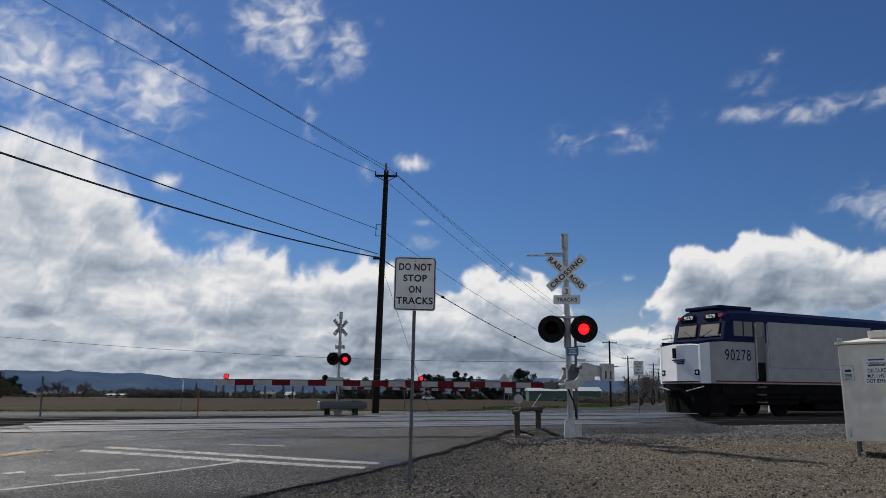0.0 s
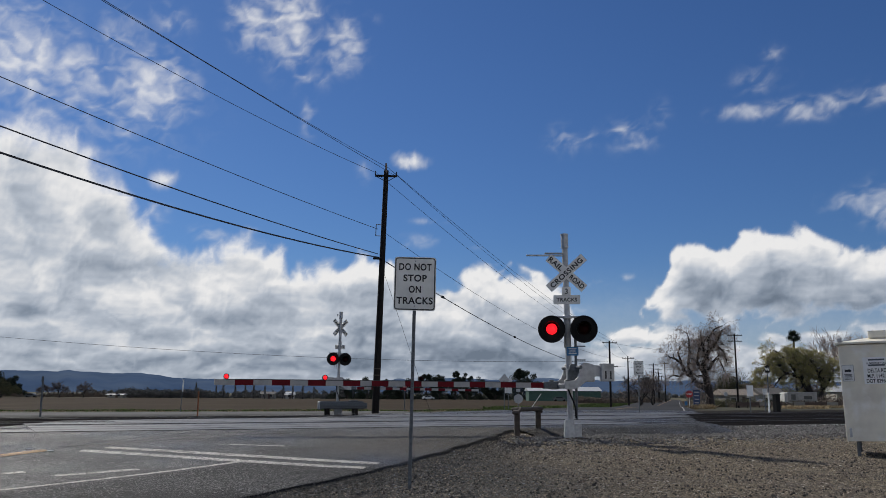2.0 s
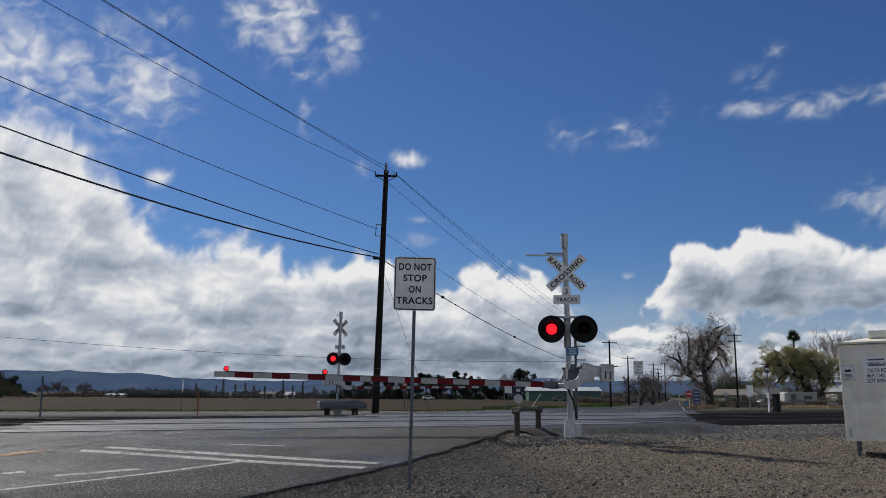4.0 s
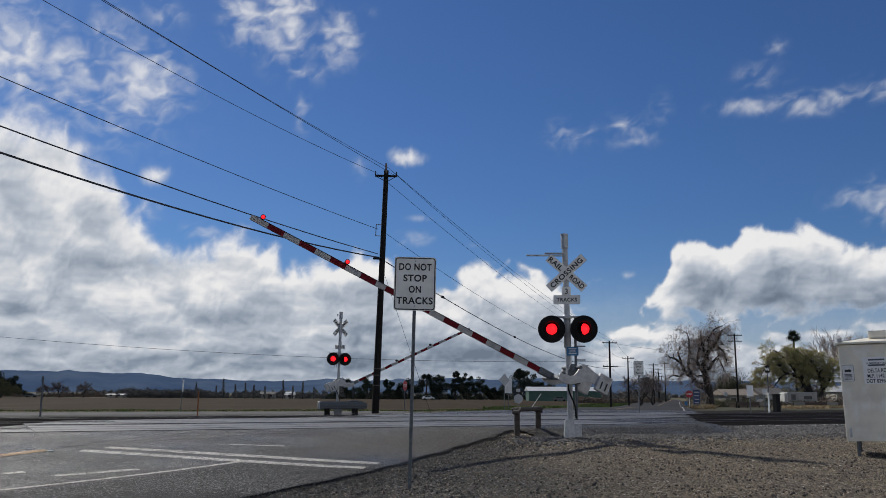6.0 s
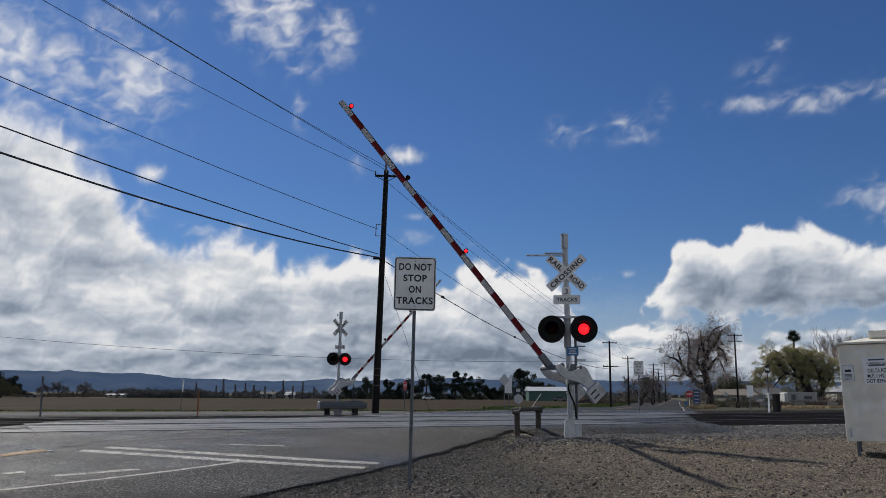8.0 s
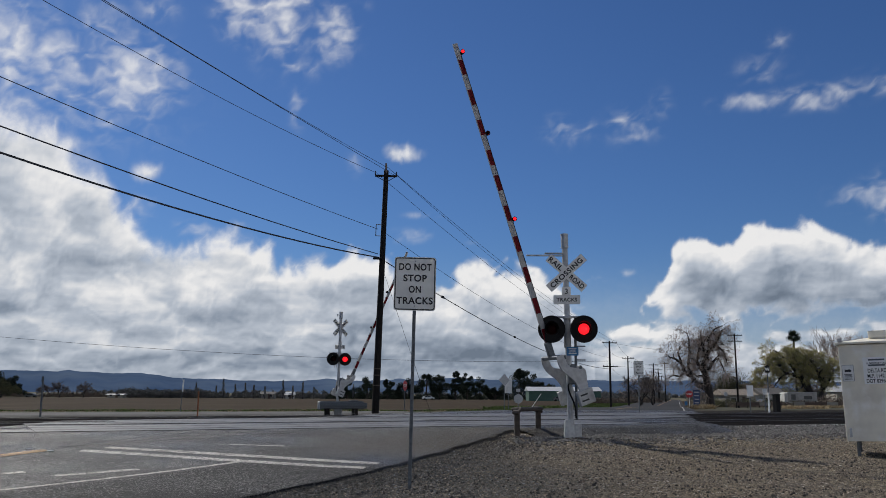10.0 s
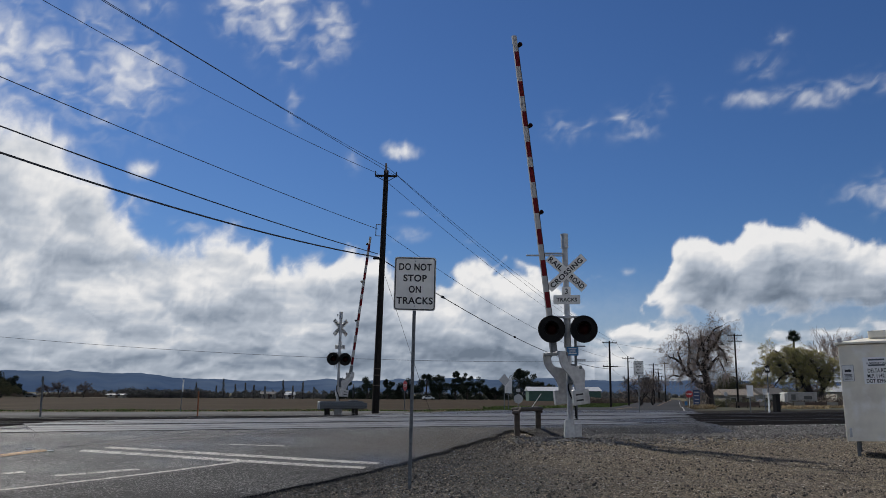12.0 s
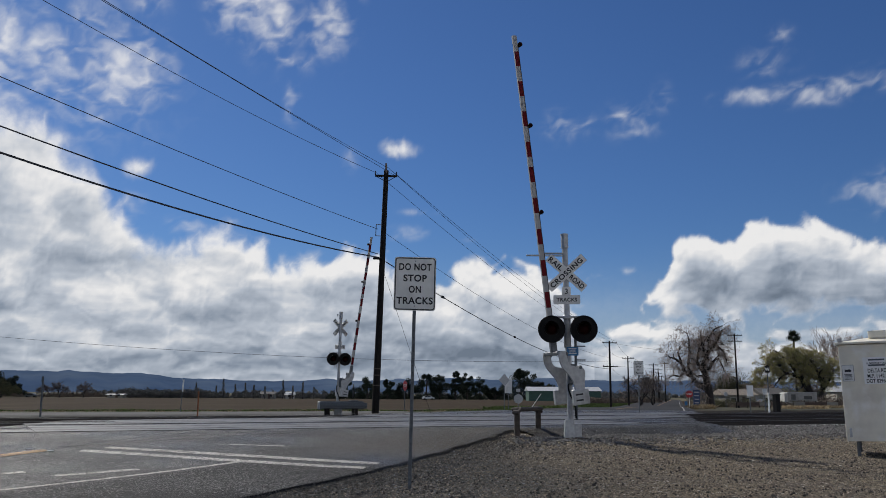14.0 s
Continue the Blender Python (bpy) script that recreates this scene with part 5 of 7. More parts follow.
post_sign(-2.86, 67.0, 2.25, "red octagonal stop sign turned half away on a post", "octagon", (0.76, 0.76), SIGN_RED, rz=68)
post_sign(5.15, 73.0, 2.9, "grey back of a diamond warning sign", "diamond", (1.05, 1.05), back=True, center=2.45, rz=28)
post_sign(5.72, 76.0, 2.6, "pale grey rectangular sign on a post", "rect", (0.62, 1.2), SIGN_WHITE, center=2.0)
t, p = post_sign(7.6, 88.0, 2.0, "grey back of a round railway warning sign", "round", (0.92, 0.92), back=True, center=1.0)
part("upper_panel", plate(round_rect(0.4, 0.3, 0.02), 0.004), SIGN_BACK, t, m=pose(0, -0.035, 1.85))
t, p = post_sign(8.2, 82.0, 1.75, "strongly leaning white marker stake by the verge", "rect", (0.07, 1.5), SIGN_WHITE, lean=35)
t, p = post_sign(27.2, 97.0, 1.95, "red octagonal stop sign on a white post", "octagon", (0.76, 0.76), SIGN_RED, rz=-6, post=SIGN_WHITE)
part("blue_panel", plate(round_rect(0.3, 0.45, 0.02), 0.004), SIGN_BLUE, t, m=pose(-0.35, 0.1, 0.55))
post_sign(18.72, 53.6, 1.72, "blank white plate on a steel post beside the tracks", "rect", (0.46, 0.66), LABEL_WHITE, rz=16)
t, p = post_sign(20.3, 54.8, 2.95, "black and white whistle board on a white post", "rect", (0.3, 0.42), SIGN_BLACK, post=GALV_DARK)
part("sleeve", box(0.08, 0.08, 1.3, 0, 0, 0, 0.006), LABEL_WHITE, t, "white plastic sleeve")
lettering("W", 0.2, SIGN_WHITE, p, pose(0, -0.003, 0), bold=0.02)
post_sign(26.0, 71.0, 1.75, "small white sign on a thin post", "rect", (0.4, 0.45), rz=14)
post_sign(41.2, 128.0, 2.3, "round sign back on a thin post in a yard", "round", (0.62, 0.62), back=True)
STAKE_ORANGE = mat("faded_orange_plastic", (0.3, 0.1, 0.035), 0.7, 0, (0.22, 0.08, 0.03), 8)
post_sign(-14.3, 31.5, 1.6, "bare galvanised marker post", "rect", (0.08, 0.2), material=GALV_DARK, post=GALV_DARK)
post_sign(-18.2, 61.5, 2.2, "white plastic marker post beside the side road", "rect", (0.1, 0.85), LABEL_WHITE, rz=18, lean=3, post=GALV_DARK)
post_sign(-10.5, 38.0, 1.15, "thin orange marker stake", "rect", (0.07, 0.1), material=STAKE_ORANGE, post=STAKE_ORANGE)


NOTICE_BLUE = mat("notice_board_navy", (0.012, 0.03, 0.09), 0.5, 0, (0.018, 0.04, 0.11), 4)


def notice_board():
    t = thing("notice_board", pose(30.6, 106.0, ground_z(31, 106) - 0.3, 0, 0, 8), "blue and white notice board beside the road", "notice board")
    part("board", box(0.8, 0.08, 1.9, 0, 0, 0.6, 0.01), NOTICE_BLUE, t)
    for k in range(4):
        part("white_panel", plate(round_rect(0.56, 0.1, 0.02), 0.004), SIGN_BACK, t, m=pose(0, -0.046, 0.95 + 0.42 * k))
    for s in (-0.35, 0.35):
        part("leg", box(0.08, 0.08, 1.2, s, 0.1, -0.3), GALV_DARK, t)


notice_board()
# raised pavement markers on the centre line
for x, y in ((-6.63, 15.1), (-7.05, 15.22), (-7.36, 14.72)):
    bm = box(0.1, 0.1, 0.016, 0, 0, 0, 0.006)
    tagged(part("pavement_marker", bm, REFLECTOR, m=pose(x, y, road_z(x, y) + 0.008, 0, 0, 25)), "small white raised pavement marker", "road marker", "pavement markers")


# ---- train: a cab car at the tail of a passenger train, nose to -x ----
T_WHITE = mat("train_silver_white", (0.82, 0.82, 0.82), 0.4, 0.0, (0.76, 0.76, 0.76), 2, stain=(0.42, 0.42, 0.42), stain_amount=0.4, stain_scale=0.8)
# the nose's silver-white again, with the side's shade put into the colour
T_SHADED = mat("train_silver_shaded", (0.24, 0.252, 0.28), 0.5, 0.1, (0.2, 0.212, 0.235), 2, stain=(0.2, 0.205, 0.22), stain_amount=0.4, stain_scale=0.8)
T_BLUE = mat("train_dark_blue", (0.009, 0.015, 0.05), 0.7, 0, (0.012, 0.02, 0.06), 2, stain=(0.016, 0.02, 0.04), stain_amount=0.4, spec=0.03)
T_GREY = mat("train_grey_panel", (0.1, 0.105, 0.115), 0.5, 0.1, (0.08, 0.085, 0.09), 2, stain=(0.22, 0.22, 0.22), stain_amount=0.4)
T_DARK = mat("train_underframe", (0.006, 0.006, 0.007), 0.9, 0, (0.011, 0.0105, 0.01), 5, bump=0.2, spec=0.05)
T_GLASS = mat("tinted_window", (0.02, 0.025, 0.03), 0.08, 0, (0.025, 0.03, 0.035), 2)
T_WIND = mat("windscreen", (0.3, 0.26, 0.2), 0.12, 0, (0.24, 0.21, 0.17), 2)
T_RED = mat("train_red_stripe", (0.16, 0.015, 0.022), 0.6, spec=0.05)


def loft(sections, material, name, parent, label="", idx=None):
    """Skin through closed sections of equal point count, capped."""
    bm = bmesh.new()
    rings = [[bm.verts.new(p) for p in s] for s in sections]
    n = len(rings[0])
    for a, b in zip(rings, rings[1:]):
        for i in range(n):
            f = bm.faces.new((a[i], a[(i + 1) % n], b[(i + 1) % n], b[i]))
            if idx:
                f.material_index = idx(f)
    for r in (rings[0], rings[-1]):
        f = bm.faces.new(r)
        if idx:
            f.material_index = idx(f)
    bmesh.ops.recalc_face_normals(bm, faces=bm.faces)
    return part(name, bm, material, parent, label)


def hull(x, half, zb, zt, chamfer=0.25, low=0.0):
    """One cross section: straight sides, rounded roof."""
    pts = [(-half + low, zb), (half - low, zb), (half, zb + 0.12), (half, zt - chamfer * 1.3), (half - chamfer * 0.35, zt - chamfer * 0.55), (half - chamfer * 1.1, zt - 0.07), (half * 0.4, zt), (-half * 0.4, zt),
           (-half + chamfer * 1.1, zt - 0.07), (-half + chamfer * 0.35, zt - chamfer * 0.55), (-half, zt - chamfer * 1.3), (-half, zb + 0.12)]
    return [(x, y, z) for y, z in pts]


def bogie(parent, x, wheels=(-1.35, 1.35)):
    b = part("bogie", box(4.2, 2.3, 0.35, x, 0, 0.5, 0.05), T_DARK, parent)
    for s in (-1, 1):
        part("side_frame", box(4.0, 0.2, 0.32, x, s * 1.15, 0.45, 0.04), T_DARK, b)
        for w in wheels:
            part("wheel", cyl(0.5, (x + w, s * 0.68, 0.5), (x + w, s * 0.82, 0.5), seg=24), T_DARK, b)
    return b


def cab_car():
    t = thing("train", Matrix(), "blue and white passenger train cab car on the main line", "train")
    H, L = 1.52, 17.1
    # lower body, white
    loft([hull(x, h, 1.3, z, 0.02) for x, h, z in ((0.0, 1.12, 2.86), (0.22, 1.42, 2.9), (0.8, H, 2.95), (L, H, 2.95))], [T_WHITE, T_SHADED], "lower_body", t, "white nose and lower sides in a shaded tone of it", idx=lambda f: 0 if f.calc_center_median().x < 0.15 else 1)
    wedge = bmesh.new()
    a, b = [[wedge.verts.new((x, y, z)) for x, y in ((0.02, -1.12), (-0.2, 0.0), (0.02, 1.12))] for z in (1.4, 2.8)]
    for f in ((a[0], a[1], b[1], b[0]), (a[1], a[2], b[2], b[1]), (b[0], b[1], b[2]), (a[2], a[1], a[0])):
        wedge.faces.new(f)
    bmesh.ops.recalc_face_normals(wedge, faces=wedge.faces)
    part("nose_door", wedge, T_WHITE, t, "white wedge-shaped nose plate")
    # cab and upper body, dark blue, the front raked
    loft([[(x + (0.24 * (z - 2.95) if x < 2 else 0), y, z) for x, y, z in hull(x0, h, 2.95, z1, 0.42)] for x0, h, z1 in ((0.95, 1.4, 4.24), (1.15, H, 4.34), (3.2, H, 4.36), (L, H, 4.24))], T_BLUE, "upper_body", t, "dark blue cab and roof")
    loft([hull(x, h, z0, z1, 0.08) for x, h, z0, z1 in ((0.06, 1.1, 2.84, 2.93), (0.3, 1.34, 2.88, 2.99), (0.95, 1.42, 2.9, 3.06), (1.5, 1.45, 2.9, 3.06))], T_BLUE, "nose_deck", t)
    part("roof_hatch", box(1.9, 1.9, 0.14, 2.2, 0, 4.31, 0.04), T_BLUE, t)
    for x in (5.0, 8.2, 11.5):
        part("roof_vent", box(0.5, 0.6, 0.12, x, 0.4, 4.26, 0.03), T_BLUE, t)
    for k in range(3):
        part("roof_rail", cyl(0.02, (1.7 + 0.7 * k, -0.6, 4.34), (1.7 + 0.7 * k, 0.6, 4.46), seg=6), SILVER, t)
    # sides
    for s in (-1, 1):
        y = s * (H + 0.006)
        part("side_panel", box(6.4, 0.03, 1.85, 6.55, y, 1.95, 0.01), T_SHADED, t, "large flat side panel in shaded silver-white")
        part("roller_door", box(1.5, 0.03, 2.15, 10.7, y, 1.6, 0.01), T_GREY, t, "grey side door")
        part("side_panel", box(5.2, 0.03, 1.85, 14.3, y, 1.95, 0.01), T_SHADED, t)
        part("red_stripe", box(L - 0.4, 0.02, 0.05, L / 2 + 0.2, y, 1.36), T_RED, t)
        win = part("side_window", box(1.2, 0.03, 0.74, 1.95, s * (H + 0.002), 3.1, 0.02), T_BLUE, t)
        for wx in (1.67, 2.23):
            part("pane", box(0.5, 0.02, 0.6, wx, s * (H + 0.016), 3.17, 0.01), T_GLASS, win)
        part("door_window", box(0.42, 0.03, 0.66, 2.88, s * (H + 0.002), 3.14, 0.02), T_GLASS, t)
        for x in (2.56, 3.2):
            part("grab_rail", cyl(0.025, (x, s * (H + 0.09), 1.5), (x, s * (H + 0.09), 3.7), seg=8), SILVER, t)
        part("door_frame", box(0.62, 0.02, 2.3, 2.88, s * (H + 0.001), 1.45, 0.01), T_GREY, t)
        part("step_well", box(0.46, 0.04, 0.75, 2.88, s * (H + 0.004), 1.4, 0.01), T_DARK, t)
        lettering("90278", 0.43, T_BLUE, t, pose(1.62, s * (H + 0.008), 2.42, 0, 0, 0 if s < 0 else 180), width=1.4, name="side_number", spacing=1.15)
        for k in range(3):
            part("side_step", box(0.5, 0.12, 0.05, 2.88, s * (H - 0.05), 0.55 + 0.3 * k, 0.01), T_GREY, t)
        part("air_tank", cyl(0.22, (5.4, s * 1.2, 0.75), (7.6, s * 1.2, 0.75), seg=14), T_DARK, t)
        part("skirt", box(L - 0.8, 0.04, 0.42, L / 2 + 0.4, s * (H - 0.1), 0.9, 0.01), T_DARK, t)
    # front: windscreens, lamps, mark, pilot

    def rake(z, y, turn=0, out=0.0):
        return pose(0.95 + 0.24 * (z - 2.95) - out, y, z, 0, 13.5, turn)

    for s in (-1, 1):
        frame_ob = part("windscreen_frame", box(0.05, 1.16, 0.62, 0, 0, 0, 0.03, m=rake(3.14, s * 0.63, 0, 0.0)), T_DARK, t)
        part("windscreen", box(0.03, 1.02, 0.5, 0, 0, 0.06, 0.02, m=rake(3.14, s * 0.63, 0, 0.025)), T_WIND, frame_ob, "split windscreen")
        part("wiper", cyl(0.012, (0.97, s * 0.3, 3.2), (1.03, s * 0.8, 3.45), seg=5), T_DARK, frame_ob)
        part("headlamp", box(0.14, 0.34, 0.22, 0.03, s * 0.88, 1.62, 0.02), T_DARK, t)
        for k in (-0.08, 0.08):
            part("lamp_lens", cyl(0.06, (-0.05, s * 0.88 + k, 1.73), (0.0, s * 0.88 + k, 1.73), seg=12), REFLECTOR, t)
        nb = part("number_board", box(0.06, 0.66, 0.26, 0, 0, 0, 0.02, m=rake(3.88, s * 0.62, 0, 0.04)), T_DARK, t)
        lettering("90278", 0.15, SIGN_WHITE, nb, rake(3.88, s * 0.62, 0, 0.078) @ pose(0, 0, 0.13, 0, 0, -90), width=0.5, name="board_number", bold=0.02)
        part("marker_lamp", cyl(0.08, (1.1, s * 1.14, 4.0), (1.3, s * 1.14, 4.0), seg=10), SIGN_RED, t)
        part("nose_rail", cyl(0.018, (0.2, s * 1.2, 3.12), (0.9, s * 1.35, 3.2), seg=6), SILVER, t)
    part("class_lamp", box(0.12, 0.2, 0.4, -0.17, 0.1, 2.3, 0.02), T_DARK, t)
    for k in range(3):
        part("arrow_mark", box(0.3, 0.62 - 0.14 * k, 0.045, -0.06, -0.08 - 0.06 * k, 2.2 - 0.07 * k), T_BLUE, t)
    part("red_stripe", box(0.03, 2.1, 0.05, -0.008, 0, 1.34), T_RED, t)
    pilot = loft([[(x, y * k, z) for y, z in ((-1.25, 0.15), (1.25, 0.15), (1.4, 1.3), (-1.4, 1.3))] for x, k in ((-0.05, 0.55), (0.3, 0.98), (1.2, 1.02))], T_DARK, "pilot", t, "dark steel pilot plate")
    part("coupler", box(0.8, 0.26, 0.3, -0.25, 0, 0.75, 0.06), T_DARK, t)
    for s in (-1, 1):
        part("hand_rail", cyl(0.02, (-0.1, s * 0.4, 1.0), (0.0, s * 1.25, 1.18), seg=6), SILVER, t)
        part("hose", cyl(0.03, (-0.08, s * 0.35, 1.0), (-0.12, s * 0.4, 0.45), seg=6), T_DARK, t)
    part("underframe", box(L - 1.0, 2.7, 0.65, L / 2 + 0.4, 0, 0.7, 0.03), T_DARK, t)
    part("fuel_tank", box(5.2, 2.5, 0.75, L / 2 + 0.3, 0, 0.2, 0.1), T_DARK, t)
    bogie(t, 3.3)
    bogie(t, L - 3.3)
    return t


train = cab_car()
TRAIN_START = Matrix.Translation(on_track(24.95, 26.6, RAIL_Z)) @ pose(0, 0, 0, 0, 0, TRACK_ANGLE)
train.matrix_basis = TRAIN_START


# ---- trees and plants ----
LEAF_GREY = mat("greyish_winter_scrub", (0.17, 0.165, 0.15), 0.95, 0, (0.09, 0.09, 0.083), 0.5, random_amount=0.5, spec=0.1)
LEAF_DUSK = mat("dull_dark_shrub", (0.1, 0.095, 0.05), 0.95, 0, (0.055, 0.055, 0.032), 0.5, random_amount=0.4, spec=0.05)
LEAF_BROWN = mat("brown_winter_scrub", (0.12, 0.095, 0.075), 0.95, 0, (0.08, 0.066, 0.053), 0.5, random_amount=0.5, spec=0.1)
def tube_mesh(paths, sides):
    """Tapered tubes along paths of (point, radius)."""
    verts, faces = [], []
    for path in paths:
        base = len(verts)
        for i, (p, r) in enumerate(path):
            q = path[min(i + 1, len(path) - 1)][0] - path[max(i - 1, 0)][0]
            q.normalize()
            u = q.orthogonal().normalized()
            v = q.cross(u)
            for k in range(sides):
                a = 2 * math.pi * k / sides
                verts.append(p + r * (math.cos(a) * u + math.sin(a) * v))
        for i in range(len(path) - 1):
            for k in range(sides):
                a, b = base + i * sides + k, base + i * sides + (k + 1) % sides
                faces.append((a, b, b + sides, a + sides))
    return verts, faces


def grow(rng, start, way, length, radius, depth, out, droop=0.0, spread=35, kids=(3, 4), steps_n=5, wobble=0.16, shrink=0.62, upward=0.0):
    """A branch with its twigs: appends (path, depth) to out."""
    p, d = start.copy(), way.normalized()
    path = [(p.copy(), radius)]
    seg = length / steps_n
    nodes = []
    for i in range(steps_n):
        d = (d + Vector((rng.uniform(-1, 1), rng.uniform(-1, 1), rng.uniform(-1, 1))) * wobble + Vector((0, 0, -droop + upward))).normalized()
        p = p + d * seg
        r = radius * (1 - 0.62 * (i + 1) / steps_n)
        path.append((p.copy(), max(r, 0.006)))
        nodes.append((p.copy(), d.copy(), r))
    out.append((path, depth))
    if depth == 0:
        return
    n = rng.randint(*kids)
    for k in range(n):
        q, dd, r = nodes[min(int(steps_n * (0.35 + 0.65 * (k + rng.random()) / n)), steps_n - 1)]
        axis = dd.orthogonal().normalized()
        axis.rotate(Matrix.Rotation(rng.uniform(0, 6.28), 3, dd))
        nd = dd.copy()
        nd.rotate(Matrix.Rotation(radians(rng.uniform(0.6, 1.3) * spread), 3, axis))
        grow(rng, q, nd, length * shrink * rng.uniform(0.75, 1.2), r * 0.72, depth - 1, out, droop, spread, kids, max(steps_n - 1, 3), wobble, shrink, upward)


def leaf_cloud(rng, clumps, per, size, flat=0.6):
    """Many small leaf cards in uneven clumps; clumps of (centre, radius)."""
    verts, faces = [], []
    for c, rad in clumps:
        for _ in range(int(per * rng.uniform(0.6, 1.3))):
            v = Vector((rng.gauss(0, 1), rng.gauss(0, 1), rng.gauss(0, 1)))
            v = v.normalized() * rad * (rng.random() ** 0.45)
            v.z *= flat + 0.25
            p = c + v
            a = Vector((rng.gauss(0, 1), rng.gauss(0, 1), rng.gauss(0, 1))).normalized()
            b = a.orthogonal().normalized()
            s = size * rng.uniform(0.5, 1.4)
            n0 = len(verts)
            verts += [p - a * s, p + b * s * 0.5, p + a * s, p - b * s * 0.5]
            faces.append((n0, n0 + 1, n0 + 2, n0 + 3))
    return verts, faces


def tree(x, y, label, seed, height, lean=(0, 0), bare=True, leaf=None, depth=4, droop=0.0, spread=35, trunk_r=0.3, trunk_part=0.25, kids=(3, 4),
         leaf_size=0.12, per=14, wobble=0.16, category="tree", group="", twig=None, upward=0.03, leaf_from=1, z=None, shrink=0.62, limbs=None, thin=0.012, strands=0):
    rng = random.Random(seed)
    t = thing("tree", pose(x, y, ground_z(x, y) if z is None else z), label, category, group)
    out = []
    top = Vector((lean[0], lean[1], height * trunk_part))
    trunk = [(Vector((0, 0, -0.4)), trunk_r * 1.35), (Vector((0, 0, 0.3)), trunk_r * 1.05), (top * 0.5 + Vector((0, 0, 0.1)), trunk_r * 0.9), (top, trunk_r * 0.8)]
    for way, ln in (limbs or [((math.cos(k * 2.1 + seed), math.sin(k * 2.1 + seed), 1.5), 0.42) for k in range(3)]):
        grow(rng, top.copy(), Vector(way), height * ln, trunk_r * 0.62, depth, out, droop, spread, kids, 6, wobble, shrink, upward)
    thick = [trunk] if trunk_part > 0 else []
    thick += [p for p, d in out if d >= depth - 1]
    fine = [p for p, d in out if d < depth - 1]
    v, f = tube_mesh(thick, 7)
    raw("trunk", v, f, BARK, t, smooth=True)
    fine = [[(p, max(r, thin)) for p, r in path] for path in fine]
    for path, d in out if strands else ():           # hanging whips
        if d > 2:
            continue
        for q, r in path[1::2]:
            for _ in range(strands):
                ln = rng.uniform(0.5, 1.9) * (1.0 if d else 0.8)
                a = rng.uniform(0, 6.28)
                o = Vector((math.cos(a), math.sin(a), 0)) * rng.uniform(0.1, 0.5)
                fine.append([(q.copy(), thin * 0.8), (q + o + Vector((0, 0, 0.05 - ln * 0.15)), thin * 0.7), (q + o * 1.5 - Vector((0, 0, ln * 0.6)), thin * 0.6), (q + o * 1.6 - Vector((0, 0, ln)), thin * 0.45)])
    v, f = tube_mesh(fine, 3)
    tagged(raw("twig_mass", v, f, twig or TWIG, t), kind="stuff")
    if not bare:
        clumps = [(path[k][0], leaf_size * 5) for path, d in out if d <= leaf_from for k in (len(path) // 2, len(path) - 1)]
        v, f = leaf_cloud(rng, clumps, per, leaf_size)
        tagged(raw("crown", v, f, leaf or LEAF_GREEN, t), kind="stuff")
    return t


def dense_tree(x, y, label, seed, blobs, leaf=None, size=0.22, per=520, trunk_r=0.35, category="tree", group=""):
    """A far tree with full foliage; blobs of (dx, dz, radius) from its foot."""
    rng = random.Random(seed)
    t = thing("tree", pose(x, y, ground_z(x, y)), label, category, group)
    top = max(b[1] for b in blobs)
    paths = [[(Vector((0, 0, -0.4)), trunk_r), (Vector((blobs[0][0] * 0.4, 0, top * 0.5)), trunk_r * 0.7), (Vector((blobs[0][0] * 0.8, 0, top * 0.85)), trunk_r * 0.3)]]
    for dx, dz, r in blobs[1:]:
        paths.append([(Vector((0, 0, top * 0.25)), trunk_r * 0.5), (Vector((dx * 0.7, 0, dz * 0.8)), trunk_r * 0.3), (Vector((dx, 0, dz)), trunk_r * 0.12)])
    v, f = tube_mesh(paths, 6)
    raw("trunk", v, f, BARK, t)
    clumps = []
    for dx, dz, r in blobs:
        for _ in range(9):
            o = Vector((rng.gauss(0, 0.5), rng.gauss(0, 0.5), rng.gauss(0, 0.42))) * r
            clumps.append((Vector((dx, 0, dz)) + o, r * rng.uniform(0.35, 0.62)))
    v, f = leaf_cloud(rng, clumps, per / 9 * 4, size, 0.7)
    tagged(raw("crown", v, f, leaf or LEAF_DARK, t), kind="stuff")
    return t


def conifer(x, y, h, seed, label="thin dark conifer at the field edge", w=0.22, leaf=None):
    rng = random.Random(seed)
    t = thing("tree", pose(x, y, ground_z(x, y)), label, "tree", "field edge conifers")
    raw("trunk", *tube_mesh([[(Vector((0, 0, -0.3)), 0.2), (Vector((0, 0, h)), 0.04)]], 6), BARK, t)
    clumps = []
    for k in range(34):
        z = h * (0.12 + 0.86 * k / 34)
        rad = h * w * (1 - k / 36) * rng.uniform(0.5, 1.0)
        a = rng.uniform(0, 6.28)
        clumps.append((Vector((rad * math.cos(a), rad * math.sin(a), z)), 0.3 + rad * 0.4))
    tagged(raw("crown", *leaf_cloud(rng, clumps, 18, 0.17, 0.5), leaf or LEAF_GREY, t), kind="stuff")
    return t


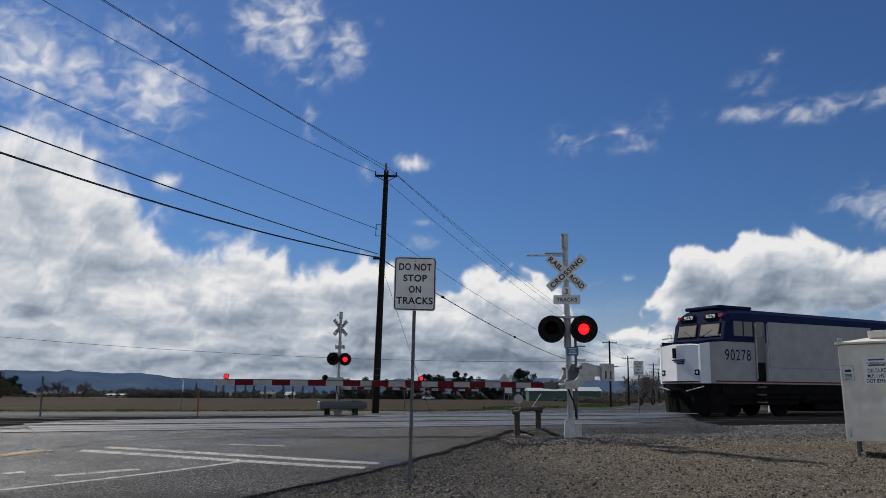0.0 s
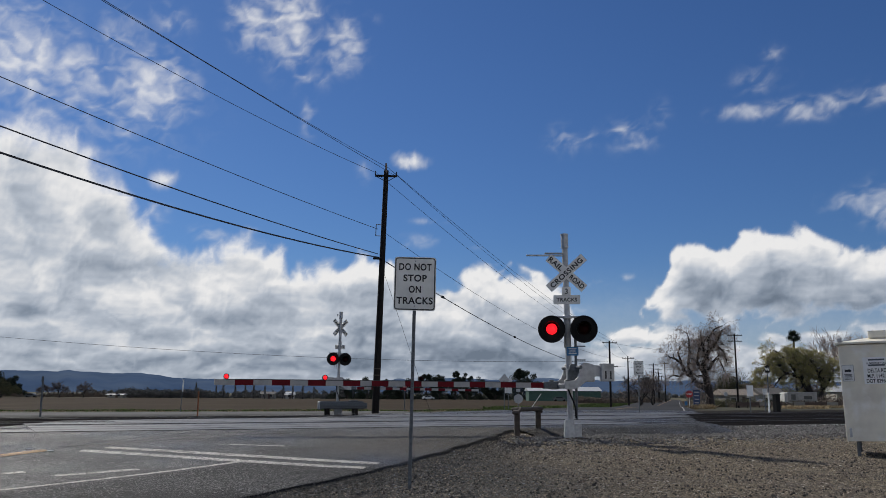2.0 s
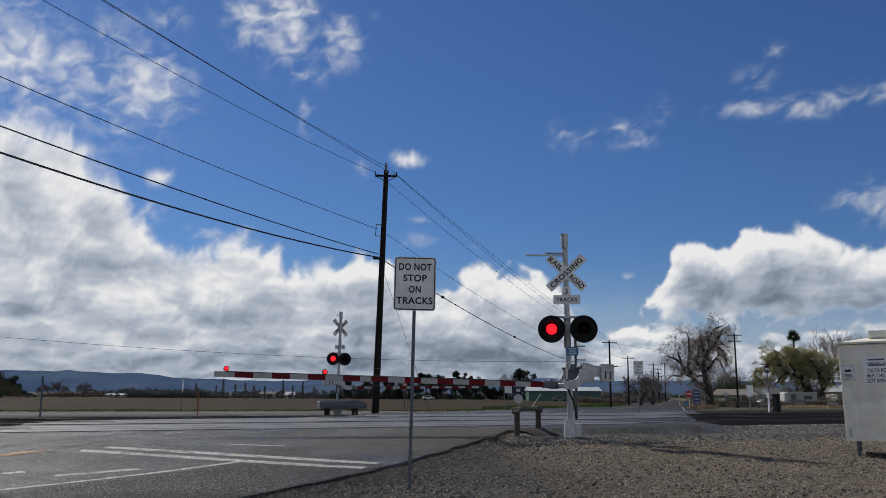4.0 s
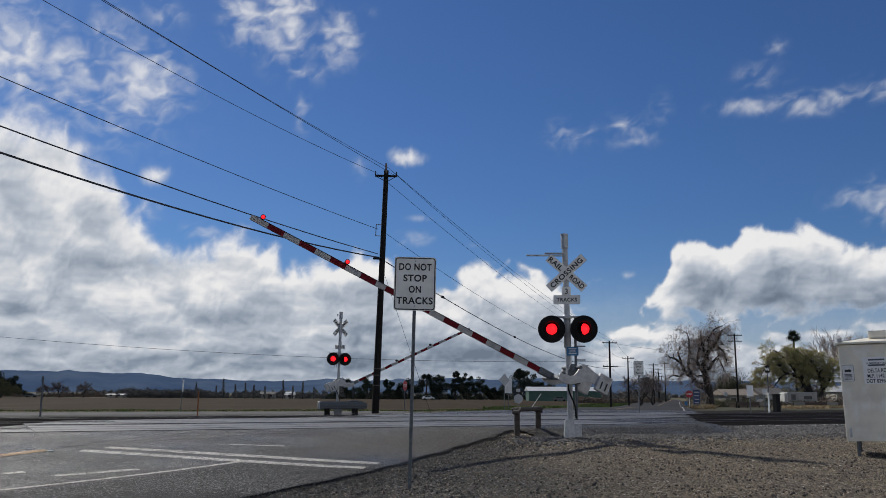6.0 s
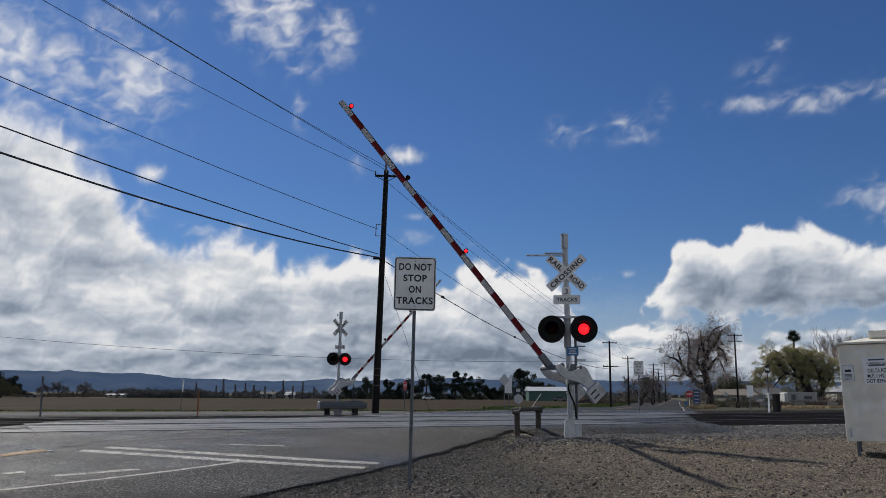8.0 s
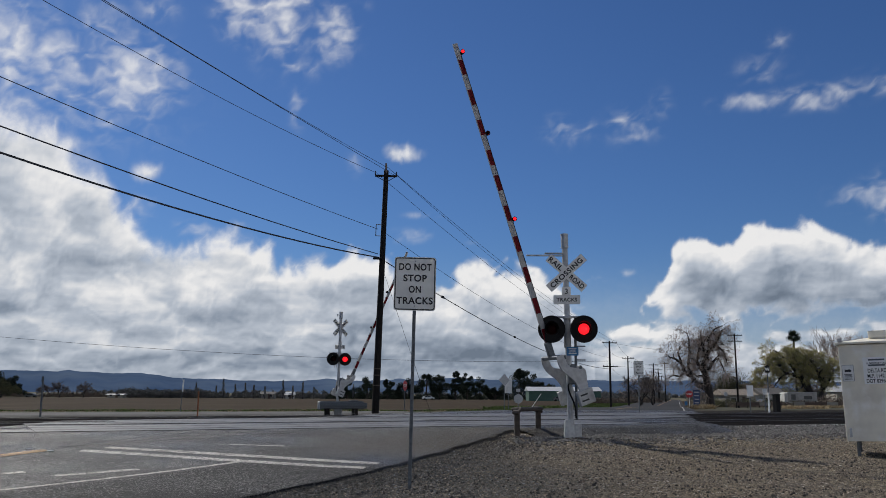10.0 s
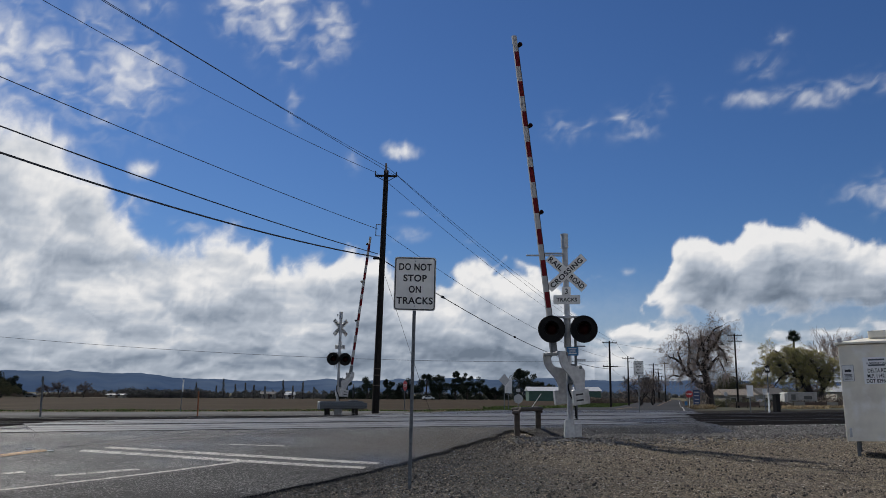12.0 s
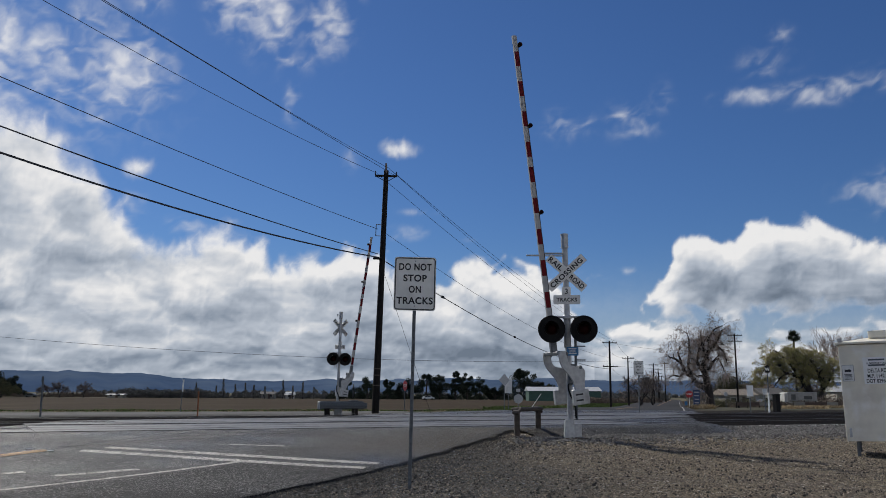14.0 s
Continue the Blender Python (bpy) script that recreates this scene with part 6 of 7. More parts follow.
def shaped_tree(x, y, label, seed, unit, limbs, radius, twig_len, droop, depth=2, per_m=2.2, leaf=None, leaf_size=0.1, per=10, thin=0.018, spread=40, twig=None, from_m=2.5, strands=0):
    """A tree whose limbs follow drawn bends; limbs of (start radius, bends), bends of (across, up) in units."""
    rng = random.Random(seed)
    t = thing("tree", pose(x, y, ground_z(x, y)), label, "tree")
    thick, out = [], []
    for r0, bends in limbs:
        depth_y = rng.uniform(-1.0, 1.0)
        pts = []
        for k, (u, v) in enumerate(bends):
            q = k / (len(bends) - 1)
            pts.append(Vector((u / unit, depth_y * q * 2.5 + rng.uniform(-0.1, 0.1), v / unit)))
        path = []
        for k in range(len(pts) - 1):
            n = max(int((pts[k + 1] - pts[k]).length / 0.4), 1)
            for j in range(n):
                q = (k + j / n) / (len(pts) - 1)
                p = pts[k].lerp(pts[k + 1], j / n) + Vector((rng.uniform(-1, 1), rng.uniform(-1, 1), rng.uniform(-1, 1))) * 0.06
                path.append((p, r0 * (1 - 0.8 * q) * radius))
        path.append((pts[-1], r0 * 0.15 * radius))
        thick.append(path)
        for k in range(1, len(path)):
            p = path[k][0]
            if p.z < from_m:
                continue
            for _ in range(int(per_m * (0.4 + 0.9 * k / len(path)) * rng.uniform(0.5, 1.6) + 0.5)):
                d = (path[k][0] - path[k - 1][0]).normalized() * 0.5
                w = Vector((rng.gauss(0, 1), rng.gauss(0, 1), rng.gauss(0.25, 0.8))).normalized() + d
                grow(rng, p, w, twig_len * rng.uniform(0.5, 1.3), max(path[k][1] * 0.4, 0.03), depth, out, droop, spread, (3, 5), 5, 0.2, 0.66, 0.0)
    thick += [p for p, d in out if d == depth]
    raw("trunk", *tube_mesh(thick, 7), BARK, t, smooth=True)
    fine = [[(p, max(r, thin)) for p, r in path] for path, d in out if d < depth]
    for path, d in out if strands else ():           # hanging whips
        if d == 1:
            for _ in range(strands):
                q, ln = path[rng.randint(1, len(path) - 1)][0], rng.uniform(0.6, 1.9)
                o = Vector((rng.gauss(0, 0.3), rng.gauss(0, 0.3), 0))
                fine.append([(q.copy(), thin * 0.8), (q + o - Vector((0, 0, ln * 0.3)), thin * 0.7), (q + o * 1.3 - Vector((0, 0, ln)), thin * 0.5)])
    tagged(raw("twig_mass", *tube_mesh(fine, 3), twig or TWIG, t), kind="stuff")
    if leaf:
        clumps = [(path[k][0], leaf_size * 4.5) for path, d in out if d < depth for k in (len(path) // 2, len(path) - 1)]
        tagged(raw("crown", *leaf_cloud(rng, clumps, per, leaf_size), leaf, t), kind="stuff")
    return t


# the bare tree beyond the tracks, its trunk leaning and its twigs hanging
shaped_tree(45.4, 149.0, "large bare weeping tree with a leaning trunk", 11, 32.2, [
    (1.0, ((0, -12), (-3, 40), (-10, 90), (-16, 130), (-26, 185), (-40, 210), (-20, 260), (5, 320), (35, 345), (60, 390), (80, 425))),
    (0.62, ((-14, 100), (-60, 120), (-105, 170), (-140, 185), (-150, 225), (-190, 260), (-230, 270))),
    (0.42, ((-105, 170), (-115, 220), (-100, 300), (-95, 370), (-100, 400))),
    (0.4, ((-38, 210), (-70, 240), (-60, 300), (-40, 350), (-50, 400))),
    (0.36, ((5, 320), (45, 335), (75, 310), (90, 260), (98, 235))),
    (0.4, ((-18, 190), (10, 230), (40, 270), (60, 250), (80, 200))),
    (0.26, ((-140, 185), (-160, 170), (-200, 172), (-225, 160))),
    (0.36, ((5, 320), (0, 380), (20, 420), (60, 440))),
    (0.3, ((-150, 225), (-165, 290), (-150, 340))),
    (0.3, ((-20, 260), (-35, 330), (-10, 390)))], 0.82, 1.3, 0.09, depth=3, thin=0.01, per_m=2.0, strands=1)
# the greening tree behind the trailer
shaped_tree(81.0, 190.0, "spreading tree just coming into olive-green leaf", 23, 25.8, [
    (1.0, ((0, -12), (-15, 55), (-45, 95), (-75, 145), (-105, 170), (-155, 185), (-195, 225), (-245, 255))),
    (0.9, ((2, 0), (20, 65), (35, 105), (15, 165), (-5, 225), (-45, 275))),
    (0.5, ((-75, 145), (-95, 215), (-85, 265), (-100, 300))),
    (0.55, ((-15, 55), (-40, 105), (-30, 175), (-55, 235), (-40, 290))),
    (0.45, ((-105, 170), (-145, 245), (-185, 295), (-225, 315))),
    (0.4, ((20, 65), (55, 125), (75, 165), (90, 200))),
    (0.35, ((-195, 225), (-265, 225), (-295, 185), (-305, 150))),
    (0.35, ((-155, 185), (-195, 165), (-225, 125), (-245, 100))),
    (0.35, ((-95, 215), (-130, 280), (-150, 320))),
    (0.3, ((15, 165), (45, 200), (60, 250)))], 0.75, 1.75, 0.1, leaf=LEAF_GREEN, leaf_size=0.1, per=10, thin=0.016, per_m=1.9, from_m=4.2, strands=1)
tree(96.5, 215.0, "bare fan-shaped tree with fine upright twigs", 31, 17.0, (0, 0), True, depth=4, droop=-0.02, spread=26, trunk_r=0.4, trunk_part=0.15, kids=(4, 5), shrink=0.66, wobble=0.1, thin=0.022)
tree(109.0, 232.0, "bare fan-shaped tree with fine upright twigs", 37, 16.0, (0, 0), True, depth=4, droop=-0.02, spread=26, trunk_r=0.4, trunk_part=0.15, kids=(4, 5), shrink=0.66, wobble=0.1, thin=0.022)
tree(38.6, 172.0, "small bare roadside tree", 41, 5.4, (0.3, 0), True, depth=4, spread=40, trunk_r=0.26, trunk_part=0.2, thin=0.026, kids=(4, 5), shrink=0.68, twig=TWIG_DARK)
tree(43.0, 180.0, "small bare roadside tree", 43, 5.6, (-0.3, 0), True, depth=4, spread=40, trunk_r=0.26, trunk_part=0.2, thin=0.026, kids=(4, 5), shrink=0.68, twig=TWIG_DARK)
tree(42.3, 187.0, "small bare roadside tree", 47, 6.2, (0.1, 0), True, depth=4, spread=42, trunk_r=0.2, trunk_part=0.2, thin=0.02, kids=(3, 4), shrink=0.68)


def palm(x, y, h):
    t = thing("palm_tree", pose(x, y, ground_z(x, y)), "tall fan palm with a shaggy round head", "palm tree")
    raw("trunk", *tube_mesh([[(Vector((0, 0, -0.3)), 0.36), (Vector((0.15, 0, h * 0.5)), 0.27), (Vector((0, 0, h)), 0.26)]], 9), BARK, t)
    rng = random.Random(5)
    verts, faces = [], []
    for k in range(70):
        a, e = rng.uniform(0, 6.28), radians(rng.uniform(-50, 85))
        d = Vector((math.cos(a) * math.cos(e), math.sin(a) * math.cos(e), math.sin(e)))
        u = d.cross(Vector((0, 0, 1))).normalized()
        u.rotate(Matrix.Rotation(rng.uniform(-1.4, 1.4), 3, d))
        o = Vector((0, 0, h + 0.7))
        ln = rng.uniform(0.8, 2.4)
        n0 = len(verts)
        stem = o + d * ln * 0.25
        verts += [o, o + u * 0.03, stem + u * 0.03, stem]
        faces.append((n0, n0 + 1, n0 + 2, n0 + 3))
        for j in range(-4, 5):
            q = radians(j * 14)
            tip = stem + (d * math.cos(q) + u * math.sin(q)) * ln * 0.75 - Vector((0, 0, 0.25))
            side = (u * math.cos(q) - d * math.sin(q)) * 0.07
            n0 = len(verts)
            verts += [stem - side * 0.4, stem + side * 0.4, (stem + tip) / 2 + side, tip, (stem + tip) / 2 - side]
            faces.append((n0, n0 + 1, n0 + 2, n0 + 3, n0 + 4))
    raw("frond_crown", verts, faces, LEAF_PALM, t)
    return t


palm(92.6, 230.0, 17.0)

# dark eucalyptus and shrubs across the field
for k, (px, py, blobs, lf) in enumerate((
        (-14.0, 335.0, [(0, 4.6, 2.4), (-2.2, 3.2, 2.0), (2.4, 3.0, 2.2)], None),
        (-20.5, 330.0, [(0, 5.4, 1.6), (0.6, 3.0, 2.0)], None),
        (-6.0, 335.0, [(0, 6.8, 2.8), (-2.6, 4.6, 2.4), (2.4, 4.2, 2.6), (0.5, 8.6, 1.6)], None),
        (-1.0, 338.0, [(0, 7.2, 2.2), (1.8, 5.2, 2.2), (-1.2, 4.0, 2.6)], None),
        (5.0, 332.0, [(0, 9.6, 1.2), (0.6, 7.0, 1.6), (-1.0, 5.0, 2.0), (1.4, 4.0, 2.2)], None),
        (9.5, 336.0, [(0, 7.2, 1.6), (-1.6, 5.0, 2.0), (1.8, 5.6, 1.7), (0, 3.0, 2.4)], None),
        (14.5, 338.0, [(0, 5.8, 2.0), (2.0, 4.0, 2.0), (-2.0, 3.0, 2.4)], None),
        (29.0, 332.0, [(0, 8.2, 3.0), (-3.6, 6.2, 2.5), (3.0, 7.4, 2.8), (0, 4.0, 3.2), (0.8, 10.2, 2.0), (4.6, 4.6, 2.4), (-5.0, 4.0, 2.2)], None),
        (37.0, 336.0, [(0, 5.4, 2.2), (-1.2, 4.2, 2.4), (2.4, 4.0, 2.2)], None),
        (20.5, 340.0, [(0, 3.2, 2.2), (-2.2, 2.4, 1.8), (2.2, 2.6, 2.0)], None),
        (37.0, 344.0, [(0, 4.0, 2.2), (2.4, 3.0, 2.2), (5.0, 3.0, 2.2)], None),
        (-36.0, 334.0, [(0, 5.6, 1.9), (0.3, 3.0, 2.3)], None),
        (-28.0, 330.0, [(0, 5.4, 2.4), (2.2, 4.0, 2.2), (-2.0, 3.4, 2.0)], None),
        (-160.0, 318.0, [(0, 5.2, 3.0), (-4.0, 6.0, 3.2), (3.6, 4.0, 2.6), (-8.0, 5.0, 3.0), (6.0, 3.0, 2.4)], None),
        (-150.0, 300.0, [(0, 3.2, 2.6), (-3.0, 3.0, 2.2), (2.6, 2.6, 2.0)], LEAF_DUSK),
        (-175.0, 330.0, [(0, 6.0, 3.4), (-5.0, 6.5, 3.6), (4.0, 5.0, 3.0)], None))):
    dense_tree(px, py, "dark full evergreen at the far field edge" if lf is None else "dull olive round shrub at the field edge", 100 + k, blobs, lf, group="far field trees")
for k, (px, py, h) in enumerate(((-82.5, 332, 7.6), (-78.0, 332, 5.4), (-74.5, 333, 6.0), (-71.0, 332, 5.2), (-67.0, 333, 4.6), (-60.0, 332, 7.0), (-56.5, 333, 5.0), (-52.5, 332, 6.6), (-48.5, 333, 4.4), (-37.5, 331, 8.2), (-33.5, 332, 5.6), (-95.0, 340, 6.0), (-88.5, 345, 5.0))):
    conifer(px, py, h, 200 + k, w=0.12 if h > 6.5 else 0.075)
for k, (px, py, h) in enumerate(((-138.0, 318, 5.4), (-131.0, 322, 5.6), (-143.0, 316, 4.6))):
    tree(px, py, "bare brown shrub tree by the farm", 300 + k, h, (0, 0), True, depth=4, spread=44, trunk_r=0.2, trunk_part=0.15, thin=0.035, kids=(4, 5), shrink=0.66, twig=TWIG_DARK)


def hedge(x0, x1, y, h, seed, label, leaf, size=0.3, n=160, per=34):
    """A far run of shrubs that nobody could count."""
    rng = random.Random(seed)
    clumps = []
    for _ in range(n):
        x = rng.uniform(x0, x1)
        hh = h * (0.55 + 0.45 * noise.noise((x * 0.12, seed, 0))) * rng.uniform(0.3, 1.0)
        clumps.append((Vector((x, y + rng.uniform(-4, 4), ground_z(x, y) + hh)), 0.9 + 0.25 * h * rng.random()))
        clumps.append((Vector((x, y + rng.uniform(-4, 4), ground_z(x, y) + hh * 0.4)), 1.0))
    v, f = leaf_cloud(rng, clumps, per, size, 0.6)
    return tagged(raw("far_hedge", v, f, leaf), label, "hedge", kind="stuff")


hedge(-128, -92, 345, 4.6, 1, "grey-green winter scrub along the far field edge", LEAF_GREY, n=260)
hedge(-100, -45, 352, 2.8, 2, "low grey scrub along the far field edge", LEAF_GREY, n=200)
hedge(-190, -120, 360, 2.6, 3, "low brown scrub along the far field edge", LEAF_BROWN, n=160)
hedge(-45, 45, 348, 3.0, 4, "dark shrubs along the far field edge", LEAF_DARK, n=330)
hedge(44, 84, 330, 5.2, 5, "dark trees where the road runs out", LEAF_GREY, n=240)
hedge(84, 190, 300, 6.5, 6, "dark scrub behind the houses", LEAF_GREY, n=420)
hedge(38, 60, 245, 1.6, 7, "brown roadside scrub", LEAF_BROWN, n=140)
hedge(-260, 260, 640, 5.0, 8, "far dark tree line", LEAF_GREY, size=1.2, n=500, per=10)
hedge(86, 130, 232, 3.2, 9, "dark shrubs beside the houses", LEAF_DARK, n=150)
hedge(50, 100, 162, 1.1, 10, "low brown shrubs in front of the houses", LEAF_BROWN, size=0.16, n=90, per=60)
hedge(60, 66, 172, 1.8, 12, "grey winter shrubs in front of the houses", LEAF_DUSK, size=0.2, n=40, per=50)
hedge(60, 84, 196, 4.6, 13, "dark evergreen shrubs between the houses", LEAF_DARK, size=0.3, n=70, per=40)
hedge(60.5, 66, 192, 9.0, 14, "dark evergreen shrubs behind the bare tree", LEAF_DUSK, size=0.16, n=60, per=120)
hedge(51, 66, 167, 2.0, 16, "tangled grey-brown shrubs before the house", LEAF_DUSK, size=0.14, n=64, per=70)
hedge(72, 150, 242, 7.0, 15, "brown winter scrub behind the houses", LEAF_BROWN, size=0.3, n=320)
hedge(74, 92, 176, 2.8, 11, "brown shrubs beside the trailer", LEAF_BROWN, size=0.25, n=60, per=40)


def grass(name, places, h, label, material, seed, blades=26, spread=0.5, category="grass", width=0.02):
    """Tufts of thin blades."""
    rng = random.Random(seed)
    verts, faces = [], []
    for x, y, k in places:
        for _ in range(blades):
            a, r = rng.uniform(0, 6.28), spread * k * rng.random() ** 0.6
            bx, by = x + r * math.cos(a), y + r * math.sin(a)
            z = ground_z(bx, by) - 0.02
            hh = h * k * rng.uniform(0.45, 1.1)
            lx, ly = rng.gauss(0, 0.55) * hh, rng.gauss(0, 0.55) * hh
            w = width * rng.uniform(0.6, 1.5)
            c, s = math.cos(a * 3) * w, math.sin(a * 3) * w
            n0 = len(verts)
            verts += [(bx - c, by - s, z), (bx + c, by + s, z), (bx + lx * 0.5 + c * 0.7, by + ly * 0.5 + s * 0.7, z + hh * 0.6), (bx + lx, by + ly, z + hh)]
            faces.append((n0, n0 + 1, n0 + 2, n0 + 3))
    return tagged(raw(name, verts, faces, material), label, category, kind="stuff")


rng = random.Random(77)
grass("weeds", [(5.5 + 0.2667 * (yy - 60) - 0.6 - 9 * rng.random() ** 1.5, yy, rng.uniform(0.6, 1.3)) for yy in [rng.uniform(85, 210) for _ in range(700)]], 0.34, "green weeds along the field margin", WEED, 1, 30, 0.8, width=0.05)
spots = []
for _ in range(900):
    x = rng.uniform(-75, 16)
    y = 66 + 0.12 * x + rng.gauss(0, 1.2)
    spots.append((x, y, rng.uniform(0.4, 1.0) * (0.8 + 0.5 * noise.noise((x * 0.15, 0, 0)))))
grass("verge_grass", spots, 0.24, "low green and dry grass along the side road", WEED, 2, 20, 0.7, width=0.04)
grass("verge_dry_grass", [(x + rng.uniform(-1, 1), y + rng.uniform(-1.5, 0.4), k * 0.8) for x, y, k in spots[:500]], 0.22, "low dry grass along the side road", DRY, 3, 20, 0.7, width=0.04)
grass("grass_tuft", [(25.6 + rng.gauss(0, 0.5), 86.0 + rng.gauss(0, 0.6), rng.uniform(0.5, 1.1)) for _ in range(44)], 0.5, "mound of dry straw-coloured grass", DRY, 4, 40, 0.5, width=0.03)
grass("grass_tuft", [(39 + rng.uniform(-2.0, 2.0), 95.0 + rng.gauss(0, 0.8), rng.uniform(0.5, 1.1)) for _ in range(90)], 0.4, "mound of dry straw-coloured grass", DRY, 5, 40, 0.6, width=0.03)
grass("grass_tuft", [(55 + rng.uniform(-3, 3), 118.0 + rng.gauss(0, 0.8), rng.uniform(0.6, 1.1)) for _ in range(50)], 0.4, "mound of dry straw-coloured grass", DRY, 6, 36, 0.6, width=0.03)

# ---- buildings and vehicles far off ----
WALL_CREAM = mat("cream_siding", (0.27, 0.25, 0.21), 0.8, 0, (0.2, 0.185, 0.16), 1.5, stain=(0.25, 0.23, 0.2), stain_amount=0.4)
WALL_WHITE = mat("white_siding", (0.5, 0.49, 0.45), 0.7, 0, (0.42, 0.41, 0.38), 1.5, stain=(0.35, 0.34, 0.32), stain_amount=0.4)
WALL_GREEN = mat("green_metal_siding", (0.05, 0.11, 0.085), 0.6, 0.2, (0.04, 0.09, 0.07), 1.0)
ROOF_GREY = mat("grey_roof", (0.13, 0.12, 0.11), 0.9, 0, (0.09, 0.085, 0.08), 2, stain=(0.1, 0.1, 0.1))
ROOF_BROWN = mat("brown_roof", (0.1, 0.07, 0.055), 0.9, 0, (0.07, 0.05, 0.04), 2)
ROOF_TAN = mat("tan_shingle_roof", (0.24, 0.2, 0.16), 0.9, 0, (0.15, 0.13, 0.105), 3, stain=(0.12, 0.11, 0.1))
ROOF_PALE = mat("pale_metal_roof", (0.5, 0.51, 0.5), 0.5, 0.2, (0.42, 0.43, 0.42), 1)


def house(x, y, w, d, h, roof_h, rz, wall, roof, label, windows=2, name="house", door=True):
    t = thing(name, pose(x, y, ground_z(x, y) - 0.05, 0, 0, rz), label, name.replace("_", " "))
    part("wall", box(w, d, h, 0, 0, 0, 0.02), wall, t)
    bm = bmesh.new()
    e = 0.45
    pts = [(-w / 2 - e, -d / 2 - e, h), (w / 2 + e, -d / 2 - e, h), (w / 2 + e, d / 2 + e, h), (-w / 2 - e, d / 2 + e, h), (-w / 2 - e, 0, h + roof_h), (w / 2 + e, 0, h + roof_h)]
    lower = [bm.verts.new(p) for p in pts]
    for f in ((0, 1, 5, 4), (2, 3, 4, 5), (0, 4, 3), (1, 2, 5), (3, 2, 1, 0)):
        bm.faces.new([lower[k] for k in f])
    part("roof", bm, roof, t)
    for k in range(windows):
        wx = -w / 2 + w * (k + 0.5) / windows
        win = part("window", box(1.2, 0.08, 1.0, wx, -d / 2 - 0.01, h * 0.38, 0.01), WALL_WHITE, t)
        part("pane", box(1.04, 0.02, 0.84, wx, -d / 2 - 0.055, h * 0.38 + 0.08), T_GLASS, win)
    if door:
        part("door", box(0.9, 0.06, 2.0, w * 0.12, -d / 2 - 0.02, 0, 0.01), ROOF_BROWN, t)
    return t


house(41.0, 300.0, 24.0, 12.0, 3.4, 1.4, 0, WALL_GREEN, ROOF_PALE, "long green metal farm shed with a pale roof", 0, "shed", False)
house(58.0, 175.0, 6.0, 6.0, 2.3, 1.2, 6, WALL_CREAM, ROOF_TAN, "small white house with a grey gable roof", 2)
house(67.0, 182.0, 5.6, 5.0, 2.4, 1.4, 20, WALL_WHITE, ROOF_GREY, "cream house with a pale hipped roof", 3)
house(93.0, 200.0, 9.0, 7.0, 3.2, 1.4, -4, WALL_CREAM, ROOF_PALE, "pale house partly behind shrubs", 3)
house(79.0, 222.0, 8.0, 7.0, 3.0, 2.2, 0, WALL_CREAM, ROOF_BROWN, "house with a brown roof behind the trees", 2)
house(-66.5, 338.0, 5.0, 4.0, 1.8, 0.9, 0, WALL_CREAM, ROOF_GREY, "small farm building across the field", 2)
house(-124.0, 336.0, 6.0, 4.0, 1.2, 0.35, 0, WALL_CREAM, ROOF_PALE, "low farm building across the field", 2)
house(-59.0, 342.0, 3.0, 3.0, 1.5, 1.2, 0, WALL_WHITE, ROOF_PALE, "white domed farm shed across the field", 1)


TRAILER_GREY = mat("trailer_siding", (0.3, 0.29, 0.265), 0.6, 0, (0.24, 0.23, 0.21), 1.5, stain=(0.18, 0.175, 0.16), stain_amount=0.4)


def trailer(x, y):
    t = thing("travel_trailer", pose(x, y, ground_z(x, y), 0, 0, 6), "white travel trailer parked in front of a house", "trailer")
    bm = box(5.9, 2.4, 2.3, 0.2, 0, 0.55, 0.12, seg=3)
    part("body", bm, TRAILER_GREY, t)
    part("front_cap", box(0.7, 2.36, 2.1, -2.95, 0, 0.62, 0.22, seg=3), WALL_WHITE, t, "white moulded front cap")
    part("window", box(0.9, 0.04, 1.0, -1.6, -1.2, 1.4, 0.02), T_GLASS, t)
    part("window", box(1.6, 0.04, 0.6, 1.3, -1.2, 1.5, 0.02), T_GLASS, t)
    part("stripe", box(5.4, 0.03, 0.18, 0.3, -1.2, 1.05), ROOF_GREY, t)
    for wx in (-0.5, 0.4):
        part("wheel", cyl(0.36, (wx, -1.2, 0.36), (wx, -0.95, 0.36), seg=16), T_DARK, t)
    part("hitch", box(1.2, 0.2, 0.12, -3.8, 0, 0.5), T_DARK, t)
    return t


trailer(67.9, 168.0)


def parked_car(x, y, rz, paint, label, van=False):
    t = thing("car", pose(x, y, ground_z(x, y), 0, 0, rz), label, "car", "parked vehicles")
    top = 1.95 if van else 1.45
    prof = [(-2.2, 0.35), (2.2, 0.35), (2.25, 0.8), (1.5, 0.95), (0.9, top), (-1.5, top), (-2.1, 1.0), (-2.25, 0.8)]
    bm = plate(prof, 1.75, m=Matrix.Translation((0, -0.875, 0)))
    bmesh.ops.bevel(bm, geom=list(bm.edges), offset=0.08, segments=2, affect="EDGES")
    part("body", bm, paint, t)
    for s in (-1, 1):
        part("side_window", plate([(-1.4, 1.0), (1.0, 1.0), (0.75, top - 0.12), (-1.3, top - 0.12)], 0.02, m=Matrix.Translation((0, s * 0.885 - 0.01, 0))), T_GLASS, t)
        for wx in (-1.35, 1.35):
            part("wheel", cyl(0.33, (wx, s * 0.7, 0.33), (wx, s * 0.9, 0.33), seg=16), T_DARK, t)
    return t


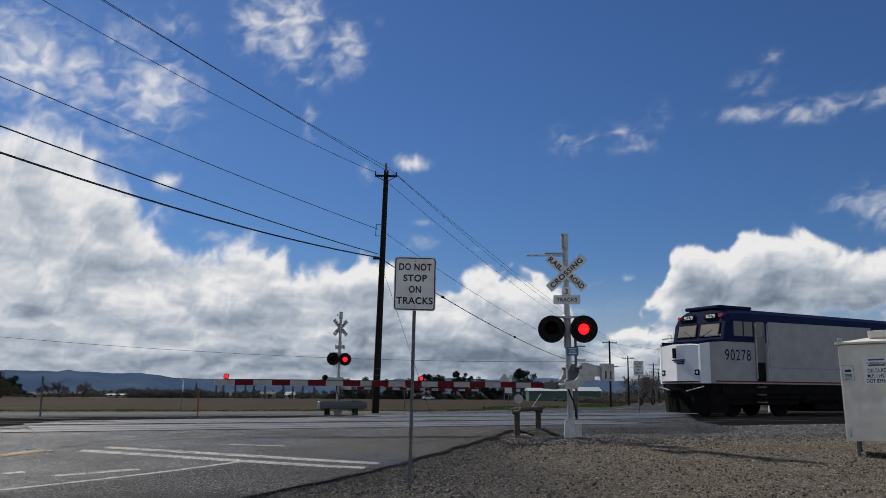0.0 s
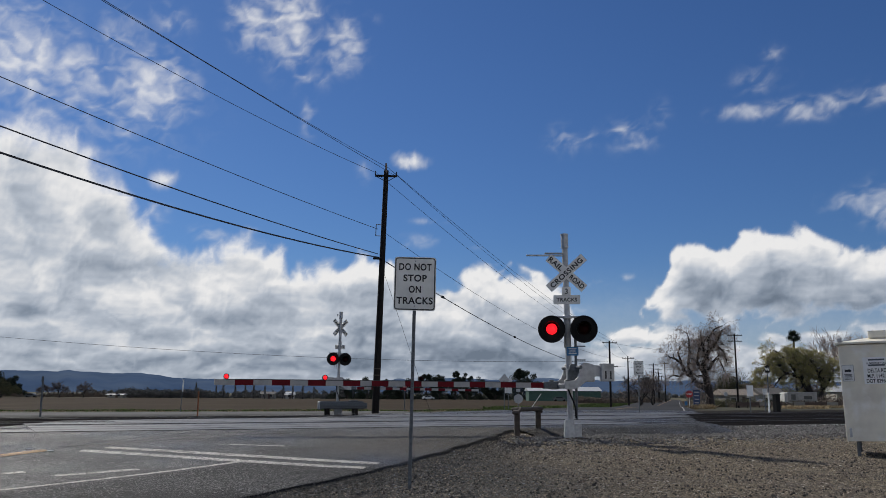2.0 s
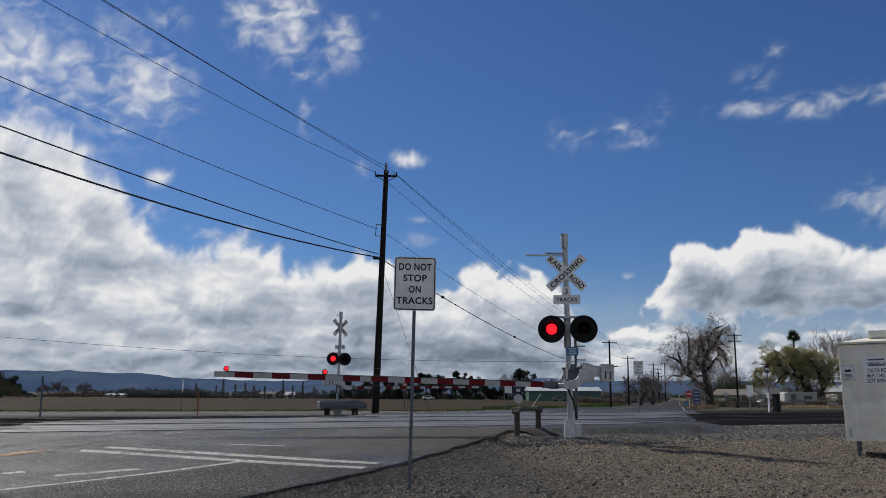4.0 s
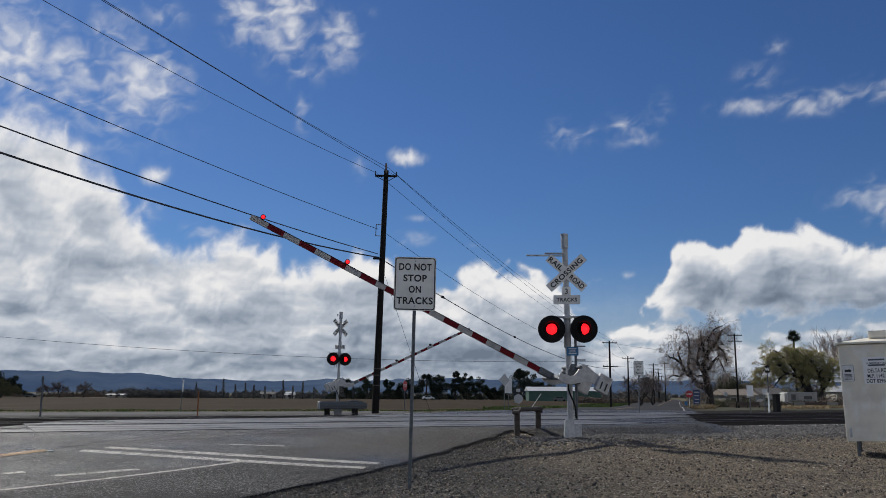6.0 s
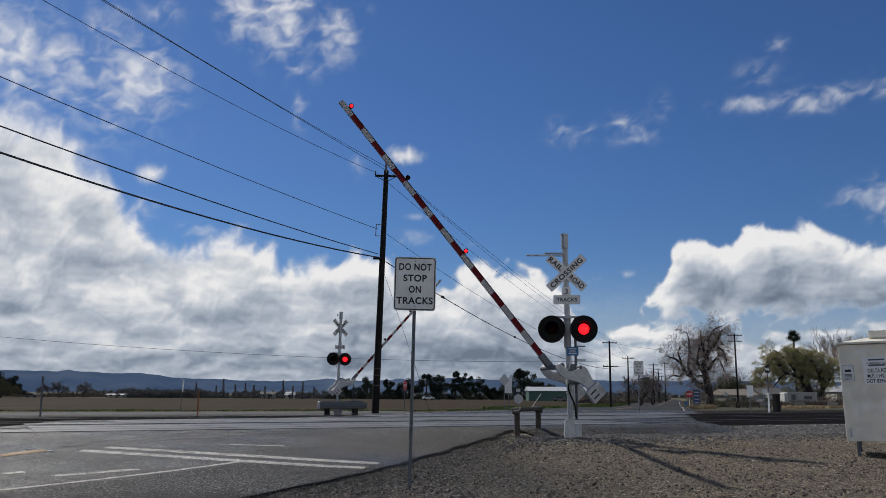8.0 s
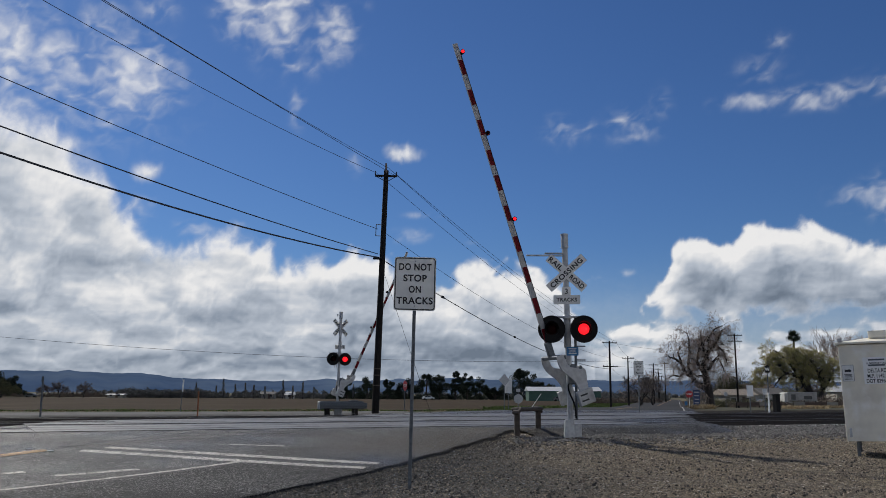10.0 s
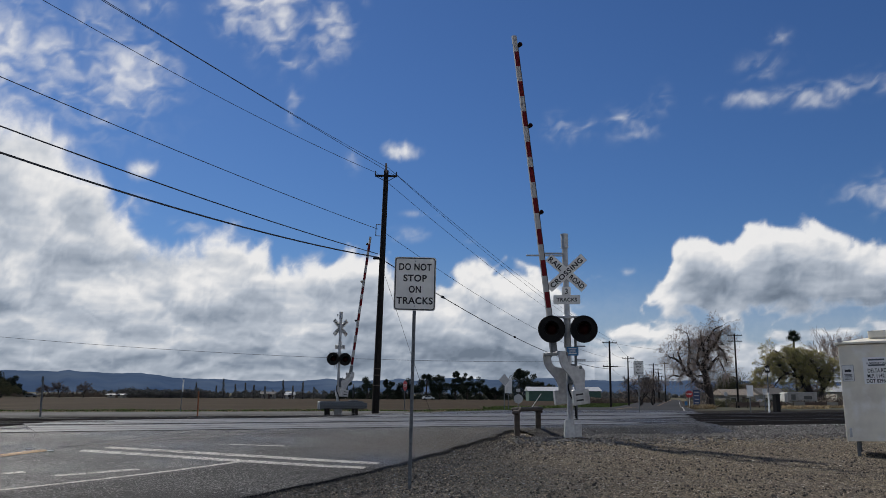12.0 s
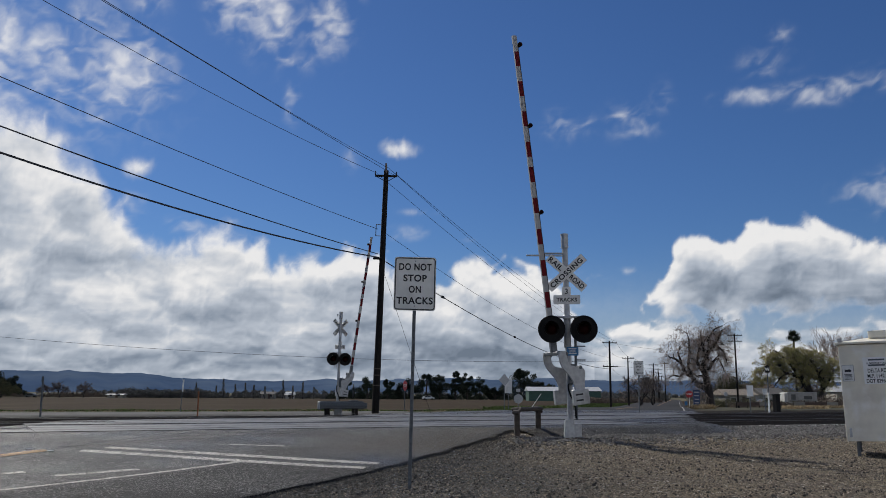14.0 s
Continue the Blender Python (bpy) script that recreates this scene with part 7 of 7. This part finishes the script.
CAR_WHITE = mat("white_car_paint", (0.7, 0.7, 0.7), 0.25)
CAR_GREY = mat("grey_car_paint", (0.12, 0.13, 0.14), 0.25)
parked_car(-5.0, 318.0, 5, CAR_WHITE, "white car parked beside the field")
parked_car(38.0, 285.0, 0, CAR_GREY, "dark car parked by the green shed")
parked_car(-150.0, 322.0, 0, CAR_GREY, "dark car parked by the farm")
parked_car(63.0, 205.0, 100, CAR_WHITE, "white car coming along the far road")
parked_car(62.0, 168.0, 20, CAR_GREY, "dark car parked beside the house")


def bin_box():
    t = thing("control_box", pose(21.8, 57.5, ground_z(21.8, 57.5), 0, 0, 28), "dark metal control box beside the far track", "control box")
    part("body", box(0.36, 0.36, 1.1, 0, 0, 0.1, 0.03), BLACK, t)
    part("lid", box(0.42, 0.42, 0.06, 0, 0, 1.2, 0.015), BLACK, t)
    part("pedestal", box(0.3, 0.3, 0.35, 0, 0, -0.15), GALV_DARK, t)


bin_box()


def yard_fence():
    t = thing("yard_fence", pose(0, 0, 0), "low dark fence in front of the houses", "fence")
    for k in range(26):
        x = 46 + k * 1.9
        y = 138 + 0.3 * k
        part("post", box(0.1, 0.1, 1.2, x, y, ground_z(x, y) - 0.1), POLE_WOOD, t)
        if k % 5:
            part("rail", box(1.9, 0.05, 0.5, x - 0.95, y - 0.15, ground_z(x, y) + 0.35), ROOF_BROWN if k % 3 else WALL_CREAM, t)


yard_fence()


# ---- loose stone ----
def stones(name, places, label, material, seed, category, flat=0.75):
    """Angular stones, each a small uneven octahedron."""
    r = np.random.default_rng(seed)
    P = np.array(places)
    n = len(P)
    base = np.array([(1, 0, 0), (-1, 0, 0), (0, 1, 0), (0, -1, 0), (0, 0, 1), (0, 0, -1)], float)
    tri = np.array([(0, 2, 4), (2, 1, 4), (1, 3, 4), (3, 0, 4), (2, 0, 5), (1, 2, 5), (3, 1, 5), (0, 3, 5)])
    V = base[None] * (P[:, 3, None, None] * r.uniform(0.55, 1.25, (n, 6, 1)))
    V += r.normal(0, 0.22, (n, 6, 3)) * P[:, 3, None, None]
    V[:, :, 2] *= flat
    a = r.uniform(0, 6.28, n)
    c, s = np.cos(a)[:, None], np.sin(a)[:, None]
    X = V[:, :, 0] * c - V[:, :, 1] * s
    Y = V[:, :, 0] * s + V[:, :, 1] * c
    V[:, :, 0], V[:, :, 1] = X, Y
    V += P[:, None, :3]
    F = (tri[None] + (np.arange(n) * 6)[:, None, None]).reshape(-1, 3)
    me = bpy.data.meshes.new(name)
    me.from_pydata(V.reshape(-1, 3).tolist(), [], F.tolist())
    me.materials.append(material)
    return tagged(new(name, me), label, category, kind="stuff")


PEBBLE = mat("shoulder_pebbles", (0.33, 0.28, 0.215), 0.9, 0, (0.2, 0.165, 0.125), 30, random_amount=0.7)
AGGREGATE = mat("worn_road_chips", (0.12, 0.118, 0.113), 0.5, 0, (0.06, 0.059, 0.057), 40, random_amount=0.9)
CHUNK = mat("asphalt_crumbs", (0.07, 0.062, 0.052), 0.85, 0, (0.03, 0.03, 0.03), 30, random_amount=0.6)


def bed_z(n):
    if n < 18.2:
        return None
    if n < 19.6:
        return 0.16 + 0.15 * (n - 18.2) / 1.4
    return 0.31


def scatter_stones():
    rng = random.Random(9)
    out = []
    while len(out) < 15000:
        s, n = rng.uniform(10, 34) if rng.random() < 0.8 else rng.uniform(-24, 34), rng.gauss(19.3, 1.3)
        p = on_track(s, n)
        if span(ROAD_LEFT, p.y) - 0.3 < p.x < span(ROAD_RIGHT, p.y) + 0.15 and n > 16:
            continue
        if span(ROAD_LEFT, p.y) < p.x < span(ROAD_RIGHT, p.y) + 0.3:
            continue
        if 20.7 < n < 21.15:
            continue
        z = max(bed_z(n) if bed_z(n) is not None else -9, rough_ground(p.x, p.y))
        out.append((p.x, p.y, z + 0.012, rng.uniform(0.026, 0.06)))
    for _ in range(9000):
        s, n = rng.uniform(12, 44), rng.uniform(21.2, 33.4)
        p = on_track(s, n)
        if p.x < span(ROAD_RIGHT, p.y) + 0.1:
            continue
        out.append((p.x, p.y, 0.32, rng.uniform(0.025, 0.05)))
    for _ in range(3500):
        s, n = rng.uniform(-22, -8), rng.uniform(19, 34)
        p = on_track(s, n)
        if p.x > span(ROAD_LEFT, p.y) - 0.1:
            continue
        out.append((p.x, p.y, 0.32, rng.uniform(0.025, 0.055)))
    stones("ballast", out, "angular grey ballast stones along the tracks", STONE, 1, "ballast")
    out = []
    while len(out) < 44000:
        y = 9 + 13.5 * rng.random() ** 1.1
        x = rng.uniform(-3, 0.55 * y + 1)
        if x < span(ROAD_RIGHT, y) + 0.05:
            continue
        d = 0.5 + 0.5 * noise.noise((x * 0.6, y * 0.6, 8))
        if rng.random() > 0.35 + d:
            continue
        out.append((x, y, rough_ground(x, y) + 0.003, 0.005 + 0.02 * rng.random() ** 5))
    dark = []
    while len(dark) < 5200:                            # darker loose stones, standing clear of the dirt
        y = 9.2 + 13 * rng.random() ** 1.3
        x = rng.uniform(-2.6, 0.55 * y + 1)
        if x > span(ROAD_RIGHT, y) + 0.1 and noise.noise((x * 0.7, y * 0.7, 2)) > -0.3:
            dark.append((x, y, rough_ground(x, y) + 0.008, 0.008 + 0.022 * rng.random() ** 3))
    stones("loose_stones", dark, "dark loose stones on the gravel shoulder", CHUNK, 6, "gravel", 0.9)
    stones("pebbles", out, "small brown and grey pebbles on the shoulder", PEBBLE, 2, "gravel")
    out = []
    while len(out) < 52000:                            # coarse stone standing out of the worn road surface
        y = 9 + 13 * rng.random()
        x = rng.uniform(-0.55 * y, 1.6)
        if x > span(ROAD_RIGHT, y) - 0.04 or noise.noise((x * 0.5, y * 0.5, 4)) < -0.35 + 0.6 * (rng.random() - 0.5):
            continue
        out.append((x, y, road_z(x, y) + 0.0005, rng.uniform(0.006, 0.014)))
    stones("road_aggregate", out, "coarse grey stone chips in the worn road surface", AGGREGATE, 4, "aggregate", 0.42)
    out = []
    while len(out) < 9000:
        y = rng.uniform(9, 21.5)
        x = span(ROAD_RIGHT, y) + abs(rng.gauss(0, 0.6)) - 0.05
        out.append((x, y, max(rough_ground(x, y), ground_z(x, y)) + 0.004, 0.005 + 0.018 * rng.random() ** 5))
    for _ in range(420):                               # a few larger dark stones lie loose before the road
        y = rng.uniform(9.3, 14.5)
        x = span(ROAD_RIGHT, y) + 0.4 + abs(rng.gauss(0, 1.7))
        out.append((x, y, rough_ground(x, y) + 0.006, rng.uniform(0.012, 0.03)))
    stones("asphalt_crumbs", out, "dark crumbs along the broken road edge", CHUNK, 3, "rubble")


scatter_stones()


# ---- what moves ----
def motions():
    def raised(root, th):
        return root @ pose(0, 0, 0, 0, -math.degrees(th), 0)

    near = [(0, 0), (3.75, 0), (4.3, 0.072), (5.3, 0.281), (5.5, 0.323), (6, 0.435), (6.5, 0.544), (7, 0.645), (7.5, 0.747), (8, 0.850), (8.2, 0.885),
            (9.2, 1.09), (10.3, 1.308), (10.5, 1.347), (10.7, 1.39), (11.0, 1.447), (11.25, 1.466), (11.5, 1.462), (11.8, 1.447), (12.2, 1.447), (14.0, 1.447)]
    walk(near_gate, [(t, raised(near_root, th)) for t, th in near])
    far = [(0, -0.01), (3.75, -0.01), (4.3, 0.07), (5.6, 0.344), (6.5, 0.54), (7.5, 0.732), (8.2, 0.884), (9.2, 1.04), (10.3, 1.2), (10.5, 1.228), (10.8, 1.272), (11, 1.3), (11.4, 1.352), (11.8, 1.412),
           (12.0, 1.444), (12.3, 1.472), (12.6, 1.456), (13.0, 1.428), (13.5, 1.452), (14.0, 1.436)]
    walk(far_gate, [(t, raised(far_root, th)) for t, th in far])

    # flashers: each lens disc shows its lit or its dark face
    toggles = [0.455 + 0.5545 * k + (0.04 if k in (1, 11) else 0) for k in range(19)]

    def flashing(ob, lit, out):
        """Half turns at each toggle; dark for good from the time out."""
        home = ob.matrix_basis.copy()
        half = 0 if lit else 1
        rows = [(0, half * 180.0)]
        times = [t for t in toggles if t < out]
        state = lit
        for t in times + [out]:
            if t == out and not state:
                break
            rows.append((t - 0.1, half * 180.0))
            c = t + (0.02 if state else -0.01)          # one glows up before the other dies down
            for k in range(4):
                rows.append((c + (k - 1.5) / 60, half * 180.0 + 60.0 * k))
            rows.append((t + 0.1, half * 180.0 + 180.0))
            half += 1
            state = not state
        rows.append((14.0, half * 180.0))
        walk(ob, [(t, home @ pose(0, 0, 0, 0, 0, a)) for t, a in rows])

    for lens in (near_lens, far_lens):
        flashing(lens[0], False, 10.95)
        flashing(lens[1], True, 10.95)
    for small in (near_small, far_small):
        walk_off = [(0, 0), (10.8, 0)] + [(10.8 + k / 30, 60.0 * k) for k in (1, 2, 3)] + [(14.0, 180.0)]
        home = small[0].matrix_basis.copy()
        walk(small[0], [(t, home @ pose(0, 0, 0, 0, 0, a)) for t, a in walk_off])
        flashing(small[1], False, 10.85)
        flashing(small[2], True, 10.85)

    # the clouds drift towards the camera
    walk(clouds, [(0, pose(0, 0, 0)), (14.0, pose(-0.012 * CLOUD_R, -0.058 * CLOUD_R, 0))])
    # the train runs off along the main line
    walk(train, [(t, TRAIN_START @ pose(31.7 * t, 0, 0)) for t in (0, 7, 14.0)])


motions()
